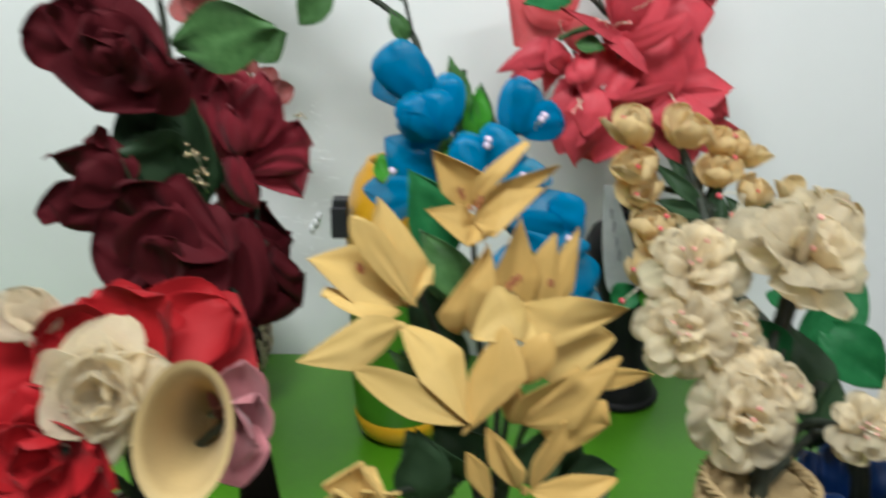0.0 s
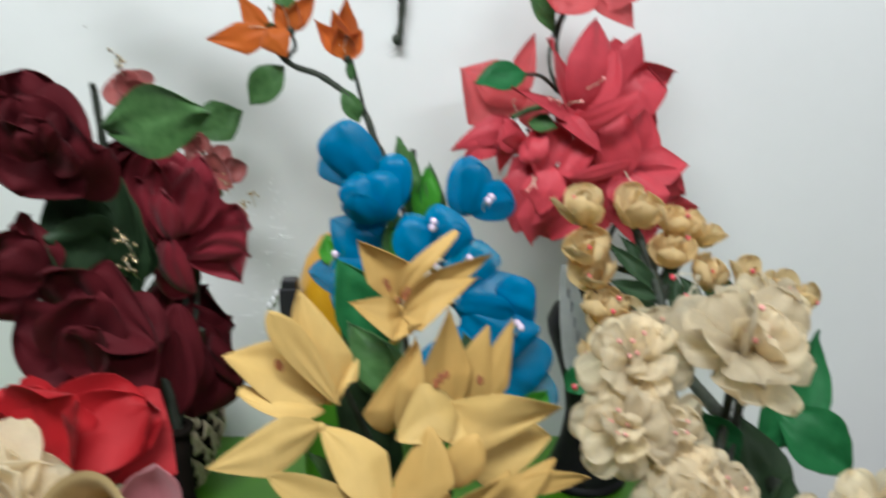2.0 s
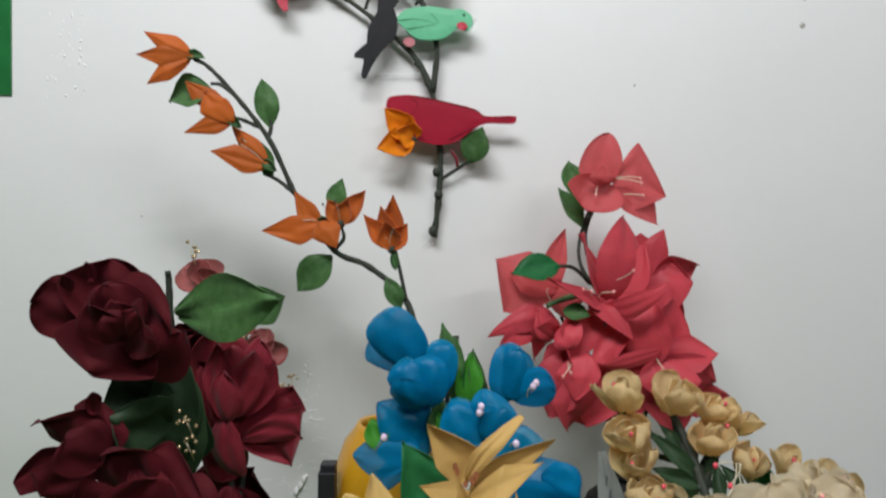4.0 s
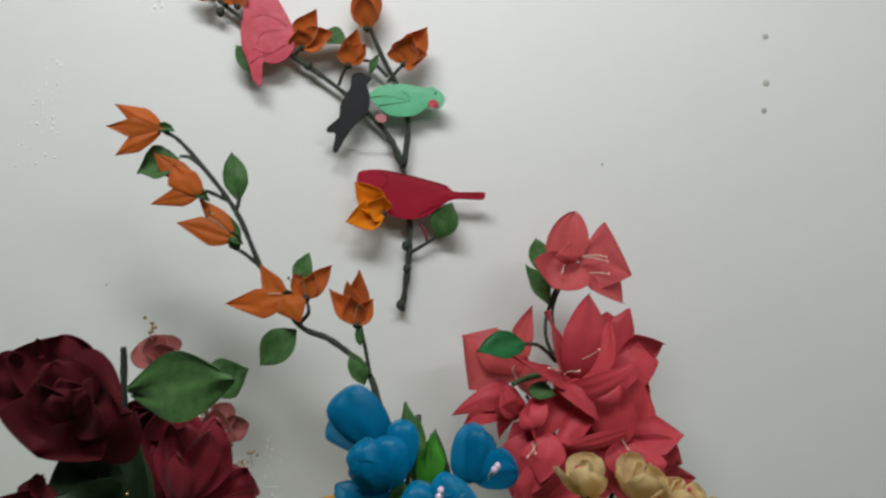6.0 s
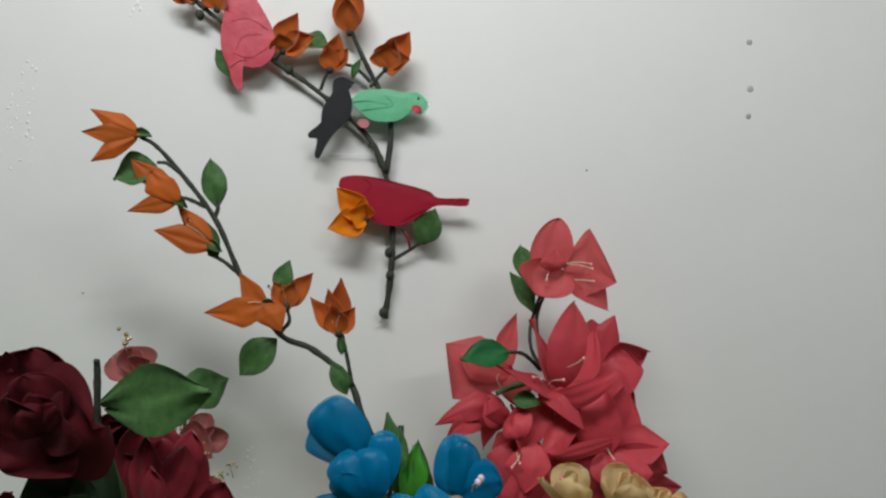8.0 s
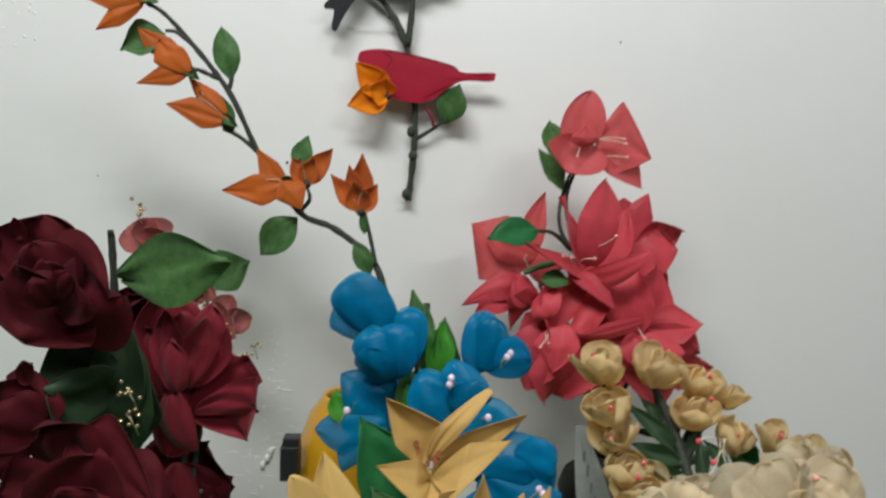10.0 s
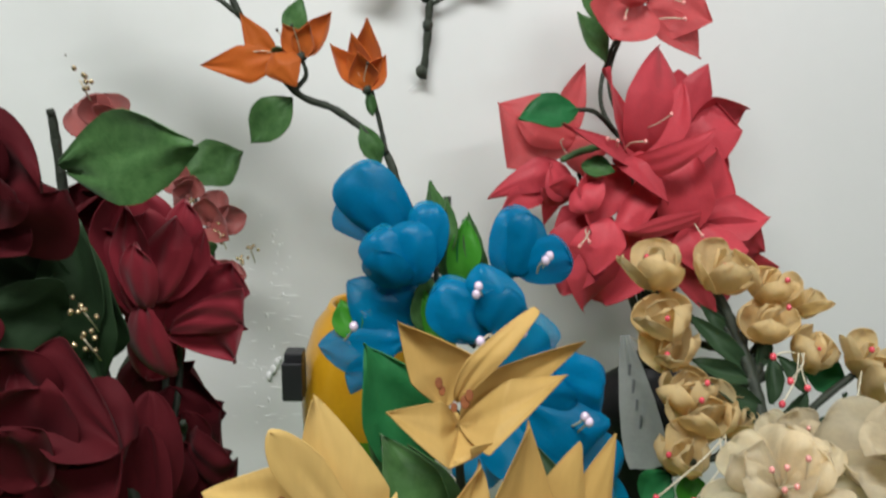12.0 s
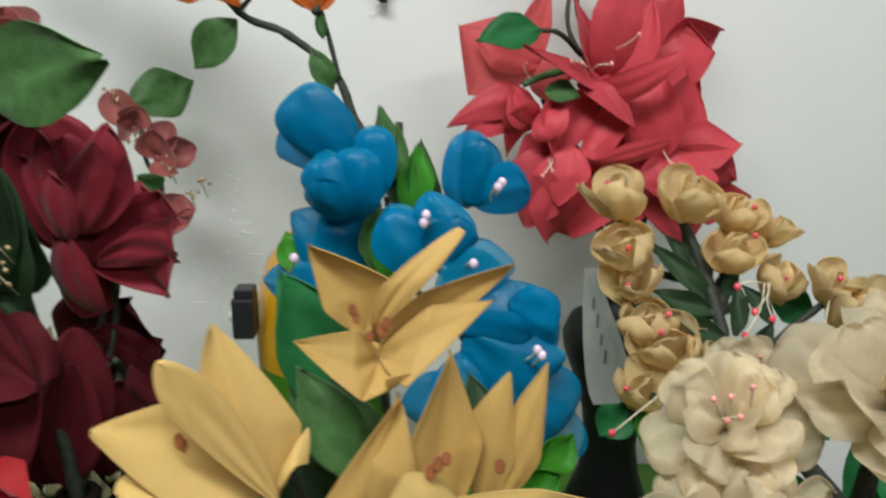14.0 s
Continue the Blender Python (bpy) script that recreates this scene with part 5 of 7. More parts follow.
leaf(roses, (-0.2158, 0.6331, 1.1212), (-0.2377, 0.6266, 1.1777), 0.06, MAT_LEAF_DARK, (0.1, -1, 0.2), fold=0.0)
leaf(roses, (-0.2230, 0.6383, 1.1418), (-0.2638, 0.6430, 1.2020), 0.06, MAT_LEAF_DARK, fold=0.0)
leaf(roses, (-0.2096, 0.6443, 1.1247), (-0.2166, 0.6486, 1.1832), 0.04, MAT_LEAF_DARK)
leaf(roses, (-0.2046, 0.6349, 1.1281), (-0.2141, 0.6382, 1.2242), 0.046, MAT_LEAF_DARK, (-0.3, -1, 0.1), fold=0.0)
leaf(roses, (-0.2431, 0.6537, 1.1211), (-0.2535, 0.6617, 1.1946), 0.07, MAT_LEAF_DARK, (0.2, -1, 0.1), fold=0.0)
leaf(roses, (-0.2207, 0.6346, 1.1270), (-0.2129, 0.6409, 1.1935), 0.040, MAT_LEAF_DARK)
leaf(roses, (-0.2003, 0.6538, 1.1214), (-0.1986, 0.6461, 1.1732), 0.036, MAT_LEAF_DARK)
leaf(roses, (-0.2055, 0.9035, 1.1309), (-0.2150, 0.8877, 1.1503), 0.03, MAT_LEAF)
flower(roses, "rose", (-0.2187, 0.6940, 1.2000), [((-0.2279, 0.6917, 1.2320), 0.05, 10), ((-0.2025, 0.6893, 1.2225), 0.045, -10), ((-0.2304, 0.6760, 1.2104), 0.05, 0), ((-0.2091, 0.6708, 1.1896), 0.045, 0)], MAT_MAROON, (0, -1, 0.2), shape="round", cup=0.4, bow=-0.08, ruffle=0.06, core=0.008, pleat=0.006, crinkle=0.003)
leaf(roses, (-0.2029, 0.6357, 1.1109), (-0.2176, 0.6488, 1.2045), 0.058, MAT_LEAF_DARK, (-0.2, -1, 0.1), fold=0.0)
spray = thing("rose_bud_spray", (kc[0], kc[1], TABLE_Z + 0.15), "spray of sheer dusty red nylon buds and a green leaf", "flower branch")
sprig = [(kc[0], kc[1], TABLE_Z + 0.15), (kc[0] + 0.01, kc[1] + 0.02, TABLE_Z + 0.25), (-0.2145, 0.9301, 1.1136), (-0.2254, 0.9408, 1.1566), (-0.2307, 0.9515, 1.1995)]
stem(spray, sprig, 0.004, 0.002)
leaf(spray, (-0.2495, 0.9726, 1.2014), (-0.1928, 1.0093, 1.2246), 0.054, MAT_LEAF, (0.0, -1, 0.2), 0.08, shape="broad", fold=0.0)
for c, tips in (((-0.2363, 0.9475, 1.1834), ((-0.2608, 0.9562, 1.2181), (-0.2275, 0.9428, 1.2060), (-0.2447, 0.9295, 1.1939))), ((-0.2144, 0.9408, 1.1567), ((-0.2005, 0.9492, 1.1900), (-0.1769, 0.9436, 1.1676), (-0.1897, 0.9179, 1.1471), (-0.2137, 0.9276, 1.1863))),
                ((-0.1842, 0.8790, 1.1151), ((-0.1749, 0.8834, 1.1328), (-0.1729, 0.8765, 1.1050))), ((-0.1965, 0.6691, 1.2654), ((-0.2198, 0.6735, 1.2829), (-0.2036, 0.6753, 1.2903), (-0.1880, 0.6723, 1.2784))), ((-0.2293, 0.6831, 1.1564), ((-0.2108, 0.6831, 1.1564), (-0.2257, 0.6804, 1.1455)))):
    flower(spray if c[1] > 0.85 else roses, "bud", c, [(tp, 0.034) for tp in tips], MAT_SHEER_RED, (0.2, -1, 0.3), "round", 0.5, core=0.004, label="sheer dusty red nylon bud")
for c in ((-0.2081, 0.6567, 1.2986), (-0.2287, 0.9263, 1.1810), (-0.1977, 0.9192, 1.1523), (-0.1790, 0.9133, 1.1288), (-0.1707, 0.9257, 1.1373), (-0.2545, 0.9461, 1.2190), (-0.2093, 0.6638, 1.1616), (-0.1952, 0.6039, 1.1692), (-0.1932, 0.5996, 1.1520), (-0.2005, 0.6382, 1.1414)):
    cl = part("bead_cluster", tube([vec(c) + vec((0.0, 0.02, -0.02)), c], 0.0006, 0.0006, 5, 2), MAT_THREAD, spray if c[1] > 0.85 else roses)
    for _ in range(7):
        part("bead", ball(vec(c) + vec((RNG.gauss(0, 0.0045), RNG.gauss(0, 0.003), RNG.gauss(0, 0.004))), 0.0017, 7, 5), MAT_BEAD_GOLD, cl)

# ---------------- red, cream and pink bouquet ----------------
mixed = thing("mixed_bouquet", (RV[0], RV[1], TABLE_Z + 0.009), "bouquet of scarlet, cream and dusty pink cloth flowers", "bouquet")
cR = (-0.2175, 0.4670, 1.0544)
flower(mixed, "scarlet_flower", cR, [((-0.2517, 0.4711, 1.0902), 0.055), ((-0.1910, 0.4806, 1.1006), 0.055), ((-0.1350, 0.5000, 1.0650), 0.062, 5), ((-0.3118, 0.4661, 1.0699), 0.060), ((-0.3125, 0.4442, 1.0456), 0.06), ((-0.1628, 0.4838, 1.0663), 0.05), ((-0.2251, 0.4847, 1.0966), 0.06), ((-0.2911, 0.4772, 1.0731), 0.05)],
       MAT_RED, (0, -1, 0.4), "square", 0.15, ruffle=0.06, core=0.01)
rose(mixed, (-0.1950, 0.3814, 1.0830), 0.0360, (0.05, -1, 0.45), MAT_WHITE_NYLON, ((4, 20, 0.75), (5, 42, 0.9), (6, 66, 1.0), (7, 84, 1.05)), "cream_rose")
rose(mixed, (-0.2239, 0.3684, 1.0513), 0.0439, (0.1, -1, 0.45), MAT_RED, ((3, 15, 0.7), (4, 38, 0.9), (5, 66, 1.05)), "scarlet_rose")
flower(mixed, "cream_flower", (-0.2603, 0.4488, 1.0845), [((-0.2784, 0.4563, 1.1145), 0.05), ((-0.2551, 0.4567, 1.1164), 0.04)], MAT_WHITE_NYLON, (0, -1, 0.3), "round", 0.3, core=0.006)
# rolled cream calla
cal = vec((-0.1400, 0.3582, 1.0724))
f, s, t = frame_of((0.12, -1, 0.35))
rr = 0.0231
verts, faces = [], []
SEG, RINGS = 36, 9
for side, off in ((0, 0.0), (1, 0.0018)):
    for i in range(RINGS):
        q = i / (RINGS - 1)
        rad = rr * (0.10 + 0.90 * q ** 0.5) + off + (0.004 * q ** 5)
        for j in range(SEG):
            a = 2 * math.pi * j / SEG
            verts.append(cal + f * (0.10 * (q - 1) - 0.006 * q ** 6 * (1 + math.sin(a))) + s * rad * math.cos(a) * 0.92 + t * rad * 1.38 * math.sin(a) + t * 0.010 * (q - 1))
for side in range(2):
    for i in range(RINGS - 1):
        for j in range(SEG):
            k = (j + 1) % SEG
            b = side * RINGS * SEG
            faces.append((b + i * SEG + j, b + i * SEG + k, b + (i + 1) * SEG + k, b + (i + 1) * SEG + j))
for j in range(SEG):
    k = (j + 1) % SEG
    e = (RINGS - 1) * SEG
    faces.append((e + j, e + k, RINGS * SEG + e + k, RINGS * SEG + e + j))
part("calla", (np.array(verts), faces), MAT_CALLA, mixed, "rolled cream cloth calla flower")
flower(mixed, "dusty_pink_flower", (-0.1397, 0.4460, 1.0256), [((-0.1228, 0.4416, 1.0730), 0.040), ((-0.1143, 0.4317, 1.0539), 0.045), ((-0.1148, 0.4154, 1.0299), 0.05), ((-0.1226, 0.4087, 1.0030), 0.045)], MAT_DUSTY, (0.3, -1, 0.2), "round", 0.4, core=0.006, ruffle=0.05)
mhub = (RV[0], RV[1], TABLE_Z + 0.195)
for c in (cR, (-0.2010, 0.3983, 1.0888), (-0.2162, 0.3677, 1.0488), cal - f * 0.10, (-0.1316, 0.3987, 1.0491)):
    stem(mixed, [(RV[0], RV[1], TABLE_Z + 0.009), mhub, vec(c) + vec((0, 0.012, 0))], 0.004, 0.003)

flower(mixed, "red_flower", (-0.2080, 0.4560, 1.0770), [((-0.2556, 0.4356, 1.0923), 0.060, 10), ((-0.2220, 0.4473, 1.1119), 0.062, 0), ((-0.1764, 0.4425, 1.1132), 0.064, -10), ((-0.1400, 0.4720, 1.0951), 0.062, 10), ((-0.1340, 0.4800, 1.0820), 0.055, 0), ((-0.2560, 0.4353, 1.0777), 0.055, 0)], MAT_RED, (0, -1, 0.35), shape="round", cup=0.25, bow=-0.06, curl=0.15, ruffle=0.12, core=0.008, pleat=0.008, crinkle=0.004)
# ---------------- blue flowers ----------------
blues = thing("blue_flower_bouquet", (vc[0], vc[1], TABLE_Z + 0.012), "bouquet of glossy blue nylon flowers with green leaves", "bouquet")
# petals of the blues
bloom(blues, "blue_flower", MAT_BLUE, (-0.0146, 0.7650, 1.1870), [
    ((-0.0129, 0.7650, 1.1817), (-0.0654, 0.7600, 1.2068), (-0.0508, 0.7650, 1.2361), (-0.0133, 0.7600, 1.2199), dict(e0=1.1, e1=0.8, puff=0.126, layer=1, soft=0.014, pleat=0.006, tilt=0.04)),
    ((-0.0142, 0.7750, 1.1785), (-0.0664, 0.7700, 1.1859), (-0.0640, 0.7700, 1.2097), (-0.0306, 0.7650, 1.2175), dict(e1=1, puff=0.090, soft=0.014, pleat=0.006, tilt=-0.01))])
bloom(blues, "blue_flower", MAT_BLUE, (0.0016, 0.7350, 1.1715), [
    ((0.0007, 0.7350, 1.1607), (-0.0081, 0.7300, 1.2001), (0.0099, 0.7350, 1.2118), (0.0194, 0.7300, 1.1844), dict(e1=0.8, puff=0.135, layer=1, soft=0.014, pleat=0.006, tilt=0.05)),
    ((-0.0083, 0.7300, 1.1529), (-0.0434, 0.7190, 1.1765), (-0.0296, 0.7230, 1.1963), (-0.0077, 0.7150, 1.1791), dict(e0=0.9, e1=0.85, puff=0.153, layer=1, soft=0.014, pleat=0.006, tilt=-0.04)),
    ((-0.0049, 0.7270, 1.1537), (-0.0258, 0.7170, 1.1819), (-0.0054, 0.7230, 1.2013), (0.0116, 0.7190, 1.1800), dict(e0=0.9, e1=0.85, puff=0.153, soft=0.014, pleat=0.006, tilt=0.06)),
    ((-0.0121, 0.7210, 1.1543), (-0.0406, 0.7130, 1.1646), (-0.0313, 0.7110, 1.1831), (-0.0075, 0.7090, 1.1731), dict(e0=0.9, e1=0.9, puff=0.135, soft=0.014, pleat=0.006, tilt=0.07)),
    ((0.0031, 0.7450, 1.1562), (-0.0128, 0.7350, 1.1473), (-0.0337, 0.7350, 1.1516), (-0.0251, 0.7350, 1.1714), dict(puff=0.090, soft=0.014, pleat=0.006, tilt=-0.14))])
bloom(blues, "blue_flower", MAT_BLUE, (0.0723, 0.7700, 1.1503), [
    ((0.0714, 0.7700, 1.1485), (0.0528, 0.7650, 1.1722), (0.0717, 0.7700, 1.2043), (0.0913, 0.7650, 1.1777), dict(e1=0.85, puff=0.135, layer=1, soft=0.014, pleat=0.006, tilt=-0.13)),
    ((0.0742, 0.7620, 1.1513), (0.0658, 0.7580, 1.1887), (0.0823, 0.7620, 1.2021), (0.0970, 0.7600, 1.1734), dict(e1=1, puff=0.117, soft=0.014, pleat=0.006, tilt=0.05)),
    ((0.0765, 0.7600, 1.1545), (0.1062, 0.7560, 1.1466), (0.1178, 0.7560, 1.1619), (0.1000, 0.7600, 1.1850), dict(e1=1.1, puff=0.108, layer=1, soft=0.014, pleat=0.006, tilt=0.14))])
bloom(blues, "blue_flower", MAT_BLUE, (0.0482, 0.7050, 1.1243), [
    ((0.0499, 0.7050, 1.1218), (0.0094, 0.6950, 1.1300), (0.0125, 0.7000, 1.1606), (0.0448, 0.6950, 1.1523), dict(e1=0.95, puff=0.117, layer=1, soft=0.014, pleat=0.006, tilt=-0.07)),
    ((0.0455, 0.7000, 1.1284), (0.0321, 0.6950, 1.1620), (0.0431, 0.7000, 1.1749), (0.0740, 0.6950, 1.1515), dict(e1=1.3, puff=0.090, soft=0.014, pleat=0.006, tilt=-0.01)),
    ((0.0508, 0.6950, 1.1267), (0.0398, 0.6890, 1.1498), (0.0633, 0.6930, 1.1601), (0.0747, 0.6930, 1.1447), dict(e1=1.2, puff=0.090, soft=0.014, pleat=0.006, tilt=0.03))])
bloom(blues, "blue_flower", MAT_BLUE, (-0.0088, 0.7400, 1.1265), [
    ((-0.0063, 0.7400, 1.1229), (-0.0478, 0.7350, 1.1172), (-0.0552, 0.7400, 1.1520), (-0.0154, 0.7400, 1.1547), dict(e1=1.6, puff=0.072, soft=0.014, pleat=0.006, tilt=-0.05)),
    ((-0.0131, 0.7350, 1.1079), (-0.0549, 0.7300, 1.0829), (-0.0772, 0.7350, 1.1029), (-0.0460, 0.7350, 1.1243), dict(e1=1.5, puff=0.081, soft=0.014, pleat=0.006, tilt=-0.04)),
    ((-0.0200, 0.7350, 1.1002), (-0.0521, 0.7320, 1.0656), (-0.0569, 0.7320, 1.0813), (-0.0308, 0.7320, 1.1057), dict(e1=1.2, puff=0.090, soft=0.014, pleat=0.006, tilt=-0.06)),
    ((-0.0004, 0.7450, 1.1160), (-0.0345, 0.7400, 1.1264), (-0.0298, 0.7400, 1.1529), (-0.0002, 0.7400, 1.1530), dict(puff=0.090, soft=0.014, pleat=0.006, tilt=-0.04)),
    ((-0.0092, 0.7450, 1.0977), (-0.0525, 0.7430, 1.0983), (-0.0344, 0.7400, 1.1309), (-0.0045, 0.7400, 1.1309), dict(puff=0.090, soft=0.014, pleat=0.006, tilt=0.03))])
bloom(blues, "blue_flower", MAT_BLUE, (0.0574, 0.7000, 1.0961), [
    ((0.0518, 0.7000, 1.0943), (0.0554, 0.6950, 1.1325), (0.0824, 0.7000, 1.1427), (0.0998, 0.6950, 1.1200), dict(e1=0.85, puff=0.126, mat=MAT_BLUE_SHEER, soft=0.014, pleat=0.006, tilt=-0.06)),
    ((0.0550, 0.7100, 1.0897), (0.0566, 0.7080, 1.1234), (0.0796, 0.7080, 1.1319), (0.0943, 0.7050, 1.1115), dict(e1=0.9, puff=0.090, soft=0.014, pleat=0.006, tilt=-0.04)),
    ((0.0650, 0.7000, 1.0865), (0.0952, 0.6950, 1.1141), (0.1333, 0.6950, 1.0807), (0.1180, 0.6900, 1.0565), dict(e1=0.85, puff=0.135, soft=0.014, pleat=0.006, tilt=0.08)),
    ((0.0610, 0.6900, 1.0828), (0.0873, 0.6800, 1.0994), (0.1118, 0.6800, 1.0826), (0.0927, 0.6800, 1.0612), dict(e1=0.85, puff=0.153, layer=1, soft=0.014, pleat=0.006, tilt=-0.14))])
bloom(blues, "blue_flower", MAT_BLUE, (0.0730, 0.6850, 1.0676), [
    ((0.0686, 0.6850, 1.0805), (0.1339, 0.6750, 1.0677), (0.1168, 0.6750, 1.0418), (0.0766, 0.6750, 1.0445), dict(e1=0.85, puff=0.126, layer=1, soft=0.014, pleat=0.006, tilt=0.02)),
    ((0.0650, 0.6850, 1.0676), (0.0962, 0.6750, 1.0549), (0.0852, 0.6750, 1.0287), (0.0447, 0.6750, 1.0420), dict(e1=0.9, puff=0.126, soft=0.014, pleat=0.006, tilt=0.07)),
    ((0.0958, 0.6850, 1.1017), (0.1141, 0.6800, 1.1161), (0.1302, 0.6850, 1.0933), (0.1284, 0.6800, 1.0697), dict(e1=0.9, puff=0.117, soft=0.014, pleat=0.006, tilt=-0.06)),
    ((0.0532, 0.6850, 1.0502), (0.0327, 0.6750, 1.0507), (0.0269, 0.6750, 1.0245), (0.0572, 0.6750, 1.0199), dict(e1=0.9, puff=0.117, soft=0.014, pleat=0.006, tilt=-0.08)),
    ((0.0996, 0.6950, 1.0453), (0.1407, 0.6850, 1.0500), (0.1415, 0.6850, 1.0142), (0.1082, 0.6850, 1.0006), dict(e1=0.9, puff=0.108, soft=0.014, pleat=0.006, tilt=0.09)),
    ((0.1138, 0.7000, 1.0246), (0.1460, 0.6950, 1.0179), (0.1512, 0.6950, 0.9805), (0.1199, 0.6950, 0.9664), dict(e1=0.9, puff=0.090, mat=MAT_BLUE_SHEER, soft=0.014, pleat=0.006, tilt=-0.08))])
for a, b in (((0.0508, 0.6970, 1.1292), (0.0405, 0.6848, 1.1631)), ((0.0501, 0.6767, 1.1307), (0.0407, 0.6567, 1.1330)), ((0.0891, 0.7173, 1.1694), (0.0910, 0.6998, 1.1817)), ((0.0850, 0.7163, 1.1654), (0.0883, 0.6990, 1.1786)), ((0.1069, 0.6710, 1.0664), (0.1122, 0.6541, 1.0812)), ((0.1109, 0.6700, 1.0626), (0.1149, 0.6532, 1.0779)), ((-0.0540, 0.7042, 1.1168), (-0.0449, 0.6780, 1.1358)), ((0.0678, 0.6948, 1.1206), (0.0715, 0.6771, 1.1324)), ((0.0298, 0.6161, 1.0527), (0.0193, 0.5986, 1.0652)), ((0.0474, 0.6997, 1.1401), (0.0390, 0.6835, 1.1578))):
    stamen(blues, a, b, 0.0032, MAT_BEAD_LILAC, 0.0008)
for b, tp, w, mt in (((0.0203, 0.7723, 1.1419), (0.0083, 0.7925, 1.2232), 0.024, MAT_LEAF), ((0.0290, 0.7615, 1.1401), (0.0353, 0.7657, 1.1982), 0.030, MAT_LIME), ((0.0384, 0.7712, 1.1376), (0.0475, 0.7707, 1.1771), 0.024, MAT_LEAF), ((0.0050, 0.7328, 1.1075), (0.0059, 0.7356, 1.1600), 0.026, MAT_LEAF),
                     ((-0.0509, 0.7327, 1.1072), (-0.0606, 0.7403, 1.1375), 0.026, MAT_LIME), ((0.0242, 0.7202, 1.0984), (0.0026, 0.7325, 1.1477), 0.024, MAT_LIME), ((0.0954, 0.6730, 0.9504), (0.1373, 0.6793, 0.9755), 0.040, MAT_LIME), ((0.1216, 0.6800, 0.9787), (0.1464, 0.6860, 1.0027), 0.03, MAT_LIME), ((0.0087, 0.7701, 1.1746), (0.0071, 0.7738, 1.2100), 0.02, MAT_LIME)):
    leaf(blues, b, tp, w, mt)
for b, tp, w, mt in (((0.0133, 0.7700, 1.1638), (0.0070, 0.7750, 1.2251), 0.024, MAT_LEAF), ((0.0355, 0.7650, 1.1468), (0.0334, 0.7700, 1.1952), 0.018, MAT_LEAF_BRIGHT), ((0.0443, 0.7650, 1.1514), (0.0368, 0.7700, 1.2006), 0.017, MAT_LEAF), ((0.0212, 0.7600, 1.1660), (0.0201, 0.7650, 1.2134), 0.014, MAT_LEAF)):
    leaf(blues, b, tp, w, mt, cup=0.4)
bhub = (vc[0], vc[1], TABLE_Z + YT + 0.004)
stem(blues, [(vc[0], vc[1], TABLE_Z + 0.012), bhub, (0.0300, 0.7719, 1.0992), (0.0223, 0.7799, 1.1727), (0.0206, 0.7893, 1.2101)], 0.006, 0.0028)
for c in ((-0.0156, 0.7625, 1.1441), (0.0683, 0.7519, 1.1430), (0.0417, 0.7318, 1.1035), (-0.0152, 0.7518, 1.1009), (0.1010, 0.7162, 1.0823), (0.1124, 0.6927, 1.0294)):
    stem(blues, [bhub, (vec(bhub) + vec(c)) / 2 + vec((0, 0.01, 0.01)), c], 0.003, 0.002)
for c in ((0.0044, 0.7620, 1.1627), (0.0119, 0.7609, 1.1584)):
    stem(blues, [c, vec(c) + vec((0.002, 0, -0.03)), vec(c) + vec((0.006, 0.004, -0.07))], 0.0025, 0.003)

# ---------------- coral lilies in the black vase ----------------
bvc = (BV[0] + 0.006, 0.95, TABLE_Z)
corals = thing("coral_lily_bouquet", (bvc[0], bvc[1], TABLE_Z + 0.02), "tall bouquet of coral red nylon lilies with pale beaded stamens", "bouquet")
# petals of the corals
bloom(corals, "coral_lily", MAT_CORAL, (0.1947, 0.9000, 1.2337), [
    ((0.1970, 0.9000, 1.2322), (0.1668, 0.8745, 1.2671), (0.1656, 0.8915, 1.3147), (0.2027, 0.9085, 1.2737), dict(e1=1.75, puff=-0.100, soft=0.014, roll=0.01, tilt=-0.16)),
    ((0.2007, 0.9085, 1.2330), (0.1836, 0.8915, 1.2919), (0.2211, 0.9255, 1.3358), (0.2402, 0.8915, 1.2851), dict(e1=1.55, puff=0.060, soft=0.014, roll=0.01, tilt=-0.19)),
    ((0.2011, 0.9000, 1.2338), (0.2134, 0.9000, 1.2716), (0.2382, 0.9000, 1.3048), (0.2406, 0.8796, 1.2603), dict(e1=1.55, puff=-0.140, soft=0.014, roll=0.04, tilt=-0.01)),
    ((0.2013, 0.9000, 1.2317), (0.1674, 0.8694, 1.2544), (0.1209, 0.8490, 1.2658), (0.1727, 0.8575, 1.2314), dict(e1=1.75, puff=-0.100, soft=0.014, roll=-0.03, tilt=0.10)),
    ((0.1947, 0.9000, 1.2337), (0.2081, 0.8524, 1.2443), (0.2543, 0.8490, 1.2628), (0.2177, 0.8626, 1.2234), dict(e1=1.2, puff=0.060, soft=0.014, roll=-0.01, tilt=0.16)),
    ((0.1959, 0.9000, 1.2316), (0.2065, 0.8626, 1.2374), (0.2214, 0.8592, 1.1958), (0.1724, 0.8660, 1.2275), dict(e1=1.65, puff=-0.100, soft=0.014, roll=0.01, tilt=0.16))])
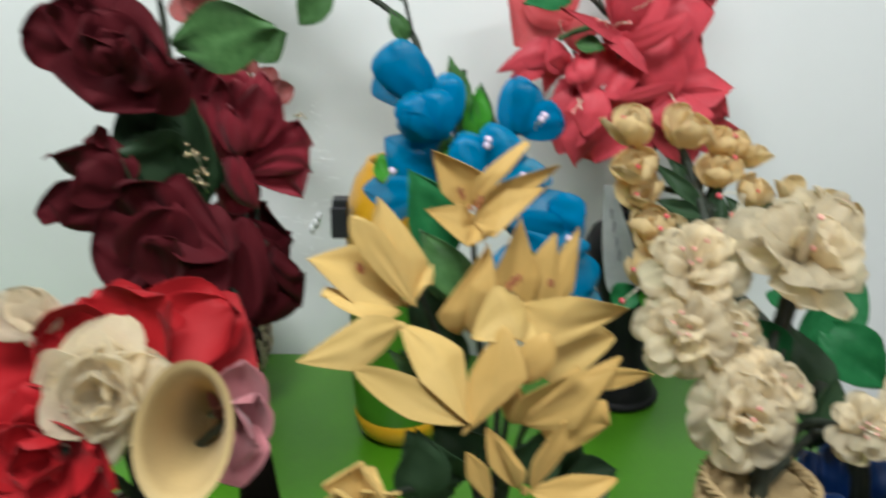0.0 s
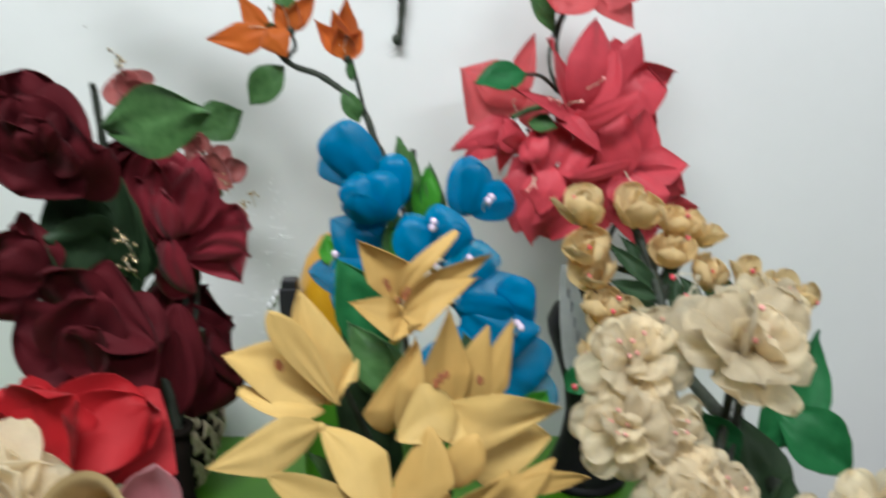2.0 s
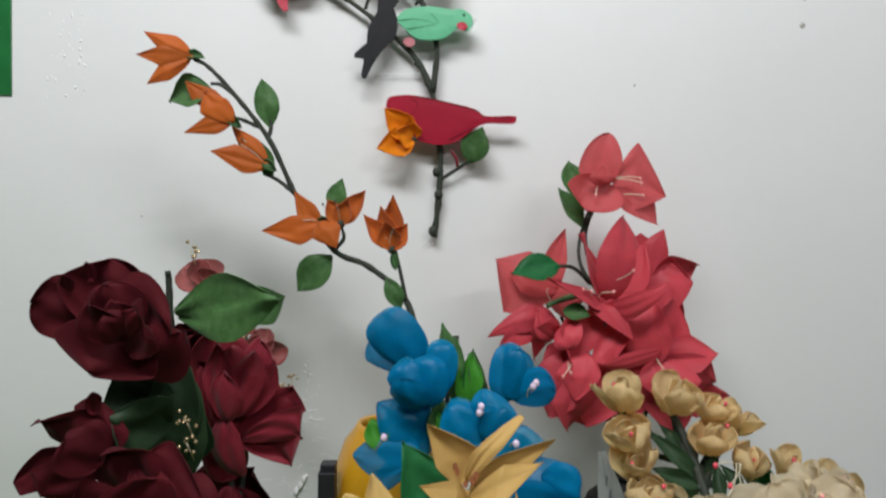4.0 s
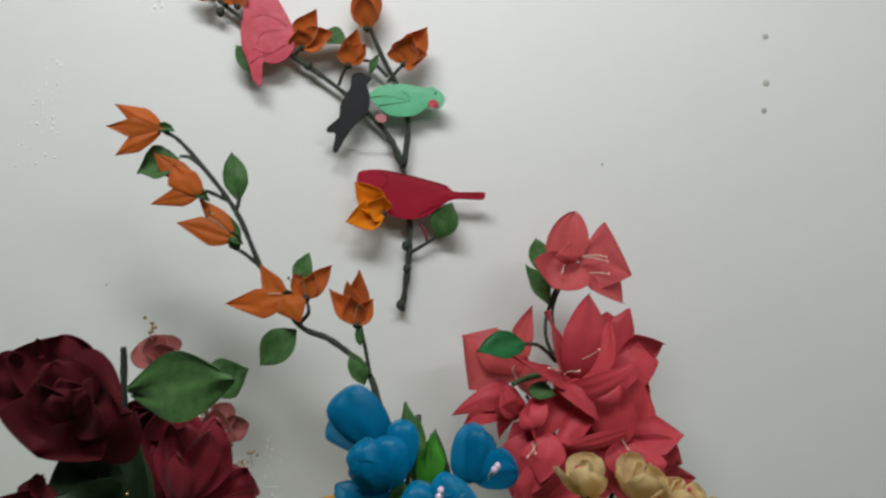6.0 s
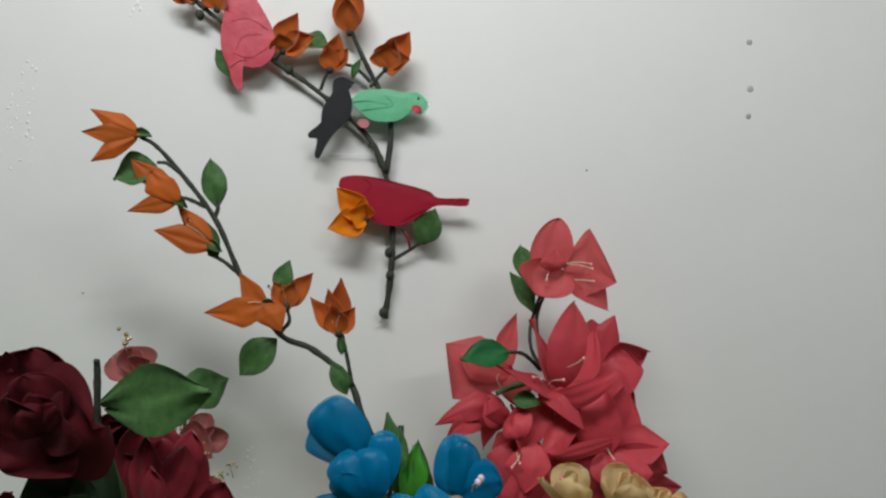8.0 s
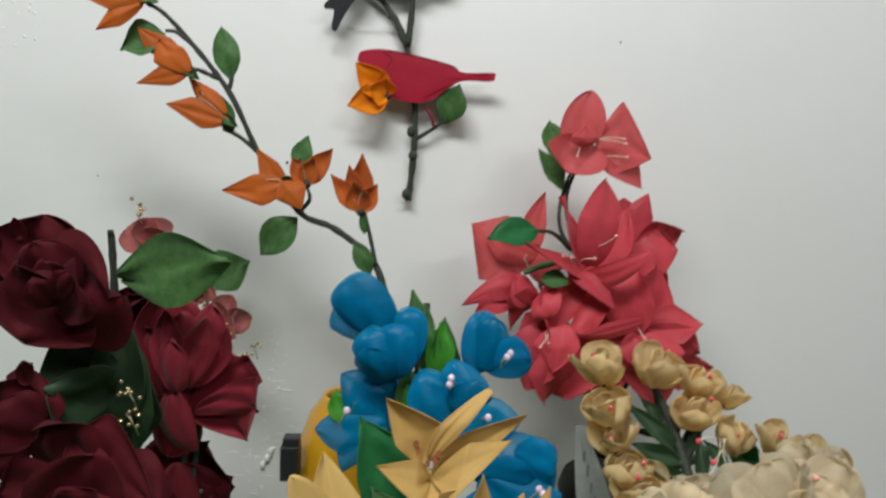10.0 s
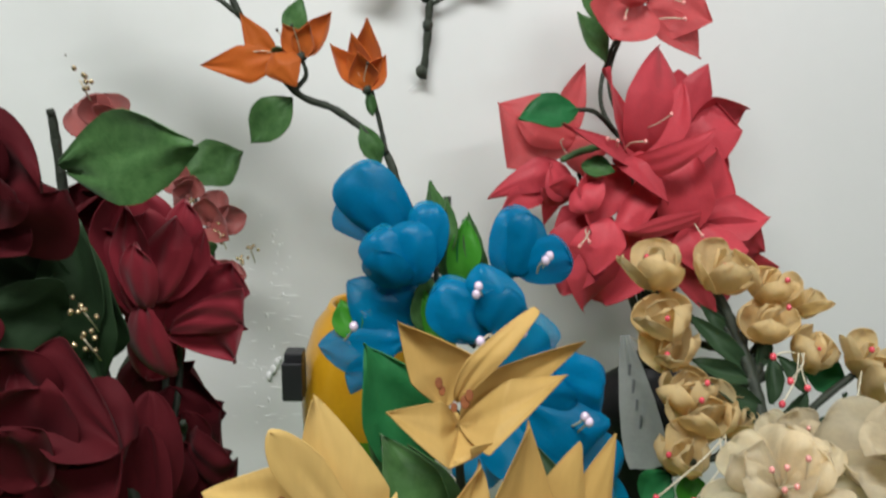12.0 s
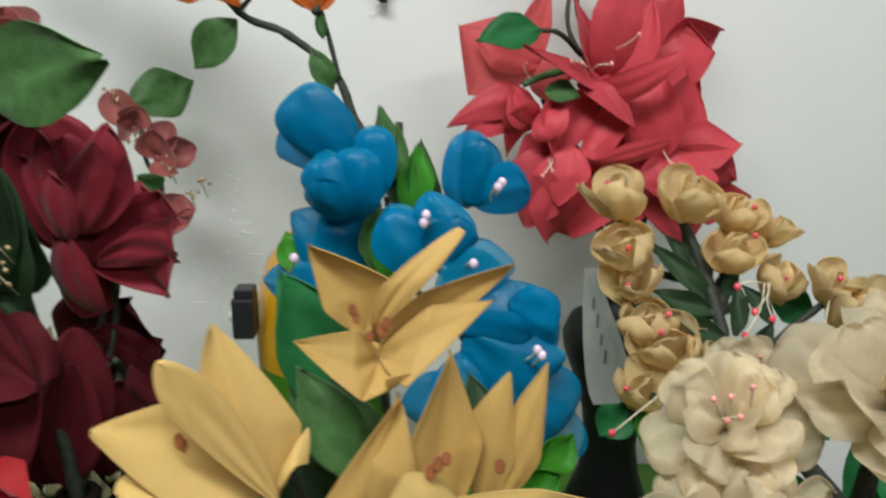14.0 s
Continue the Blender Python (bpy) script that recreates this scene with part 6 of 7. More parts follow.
bloom(corals, "coral_lily", MAT_CORAL, (0.2546, 0.9350, 1.2378), [
    ((0.2630, 0.9350, 1.2380), (0.2514, 0.9350, 1.3050), (0.2731, 0.9350, 1.3202), (0.2789, 0.9350, 1.2926), dict(e1=1.85, soft=0.014, roll=0.02, tilt=0.08, puff=0.060)),
    ((0.2438, 0.9350, 1.2322), (0.2430, 0.9265, 1.3144), (0.3031, 0.9180, 1.2604), (0.2881, 0.9180, 1.2332), dict(e1=1.75, puff=-0.140, soft=0.014, roll=-0.03, tilt=0.20)),
    ((0.2649, 0.9435, 1.2484), (0.2780, 0.9350, 1.2894), (0.3185, 0.9435, 1.2778), (0.3047, 0.9350, 1.2539), dict(e1=1.75, soft=0.014, roll=-0.02, tilt=-0.21, puff=-0.140)),
    ((0.2508, 0.9350, 1.2155), (0.2238, 0.9265, 1.2436), (0.2900, 0.9180, 1.2425), (0.2814, 0.9180, 1.1847), dict(e1=1.2, puff=-0.070, soft=0.014, roll=-0.00, tilt=0.10)),
    ((0.2348, 0.9520, 1.1904), (0.1980, 0.9520, 1.2243), (0.2303, 0.9520, 1.2529), (0.2792, 0.9520, 1.2140), dict(puff=0.060, soft=0.014, roll=0.02, tilt=0.19)),
    ((0.2369, 0.9605, 1.1950), (0.2927, 0.9520, 1.1911), (0.3092, 0.9520, 1.1383), (0.2270, 0.9520, 1.1374), dict(puff=0.060, soft=0.014, roll=0.02, tilt=0.03))])
bloom(corals, "coral_lily", MAT_CORAL_SHEER, (0.1483, 0.9300, 1.2467), [
    ((0.1549, 0.9300, 1.2468), (0.0806, 0.9215, 1.2193), (0.0721, 0.9385, 1.2810), (0.1133, 0.9300, 1.2930), dict(e0=1.4, e1=1.95, puff=-0.100, soft=0.014, roll=0.04, tilt=-0.18)),
    ((0.1499, 0.9300, 1.2576), (0.1309, 0.9300, 1.2895), (0.1554, 0.9385, 1.3190), (0.1568, 0.9300, 1.2830), dict(e1=1.75, soft=0.014, roll=-0.00, tilt=-0.11, puff=-0.100)),
    ((0.1483, 0.9300, 1.2467), (0.1375, 0.9130, 1.2285), (0.1556, 0.9130, 1.2147), (0.1812, 0.9130, 1.2420), dict(e1=1.85, soft=0.014, roll=0.03, tilt=0.16, puff=0.060)),
    ((0.1471, 0.9300, 1.2478), (0.1012, 0.9130, 1.2431), (0.0877, 0.9215, 1.2690), (0.1226, 0.9215, 1.2748), dict(e1=1.55, puff=0.060, soft=0.014, roll=0.00, tilt=-0.05))])
bloom(corals, "coral_lily", MAT_CORAL, (0.1415, 0.9050, 1.2057), [
    ((0.1406, 0.9050, 1.2025), (0.0986, 0.8795, 1.2012), (0.0603, 0.8880, 1.1937), (0.1047, 0.8880, 1.2332), dict(e1=1.65, puff=0.090, soft=0.014, roll=-0.01, tilt=0.04)),
    ((0.1381, 0.8965, 1.2015), (0.1018, 0.8795, 1.1876), (0.0721, 0.8795, 1.1820), (0.0829, 0.8795, 1.2052), dict(e1=1.75, puff=-0.100, soft=0.014, roll=0.04, tilt=0.08)),
    ((0.1408, 0.9050, 1.1987), (0.1294, 0.8880, 1.1866), (0.1155, 0.8965, 1.1666), (0.1101, 0.8846, 1.1932), dict(e1=1.65, puff=-0.140, soft=0.014, roll=0.04, tilt=0.22)),
    ((0.1399, 0.8880, 1.2011), (0.1121, 0.8710, 1.2005), (0.1162, 0.8795, 1.2295), (0.1341, 0.8795, 1.2245), dict(e1=1.1, puff=0.090, soft=0.014, roll=0.02, tilt=-0.15)),
    ((0.1400, 0.8880, 1.1984), (0.1219, 0.8744, 1.1886), (0.1103, 0.8710, 1.2067), (0.1286, 0.8710, 1.2213), dict(e1=1.2, puff=0.090, soft=0.014, roll=0.04, tilt=0.20))])
bloom(corals, "coral_lily", MAT_CORAL, (0.1764, 0.8850, 1.2151), [
    ((0.1876, 0.8850, 1.2215), (0.1383, 0.8646, 1.2110), (0.1530, 0.8646, 1.1671), (0.1873, 0.8680, 1.1940), dict(e1=1.75, puff=-0.140, soft=0.014, roll=0.02, tilt=-0.13)),
    ((0.1488, 0.8765, 1.2106), (0.1326, 0.8612, 1.1909), (0.1530, 0.8595, 1.1862), (0.1631, 0.8612, 1.2117), dict(e1=1.0, puff=0.090, soft=0.014, roll=0.03, tilt=0.03)),
    ((0.2139, 0.8850, 1.2218), (0.1752, 0.8680, 1.1730), (0.1965, 0.8680, 1.1658), (0.2190, 0.8680, 1.1996), dict(e1=1.75, puff=-0.070, soft=0.014, roll=-0.04, tilt=-0.01)),
    ((0.1771, 0.8850, 1.1780), (0.1183, 0.8680, 1.1655), (0.1313, 0.8765, 1.1059), (0.1639, 0.8714, 1.1267), dict(e0=1.3, e1=1.65, puff=0.060, soft=0.014, roll=-0.04, tilt=0.13)),
    ((0.1776, 0.8782, 1.1711), (0.1316, 0.8680, 1.1272), (0.1520, 0.8765, 1.0905), (0.1855, 0.8714, 1.1215), dict(e0=1.3, e1=1.75, puff=0.060, soft=0.014, roll=0.04, tilt=-0.21)),
    ((0.1706, 0.8680, 1.1798), (0.1363, 0.8578, 1.1562), (0.1565, 0.8612, 1.1291), (0.1835, 0.8612, 1.1560), dict(e0=1.3, e1=1.65, puff=0.060, soft=0.014, roll=0.03, tilt=0.16)),
    ((0.1828, 0.8850, 1.1727), (0.1383, 0.8714, 1.1101), (0.1752, 0.8850, 1.0933), (0.2162, 0.8765, 1.1205), dict(e1=1.75, puff=-0.140, soft=0.014, roll=0.01, tilt=0.12)),
    ((0.1730, 0.9020, 1.1750), (0.1289, 0.8850, 1.1881), (0.1211, 0.8850, 1.1612), (0.1445, 0.8850, 1.1397), dict(e1=1.75, soft=0.014, roll=0.02, tilt=-0.07, puff=0.060))])
bloom(corals, "coral_lily", MAT_CORAL, (0.2555, 0.8850, 1.1778), [
    ((0.2421, 0.8850, 1.1652), (0.2146, 0.8680, 1.2176), (0.2499, 0.8782, 1.2365), (0.2640, 0.8714, 1.1970), dict(e1=1.65, puff=-0.070, soft=0.014, roll=0.00, tilt=0.22)),
    ((0.2549, 0.8918, 1.1668), (0.2528, 0.8850, 1.2291), (0.2728, 0.8901, 1.2430), (0.2935, 0.8850, 1.2007), dict(e1=1.65, puff=-0.070, soft=0.014, roll=-0.05, tilt=-0.17)),
    ((0.2593, 0.8850, 1.1708), (0.2895, 0.8765, 1.2029), (0.3206, 0.8765, 1.1821), (0.2976, 0.8680, 1.1611), dict(e1=1.85, puff=-0.140, soft=0.014, roll=0.04, tilt=0.21)),
    ((0.2606, 0.8850, 1.1681), (0.3100, 0.8765, 1.1767), (0.3199, 0.8765, 1.1483), (0.2894, 0.8680, 1.1369), dict(e1=1.85, puff=-0.070, soft=0.014, roll=0.01, tilt=-0.15)),
    ((0.2726, 0.9020, 1.1595), (0.3195, 0.8850, 1.1442), (0.3404, 0.8850, 1.1317), (0.3033, 0.8850, 1.1046), dict(e1=1.75, puff=-0.140, soft=0.014, roll=0.05, tilt=-0.07)),
    ((0.2595, 0.8765, 1.1846), (0.2122, 0.8510, 1.1852), (0.1827, 0.8510, 1.1700), (0.2160, 0.8510, 1.1678), dict(e1=1.2, puff=0.090, soft=0.014, roll=-0.01, tilt=-0.16)),
    ((0.2497, 0.8850, 1.1707), (0.2328, 0.8595, 1.1505), (0.2757, 0.8680, 1.1243), (0.2956, 0.8680, 1.1493), dict(e1=1.65, puff=0.060, soft=0.014, roll=-0.01, tilt=0.16)),
    ((0.2543, 0.9020, 1.1482), (0.2374, 0.8850, 1.1229), (0.2820, 0.8935, 1.0814), (0.2997, 0.8850, 1.1191), dict(e1=1.65, puff=0.060, soft=0.014, roll=0.01, tilt=0.04))])
bloom(corals, "coral_lily", MAT_CORAL, (0.2169, 0.9000, 1.1621), [
    ((0.2218, 0.9000, 1.1704), (0.1994, 0.8915, 1.1321), (0.2353, 0.9000, 1.1004), (0.2539, 0.8915, 1.1449), dict(e1=1.55, puff=-0.140, soft=0.014, roll=0.01, tilt=0.19)),
    ((0.2325, 0.9170, 1.1646), (0.1928, 0.9000, 1.1973), (0.2294, 0.9000, 1.2139), (0.2559, 0.9000, 1.1872), dict(e1=1.2, soft=0.014, roll=-0.01, tilt=0.10, puff=-0.070))])
bloom(corals, "coral_lily", MAT_CORAL_SHEER, (0.2067, 0.9400, 1.3768), [
    ((0.2041, 0.9400, 1.3740), (0.1685, 0.9315, 1.3888), (0.2032, 0.9400, 1.4349), (0.2208, 0.9315, 1.4015), dict(e0=1.2, e1=1.15, puff=-0.100, soft=0.014, roll=0.04, tilt=-0.03)),
    ((0.2109, 0.9400, 1.3742), (0.2416, 0.9400, 1.4240), (0.2749, 0.9400, 1.3600), (0.2345, 0.9315, 1.3424), dict(e0=1.5, e1=1.85, puff=-0.070, soft=0.014, roll=0.00, tilt=0.02)),
    ((0.2166, 0.9400, 1.3689), (0.2616, 0.9315, 1.3568), (0.2673, 0.9400, 1.3256), (0.2222, 0.9315, 1.3420), dict(e1=1.75, puff=-0.140, soft=0.014, roll=0.03, tilt=0.21)),
    ((0.2043, 0.9349, 1.3752), (0.1534, 0.9196, 1.3731), (0.1771, 0.9230, 1.3406), (0.2161, 0.9230, 1.3459), dict(e1=1.2, puff=-0.070, soft=0.014, roll=-0.05, tilt=0.05)),
    ((0.2039, 0.9264, 1.3737), (0.1761, 0.9162, 1.3805), (0.1959, 0.9230, 1.3948), (0.2083, 0.9162, 1.3817), dict(e1=1.55, puff=0.090, soft=0.014, roll=0.01, tilt=-0.19))])
for a, b in (((0.1812, 0.8850, 1.2391), (0.1639, 0.8620, 1.2529)), ((0.1823, 0.8850, 1.2391), (0.1726, 0.8600, 1.2511)), ((0.1833, 0.8850, 1.2391), (0.1967, 0.8580, 1.2511)), ((0.2057, 0.8850, 1.2620), (0.2191, 0.8620, 1.2748)), ((0.1532, 0.8700, 1.1724), (0.1418, 0.8520, 1.1570)), ((0.1533, 0.8700, 1.1713), (0.1503, 0.8520, 1.1612)), ((0.2521, 0.8750, 1.1795), (0.2521, 0.8520, 1.1680)), ((0.1344, 0.9200, 1.2483), (0.1321, 0.8900, 1.2370)), ((0.2127, 0.9300, 1.3808), (0.2377, 0.9150, 1.3800)), ((0.2127, 0.9300, 1.3795), (0.2392, 0.9150, 1.3747)), ((0.2214, 0.9300, 1.3609), (0.2415, 0.9150, 1.3602)), ((0.1938, 0.9300, 1.3748), (0.1858, 0.9150, 1.3596))):
    stamen(corals, a, b, 0.0019, MAT_BEAD_ROSE, 0.0006)
leaf(corals, (0.1403, 0.8834, 1.2775), (0.0834, 0.8609, 1.2702), 0.0358, MAT_LEAF_BRIGHT, (0, -1, 0.3), 0.1)
for b, tp, w in (((0.1680, 0.9550, 1.3582), (0.1615, 0.9663, 1.4035), 0.030), ((0.1764, 0.9457, 1.3210), (0.1485, 0.9526, 1.3692), 0.026), ((0.1432, 0.8710, 1.2279), (0.1717, 0.8598, 1.2243), 0.024)):
    leaf(corals, b, tp, w, MAT_LEAF)
phub = (bvc[0], bvc[1], TABLE_Z + 0.262)
stem(corals, [(bvc[0], bvc[1], TABLE_Z + 0.02), phub, (0.2201, 0.9411, 1.1989), (0.1763, 0.9501, 1.2765), (0.1833, 0.9586, 1.3311), (0.1957, 0.9536, 1.3523)], 0.0032, 0.0017)
stem(corals, [phub, (0.2130, 0.9388, 1.2104), (0.1827, 0.9501, 1.2971), (0.1931, 0.9570, 1.3453), (0.2128, 0.9477, 1.3701)], 0.003, 0.0018)
for c in ((0.1916, 0.9071, 1.2486), (0.2493, 0.9397, 1.2552), (0.1349, 0.9406, 1.2592), (0.1444, 0.8892, 1.2181), (0.1863, 0.9015, 1.1848), (0.2543, 0.9017, 1.1855), (0.1750, 0.9061, 1.1619), (0.2757, 0.9192, 1.1318)):
    stem(corals, [phub, (vec(phub) + vec(c)) / 2 + vec((0, 0.01, 0.02)), c], 0.003, 0.002)
stem(corals, [(0.1378, 0.8834, 1.2774), (0.1578, 0.8930, 1.2748), (0.1808, 0.9090, 1.2562)], 0.002, 0.0025)
stem(corals, [(0.1252, 0.8722, 1.2326), (0.1441, 0.8791, 1.2399), (0.1691, 0.9007, 1.2435)], 0.003, 0.0035, MAT_STEM_GREEN)

# ---------------- cream bead flowers ----------------
CBASE = (BB[0], BB[1], TABLE_Z + 0.012)
creams = thing("bead_flower_bouquet", CBASE, "branching spray of cream nylon cups with pink beads", "bouquet")
main = [CBASE, (BB[0], BB[1], BB[2]), (0.2636, 0.5495, 1.0339), (0.2558, 0.6754, 1.0428), (0.2556, 0.7257, 1.0792), (0.2454, 0.7565, 1.1198), (0.2340, 0.7619, 1.1415)]
stem(creams, main, 0.0075, 0.0035)
node1, node2, node3 = (0.2556, 0.7257, 1.0792), (0.2507, 0.7405, 1.0970), (0.2558, 0.6764, 1.0468)
CREAM_AT = (
    ((0.1825, 0.7564, 1.1609), 0.0227, (-0.2, -0.48, 1.10), node2), ((0.2348, 0.7560, 1.1592), 0.0227, (0.1, -0.54, 1.10), node2), ((0.2720, 0.7534, 1.1487), 0.0192, (0.2, -0.60, 0.90), node2),
    ((0.3024, 0.7600, 1.1341), 0.0178, (0.6, -0.48, 0.83), node1), ((0.2665, 0.7368, 1.1237), 0.0198, (-0.1, -0.60, 0.69), node1), ((0.3041, 0.7316, 1.1027), 0.0198, (0.3, -0.60, 0.20), node1),
    ((0.1873, 0.7372, 1.1253), 0.0232, (-0.5, -0.60, 0.69), node2), ((0.1918, 0.7309, 1.1000), 0.0198, (-0.3, -0.60, 0.41), node1), ((0.1997, 0.7147, 1.0765), 0.0203, (-0.2, -0.60, 0.83), node1),
    ((0.2114, 0.7008, 1.0620), 0.0241, (-0.1, -0.60, 0.62), node3), ((0.2390, 0.6993, 1.0560), 0.0175, (0.4, -0.54, 0.83), node3), ((0.1914, 0.6846, 1.0381), 0.0204, (-0.3, -0.60, 0.41), node3),
    ((0.3375, 0.7206, 1.0999), 0.0194, (0.2, -0.60, 0.97), node3), ((0.3479, 0.7060, 1.0829), 0.0233, (0.4, -0.60, 0.55), node3), ((0.3778, 0.7165, 1.0834), 0.0211, (0.5, -0.48, 0.83), node3),
)
for c, r, fc, nd0 in CREAM_AT:
    fc = (fc[0] * 0.7, fc[1] * 0.6, max(fc[2], 0.5) + 0.2)
    cup_flower(creams, c, r, fc, MAT_CREAM, RNG.choice((0, 1, 1)))
    root = vec(c) - unit(fc) * r * 0.5
    stem(creams, [nd0, (vec(nd0) * 0.45 + root * 0.55) + vec((0, 0.012, -0.006)), root], 0.0038, 0.0024)
for b, tp, w in (((0.2552, 0.7373, 1.0841), (0.2081, 0.7479, 1.1268), 0.018), ((0.2512, 0.7257, 1.0792), (0.2072, 0.7299, 1.0959), 0.018), ((0.2603, 0.7101, 1.0580), (0.2169, 0.7163, 1.0828), 0.018), ((0.2641, 0.7373, 1.0842), (0.2728, 0.7554, 1.1156), 0.014), ((0.2646, 0.6988, 1.0540), (0.2949, 0.7148, 1.0768), 0.016),
                 ((0.2682, 0.6744, 1.0389), (0.3200, 0.7050, 1.0787), 0.020), ((0.2646, 0.7122, 1.0664), (0.2710, 0.7310, 1.1004), 0.016), ((0.2546, 0.7488, 1.0893), (0.2238, 0.7693, 1.1300), 0.016), ((0.2906, 0.7143, 1.0748), (0.2732, 0.7310, 1.1004), 0.015), ((0.2669, 0.6543, 1.0406), (0.2429, 0.7112, 1.0621), 0.018)):
    leaf(creams, b, tp, w, MAT_LEAF_DARK, cup=0.5, shape="slim")
for b, tp, w, mt in (((0.3048, 0.7467, 1.0808), (0.3338, 0.7347, 1.0737), 0.032, MAT_LEAF_BRIGHT), ((0.1840, 0.6907, 1.0213), (0.1639, 0.6856, 1.0010), 0.03, MAT_LEAF_BRIGHT), ((0.2215, 0.7029, 1.0290), (0.2517, 0.7019, 1.0249), 0.03, MAT_LEAF_DARK), ((0.2010, 0.6907, 1.0213), (0.1957, 0.6736, 0.9942), 0.03, MAT_LIME),
                     ((0.3531, 0.6899, 0.9357), (0.4184, 0.7277, 1.0459), 0.070, MAT_LEAF_BRIGHT), ((0.3681, 0.7006, 0.9785), (0.4328, 0.6662, 0.9230), 0.062, MAT_LEAF_BRIGHT), ((0.2284, 0.5723, 1.0424), (0.2531, 0.5475, 1.0257), 0.022, MAT_LEAF_BRIGHT), ((0.3175, 0.6899, 1.0181), (0.3194, 0.6668, 1.0082), 0.026, MAT_LEAF_BRIGHT)):
    leaf(creams, b, tp, w, mt, cup=0.2)
for a, b in (((0.2815, 0.7121, 1.1072), (0.2598, 0.6843, 1.0783)), ((0.2836, 0.7121, 1.1072), (0.2705, 0.6976, 1.0904)), ((0.2857, 0.7121, 1.1072), (0.2831, 0.6964, 1.0856)), ((0.2793, 0.7121, 1.1072), (0.2579, 0.7019, 1.1076)), ((0.3286, 0.7091, 1.0951), (0.3098, 0.6809, 1.0646)), ((0.2188, 0.6793, 1.0585), (0.1898, 0.6495, 1.0217)), ((0.2188, 0.6788, 1.0565), (0.1634, 0.6500, 1.0235)), ((0.2147, 0.6783, 1.0545), (0.2075, 0.6566, 1.0500))):
    stamen(creams, a, b, 0.0026, MAT_BEAD_PINK, 0.0006)

# ---------------- off-white frilled flowers ----------------
frills = thing("frilled_flower_bouquet", (sc[0], sc[1], TABLE_Z + 0.009), "bouquet of ruffled off-white nylon flowers with pink centres", "bouquet")
fhub = (sc[0], sc[1], TABLE_Z + RIM)
FRILL_AT = (
    ((0.1613, 0.4709, 1.1318), 0.0330, (-0.2, -1, 0.4)), ((0.1508, 0.4416, 1.0971), 0.0297, (-0.35, -1, 0.1)), ((0.1803, 0.4502, 1.0904), 0.0280, (0.2, -1, 0.2)), ((0.2341, 0.4727, 1.1393), 0.0455, (0.1, -1, 0.5)),
    ((0.1829, 0.4109, 1.0564), 0.0339, (-0.2, -1, 0.1)), ((0.2071, 0.4237, 1.0666), 0.0252, (0.2, -1, 0.3)), ((0.2984, 0.4094, 1.0507), 0.0385, (0.3, -1, 0.3)), ((0.2524, 0.3996, 1.0527), 0.0226, (-0.2, -1, 0.0)),
    ((0.2692, 0.5167, 1.1503), 0.0256, (0.3, -1, 0.6)), ((0.1954, 0.5200, 1.1223), 0.0261, (0.0, -1, 0.6)),
)
for c, r, fc in FRILL_AT:
    fc = (fc[0], -0.7, fc[2] + 0.45)
    frilled(frills, c, r, fc, MAT_WHITE_NYLON)
    root = vec(c) - unit(fc) * r * 0.3
    stem(frills, [fhub, (vec(fhub) + root) / 2 + vec((0.01, 0.035, 0.0)), root], 0.004, 0.003)
stem(frills, [(sc[0], sc[1], TABLE_Z + 0.009), fhub, vec(fhub) + vec((0.01, 0.02, 0.04))], 0.008, 0.006)
for b, tp, w, mt in (((0.2441, 0.4911, 1.0474), (0.2028, 0.4803, 1.0868), 0.03, MAT_LEAF_BRIGHT), ((0.2449, 0.4764, 1.0300), (0.1933, 0.4632, 1.0597), 0.03, MAT_LEAF_DARK), ((0.2536, 0.4582, 0.9983), (0.2705, 0.4710, 1.0496), 0.03, MAT_LEAF_DARK), ((0.2612, 0.4796, 1.0012), (0.2545, 0.5169, 1.0684), 0.045, MAT_LEAF_DARK)):
    leaf(frills, b, tp, w, mt)

# ---------------- orange blossom branch ----------------
branch = thing("orange_blossom_branch", bhub, "arching wrapped wire branch with orange nylon blossoms", "flower branch")
TU = dict(shape="tulip", cup=0.45, fold=0.06, bow=-0.06, core=0.005, pleat=0.005, crinkle=0.002)
stem(branch, [bhub, (-0.0104, 0.8790, 1.1655), (-0.0228, 0.8850, 1.2060), (-0.0391, 0.8910, 1.2421), (-0.0794, 0.8910, 1.2736), (-0.1158, 0.8850, 1.2905), (-0.1559, 0.8790, 1.3467), (-0.1869, 0.8730, 1.4109), (-0.2235, 0.8670, 1.4586), (-0.2507, 0.8610, 1.4876), (-0.2672, 0.8580, 1.4969)], 0.0042, 0.0022)
for pts in (((-0.0335, 0.8880, 1.2345), (-0.0397, 0.8880, 1.2625), (-0.0471, 0.8850, 1.2939)), ((-0.1170, 0.8850, 1.2904), (-0.1048, 0.8820, 1.3047), (-0.1102, 0.8790, 1.3234)), ((-0.1593, 0.8790, 1.3529), (-0.1780, 0.8760, 1.3677), (-0.1943, 0.8730, 1.3751)), ((-0.1987, 0.8730, 1.4260), (-0.2191, 0.8670, 1.4339), (-0.2273, 0.8640, 1.4314)), ((-0.1889, 0.8730, 1.4139), (-0.1858, 0.8730, 1.4265), (-0.1877, 0.8730, 1.4390)), ((-0.2235, 0.8670, 1.4586), (-0.2385, 0.8640, 1.4700), (-0.2498, 0.8610, 1.4709))):
    stem(branch, pts, 0.0026, 0.0018)
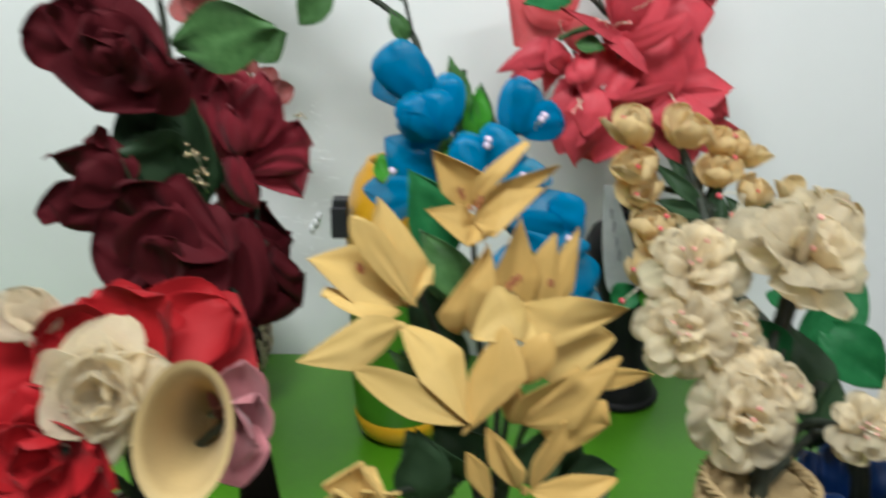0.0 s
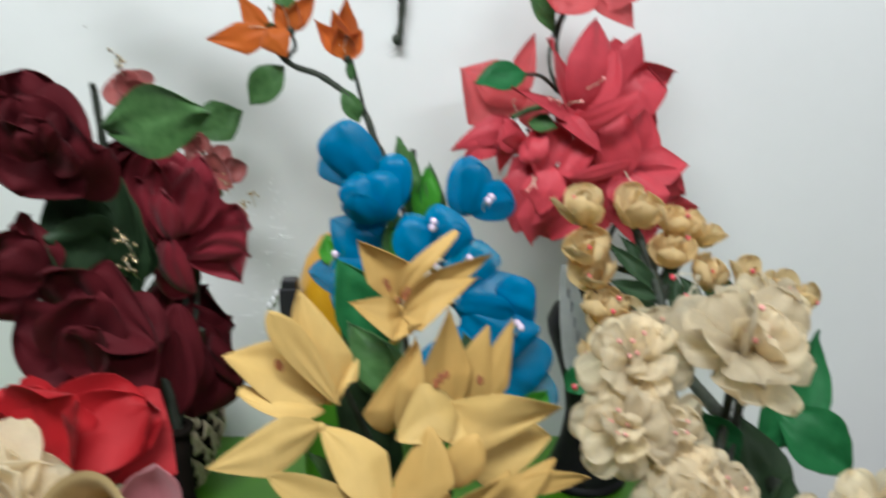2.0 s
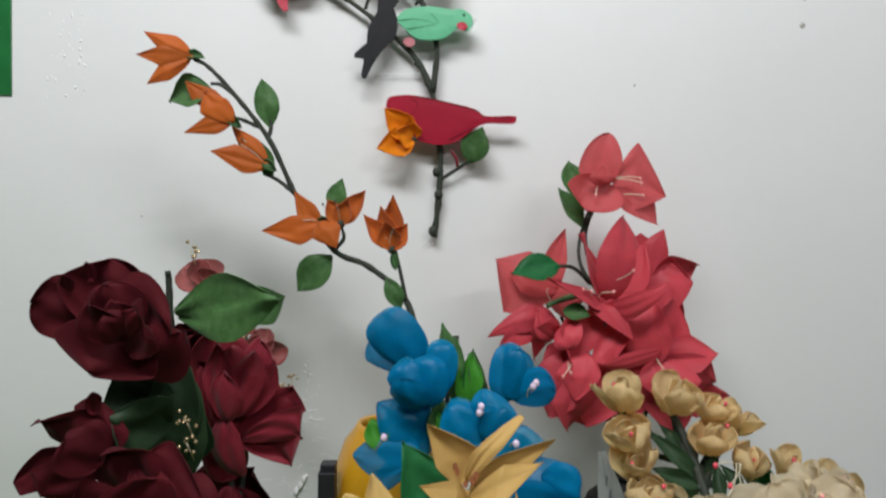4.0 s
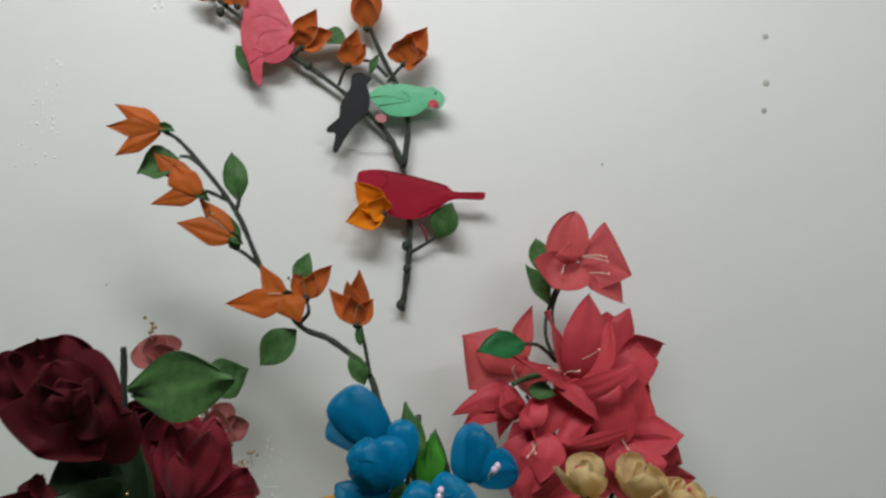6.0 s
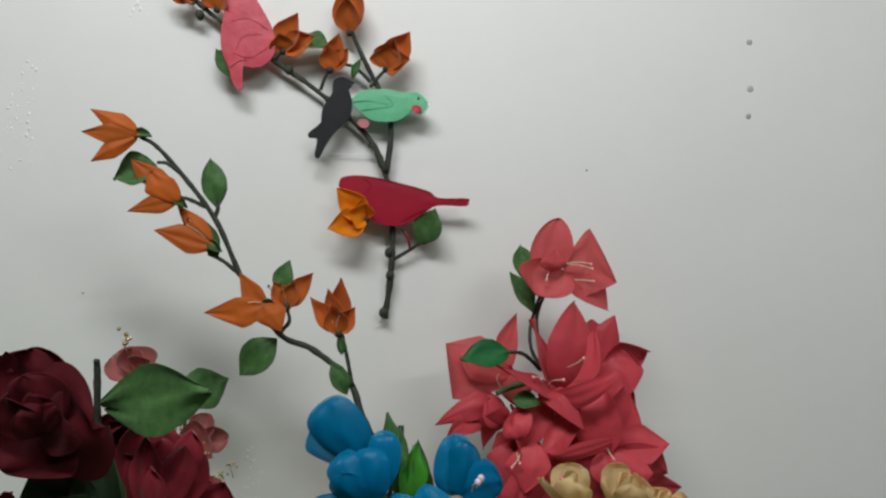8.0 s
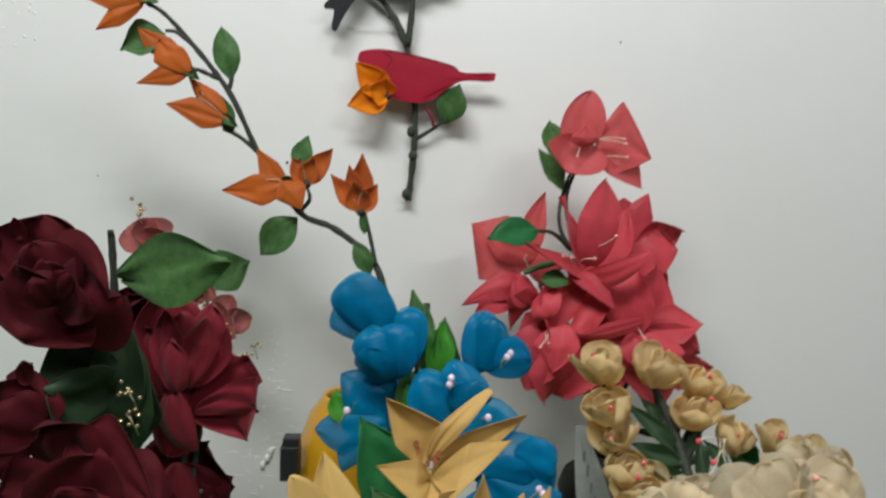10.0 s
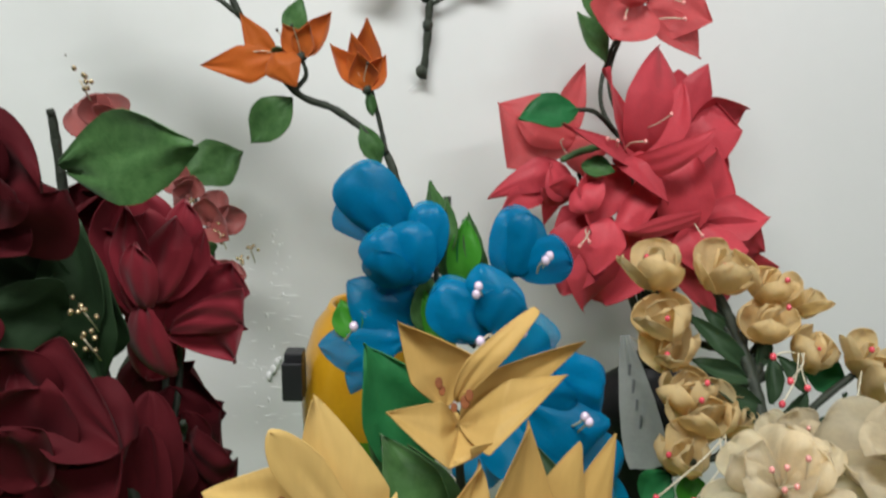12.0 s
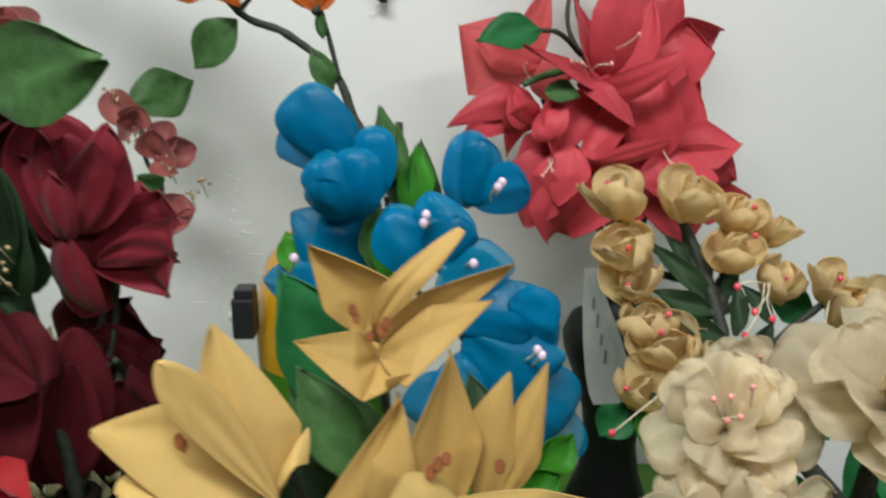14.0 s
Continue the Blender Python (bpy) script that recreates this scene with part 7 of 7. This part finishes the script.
ORANGE_AT = (
    ((-0.1082, 0.8790, 1.3203), (((-0.1229, 0.8730, 1.3479), 0.0245), ((-0.0801, 0.8730, 1.3587), 0.0283), ((-0.0987, 0.8670, 1.3487), 0.0245)), (0.1, -1, 0.4)),
    ((-0.0508, 0.8850, 1.2925), (((-0.0638, 0.8790, 1.3418), 0.0245), ((-0.0499, 0.8790, 1.3542), 0.0321), ((-0.0830, 0.8760, 1.3318), 0.0264), ((-0.0334, 0.8760, 1.3229), 0.0283), ((-0.0578, 0.8670, 1.3255), 0.0283)), (0, -1, 0.5)),
)
# petals of the oranges
bloom(branch, "orange_blossom", MAT_ORANGE, (-0.2694, 0.8580, 1.4986), [
    ((-0.2695, 0.8580, 1.5004), (-0.2969, 0.8520, 1.4999), (-0.3184, 0.8520, 1.5229), (-0.2858, 0.8550, 1.5201), dict(e0=1.2, e1=1.95, puff=0.120, fold=0.08, soft=0.012)),
    ((-0.2694, 0.8580, 1.4986), (-0.2966, 0.8500, 1.4861), (-0.3250, 0.8480, 1.4979), (-0.2971, 0.8480, 1.5083), dict(e0=1.2, e1=1.95, puff=0.120, fold=-0.10, soft=0.012)),
    ((-0.2705, 0.8580, 1.4961), (-0.2917, 0.8520, 1.4720), (-0.3152, 0.8520, 1.4674), (-0.2994, 0.8520, 1.4913), dict(e0=1.2, e1=1.95, puff=0.120, fold=0.08, soft=0.012))])
bloom(branch, "orange_blossom", MAT_ORANGE, (-0.2266, 0.8620, 1.4324), [
    ((-0.2255, 0.8620, 1.4343), (-0.2677, 0.8570, 1.4517), (-0.2755, 0.8570, 1.4722), (-0.2446, 0.8600, 1.4635), dict(e0=1.2, e1=1.85, puff=0.120, fold=-0.10, soft=0.012)),
    ((-0.2254, 0.8620, 1.4324), (-0.2416, 0.8540, 1.4157), (-0.2755, 0.8520, 1.4160), (-0.2509, 0.8520, 1.4346), dict(e0=1.2, e1=1.95, puff=0.120, fold=-0.10, soft=0.012)),
    ((-0.2230, 0.8580, 1.4296), (-0.2571, 0.8500, 1.4378), (-0.2535, 0.8520, 1.4602), (-0.2297, 0.8540, 1.4528), dict(e0=1.2, e1=1.75, puff=0.144, fold=-0.10, soft=0.012))])
bloom(branch, "orange_blossom", MAT_ORANGE, (-0.1897, 0.8700, 1.3855), [
    ((-0.1890, 0.8700, 1.3837), (-0.2146, 0.8620, 1.3750), (-0.2489, 0.8600, 1.3975), (-0.2233, 0.8640, 1.4056), dict(e0=1.2, e1=1.95, puff=0.132, fold=-0.10, soft=0.012)),
    ((-0.1898, 0.8700, 1.3886), (-0.2195, 0.8680, 1.4048), (-0.2284, 0.8700, 1.4263), (-0.1995, 0.8700, 1.4119), dict(e0=1.2, e1=1.85, puff=0.120, fold=0.08, soft=0.012))])
bloom(branch, "orange_blossom", MAT_ORANGE, (-0.1303, 0.8780, 1.3218), [
    ((-0.1298, 0.8780, 1.3231), (-0.1548, 0.8730, 1.3242), (-0.1600, 0.8760, 1.3563), (-0.1377, 0.8760, 1.3415), dict(e0=1.2, e1=1.95, puff=0.120, fold=-0.10, soft=0.012)),
    ((-0.1297, 0.8780, 1.3218), (-0.1530, 0.8700, 1.2967), (-0.1941, 0.8680, 1.3114), (-0.1624, 0.8700, 1.3283), dict(e0=1.2, e1=1.95, puff=0.132, fold=-0.10, soft=0.012)),
    ((-0.1319, 0.8760, 1.3218), (-0.1365, 0.8680, 1.3034), (-0.1107, 0.8660, 1.2939), (-0.1074, 0.8700, 1.3178), dict(e0=1.2, e1=1.85, puff=0.120, fold=0.08, soft=0.012))])
for c, way in (((-0.2694, 0.8580, 1.4986), (0.014, 0, -0.001)), ((-0.2266, 0.8620, 1.4324), (0.011, 0, -0.009)), ((-0.1897, 0.8700, 1.3855), (0.011, 0, -0.008)), ((-0.1303, 0.8780, 1.3218), (0.012, 0, 0.002))):
    part("calyx", petal_geo(vec(c) - vec(way) * 0.4, vec(c) + vec(way), 0.013, (0, -1, 0.2), "slim", 0.9, 0.1, thick=0.0012), MAT_STEM_GREEN, branch)
    for k in (-1, 0, 1):
        stamen(branch, c, vec(c) + vec(way) * -2.6 + vec((0.003 * k, -0.006, 0.005 * k)), 0.0013, MAT_STEM, 0.0004)
for c, tips, fc in ORANGE_AT:
    fl = flower(branch, "orange_blossom", c, tips, MAT_ORANGE, fc, **TU, core_mat=MAT_STEM)
    for tip, _ in ring_petals(c, 0.03, tuple(unit(vec(tips[0][0]) - vec(c)) + vec((0, -0.4, 0))), 2, 18, 1, 0, 0.2):
        stamen(fl, c, tip, 0.0014, MAT_STEM, 0.0005)
for b, tp, w in (((-0.2513, 0.8670, 1.4668), (-0.2978, 0.8670, 1.4524), 0.048), ((-0.1864, 0.8730, 1.4253), (-0.1966, 0.8730, 1.4807), 0.028), ((-0.1173, 0.8820, 1.3324), (-0.1083, 0.8850, 1.3718), 0.026), ((-0.1180, 0.8850, 1.2842), (-0.1582, 0.8850, 1.2432), 0.040), ((-0.0394, 0.8880, 1.2250), (-0.0573, 0.8880, 1.2620), 0.022), ((-0.1843, 0.8760, 1.3706), (-0.2082, 0.8760, 1.4165), 0.024)):
    leaf(branch, b, tp, w, MAT_LEAF, cup=0.15)
leaf(branch, (-0.0462, 0.8862, 1.2688), (-0.0508, 0.8850, 1.2925), 0.012, MAT_STEM_GREEN, cup=0.8)

# ---------------- branch on the wall, with paper birds ----------------
vine = thing("wall_branch", (-0.0013, 1.0510, 1.3013), "dark wrapped wire branch with orange blossoms taped on the wall", "flower branch")
stem(vine, [(-0.0021, 1.0550, 1.3026), (0.0037, 1.0510, 1.3676), (0.0029, 1.0510, 1.4281), (-0.0088, 1.0510, 1.4962), (-0.0318, 1.0510, 1.5412), (-0.0711, 1.0490, 1.5774), (-0.1179, 1.0490, 1.6121), (-0.1605, 1.0490, 1.6386), (-0.2111, 1.0490, 1.6746), (-0.2538, 1.0490, 1.7032), (-0.2852, 1.0490, 1.7325)], 0.0043, 0.0029, knobs=0.22)
stem(vine, [(-0.0073, 1.0490, 1.4960), (-0.0035, 1.0490, 1.5575), (-0.0190, 1.0490, 1.6030), (-0.0436, 1.0490, 1.6482), (-0.0616, 1.0450, 1.6849)], 0.0042, 0.0026, knobs=0.2)
for pts in (((-0.0151, 1.0490, 1.5033), (-0.0235, 1.0470, 1.5256), (-0.0328, 1.0450, 1.5325)), ((0.0062, 1.0510, 1.3813), (0.0305, 1.0490, 1.3972), (0.0472, 1.0450, 1.4105)), ((-0.0986, 1.0490, 1.6031), (-0.0936, 1.0450, 1.6177), (-0.0879, 1.0430, 1.6289)), ((-0.0333, 1.0490, 1.6178), (-0.0544, 1.0470, 1.6355), (-0.0718, 1.0450, 1.6380)), ((-0.0330, 1.0490, 1.6100), (-0.0213, 1.0450, 1.6250), (-0.0125, 1.0430, 1.6342)), ((-0.2575, 1.0490, 1.7030), (-0.2493, 1.0450, 1.7059), (-0.2418, 1.0450, 1.7063)), ((-0.1605, 1.0490, 1.6386), (-0.1550, 1.0450, 1.6454), (-0.1492, 1.0450, 1.6511))):
    stem(vine, pts, 0.0026, 0.002)
part("twig", tube([(0.0162, 1.0450, 1.4202), (0.0247, 1.0400, 1.4088), (0.0270, 1.0430, 1.3980)], 0.0016, 0.0022, 6, 4), MAT_WINE, vine, "short reddish twig")
for y0 in ((-0.0046, 1.0490, 1.3110), (-0.0002, 1.0490, 1.3901), (0.0025, 1.0490, 1.3600), (-0.1406, 1.0450, 1.6269), (-0.2598, 1.0450, 1.6938)):
    part("knot", ball(y0, 0.006, 9, 6, 1.2), MAT_STEM, vine)
WALL_OR = (
    ((-0.0636, 1.0430, 1.6802), (((-0.0782, 1.0350, 1.7346), 0.030), ((-0.0584, 1.0350, 1.7473), 0.034), ((-0.0678, 1.0200, 1.7220), 0.03)), MAT_ORANGE), ((-0.0862, 1.0410, 1.6285), (((-0.0754, 1.0300, 1.6755), 0.026), ((-0.0877, 1.0250, 1.6581), 0.026), ((-0.0630, 1.0350, 1.6570), 0.026)), MAT_ORANGE),
    ((-0.0125, 1.0410, 1.6336), (((0.0173, 1.0300, 1.6826), 0.036), ((-0.0134, 1.0250, 1.6619), 0.036), ((0.0186, 1.0200, 1.6430), 0.036), ((-0.0024, 1.0150, 1.6669), 0.036)), MAT_ORANGE), ((-0.1489, 1.0430, 1.6505), (((-0.1301, 1.0300, 1.6994), 0.036), ((-0.1067, 1.0250, 1.6685), 0.032), ((-0.1533, 1.0250, 1.6699), 0.03)), MAT_ORANGE),
    ((-0.2379, 1.0450, 1.7027), (((-0.2484, 1.0350, 1.7330), 0.03), ((-0.2274, 1.0250, 1.7266), 0.03)), MAT_ORANGE), ((-0.2705, 1.0450, 1.7125), (((-0.2999, 1.0300, 1.7283), 0.03), ((-0.2827, 1.0250, 1.7334), 0.03), ((-0.2853, 1.0250, 1.7136), 0.026)), MAT_ORANGE),
    ((-0.0315, 1.0370, 1.4318), (((-0.0705, 1.0200, 1.4709), 0.032), ((-0.0795, 1.0150, 1.4165), 0.034), ((-0.0541, 1.0100, 1.4411), 0.03), ((-0.0385, 1.0200, 1.4574), 0.026)), MAT_ORANGE_BRIGHT),
)
for c, tips, mt in WALL_OR:
    fl = flower(vine, "orange_blossom", c, [(p, w * 1.22) for p, w in tips], mt, (-0.1, -1, 0.2), **TU, core_mat=MAT_STEM)
for b, tp, w in (((-0.1257, 1.0430, 1.6670), (-0.0885, 1.0350, 1.6573), 0.036), ((-0.2102, 1.0450, 1.6120), (-0.2363, 1.0400, 1.6498), 0.028), ((0.0430, 1.0450, 1.4028), (0.0582, 1.0350, 1.4501), 0.042), ((-0.0574, 1.0450, 1.6194), (-0.0469, 1.0400, 1.6455), 0.012)):
    leaf(vine, b, tp, w, MAT_LEAF, cup=0.12)


def paper_bird(corner_a, corner_b, outline, mat, label, depth=0.0010, lines=(), line_mat=None, eye=None):
    """A flat card cut-out: a smooth outline of a few shares of the width and height, with a little swell in its middle."""
    a, b = vec(corner_a), vec(corner_b)
    line = spline([(p[0], p[1], 0) for p in outline] + [(*outline[0], 0)], 6)[:-1]
    rng_pts = []
    cx, cy = line[:, 0].mean(), line[:, 1].mean()
    n = len(line)
    for level, (grow, swell) in enumerate(((1.0, 0.0), (0.995, 0.12), (0.55, 0.9), (0.05, 1.0))):
        for p in line:
            q = (cx + (p[0] - cx) * grow, cy + (p[1] - cy) * grow)
            rng_pts.append((a[0] + q[0] * (b[0] - a[0]), a[1] - 0.003 - depth * swell, a[2] + q[1] * (b[2] - a[2])))
    rng_pts += [(p[0], a[1], p[2]) for p in rng_pts[:n]]
    faces = []
    for k in range(3):
        for j in range(n):
            e = (j + 1) % n
            faces.append((k * n + j, k * n + e, (k + 1) * n + e, (k + 1) * n + j))
    faces.append(tuple(3 * n + j for j in range(n)))
    for j in range(n):
        e = (j + 1) % n
        faces.append((j, 4 * n + j, 4 * n + e, e))
    faces.append(tuple(4 * n + j for j in range(n))[::-1])
    ob = part("paper_bird", (np.array(rng_pts), faces), mat, smooth=False)
    def spot(q):
        return (a[0] + q[0] * (b[0] - a[0]), a[1] - 0.003 - depth * 0.95, a[2] + q[1] * (b[2] - a[2]))

    for stroke in lines:
        part("feather_line", tube([spot(q) for q in stroke], 0.00045, 0.0003, 5, 5), line_mat, ob)
    if eye:
        part("eye", ball(spot(eye), 0.0016, 8, 5), MAT_BIRD_BLACK, ob)
    return tagged(ob, label, "paper bird", "paper birds on the wall")


paper_bird((-0.0725, 1.0370, 1.4894), (0.1028, 1.0370, 1.4250), ((0.02, 0.22), (0.05, 0.05), (0.2, 0.0), (0.4, 0.08), (0.68, 0.25), (0.77, 0.39), (0.98, 0.38), (1.0, 0.45), (0.97, 0.54), (0.77, 0.55), (0.66, 0.72), (0.56, 0.92), (0.43, 1.0), (0.28, 0.92), (0.12, 0.6)), MAT_BIRD_MAGENTA, "magenta painted card bird cut-out on the wall branch", lines=(((0.2, 0.05), (0.26, 0.2), (0.2, 0.45)), ((0.24, 0.02), (0.45, 0.12), (0.7, 0.29), (0.76, 0.41), (0.96, 0.43)), ((0.5, 0.9), (0.6, 0.75), (0.7, 0.62))), line_mat=MAT_MAROON)
paper_bird((-0.2296, 1.0370, 1.7348), (-0.1582, 1.0370, 1.5950), ((0.06, 0.16), (0.1, 0.05), (0.3, 0.0), (0.5, 0.02), (0.6, 0.12), (0.8, 0.28), (0.96, 0.44), (1.0, 0.58), (0.95, 0.68), (0.8, 0.76), (0.6, 0.79), (0.45, 0.78), (0.4, 0.86), (0.44, 0.98), (0.36, 1.0), (0.25, 0.93), (0.2, 0.84), (0.14, 0.76), (0.05, 0.66), (0.0, 0.5), (0.03, 0.35)), MAT_BIRD_PINK, "glossy pink-red painted card bird cut-out on the wall branch", lines=(((0.2, 0.36), (0.5, 0.33), (0.85, 0.42)), ((0.3, 0.62), (0.42, 0.5), (0.75, 0.47)), ((0.25, 0.66), (0.55, 0.7), (0.85, 0.6)), ((0.2, 0.8), (0.35, 0.74), (0.5, 0.72))), line_mat=MAT_BIRD_MAGENTA, eye=(0.36, 0.09))
paper_bird((-0.1107, 1.0350, 1.6181), (-0.0524, 1.0350, 1.5102), ((0.5, 0.2), (0.52, 0.05), (0.68, 0.0), (0.84, 0.03), (0.98, 0.07), (0.86, 0.13), (0.95, 0.3), (0.9, 0.5), (0.6, 0.68), (0.4, 0.85), (0.26, 1.0), (0.16, 0.97), (0.2, 0.78), (0.02, 0.76), (0.02, 0.7), (0.25, 0.6), (0.3, 0.4)), MAT_BIRD_BLACK, "matt black painted card bird cut-out on the wall branch")
paper_bird((-0.0588, 1.0390, 1.6056), (0.0439, 1.0390, 1.5622), ((0.0, 0.4), (0.15, 0.1), (0.45, 0.0), (0.7, 0.08), (0.85, 0.06), (0.97, 0.25), (1.0, 0.5), (0.92, 0.72), (0.8, 0.65), (0.62, 0.95), (0.35, 1.0), (0.2, 0.85)), MAT_BIRD_GREEN, "mint green painted card bird cut-out on the wall branch", lines=(((0.05, 0.45), (0.25, 0.4), (0.5, 0.5)), ((0.15, 0.7), (0.35, 0.62), (0.55, 0.5), (0.45, 0.2))), line_mat=MAT_LEAF_BRIGHT, eye=(0.88, 0.24))
for nm, at, w, mt in (("beak_patch", (0.0294, 1.0335, 1.5802), 0.013, MAT_BIRD_PINK), ("perch_patch", (-0.0397, 1.0390, 1.5592), 0.015, MAT_DUSTY)):
    part(nm, petal_geo(vec(at) + vec((-w / 2, 0, 0.002)), vec(at) + vec((w / 2, 0, -0.002)), w * 0.8, (0, -1, 0), "round", 0.02, 0.0, thick=0.001, wob=0.3), mt, vine)
for a, b in (((-0.0846, 1.0610, 1.5175), (-0.0159, 1.0610, 1.5190)), ((0.0388, 1.0350, 1.5718), (0.0464, 1.0350, 1.5913)), ((-0.0176, 1.0610, 1.2898), (-0.0014, 1.0610, 1.3009))):
    strip = part("tape_strip", petal_geo(a, b, 0.006, (0, -1, 0.3), "square", 0.1, 0.01, thick=0.0004), MAT_TAPE)
    tagged(strip, "strip of clear sticky tape on the wall", "tape", "tape strips on the wall")
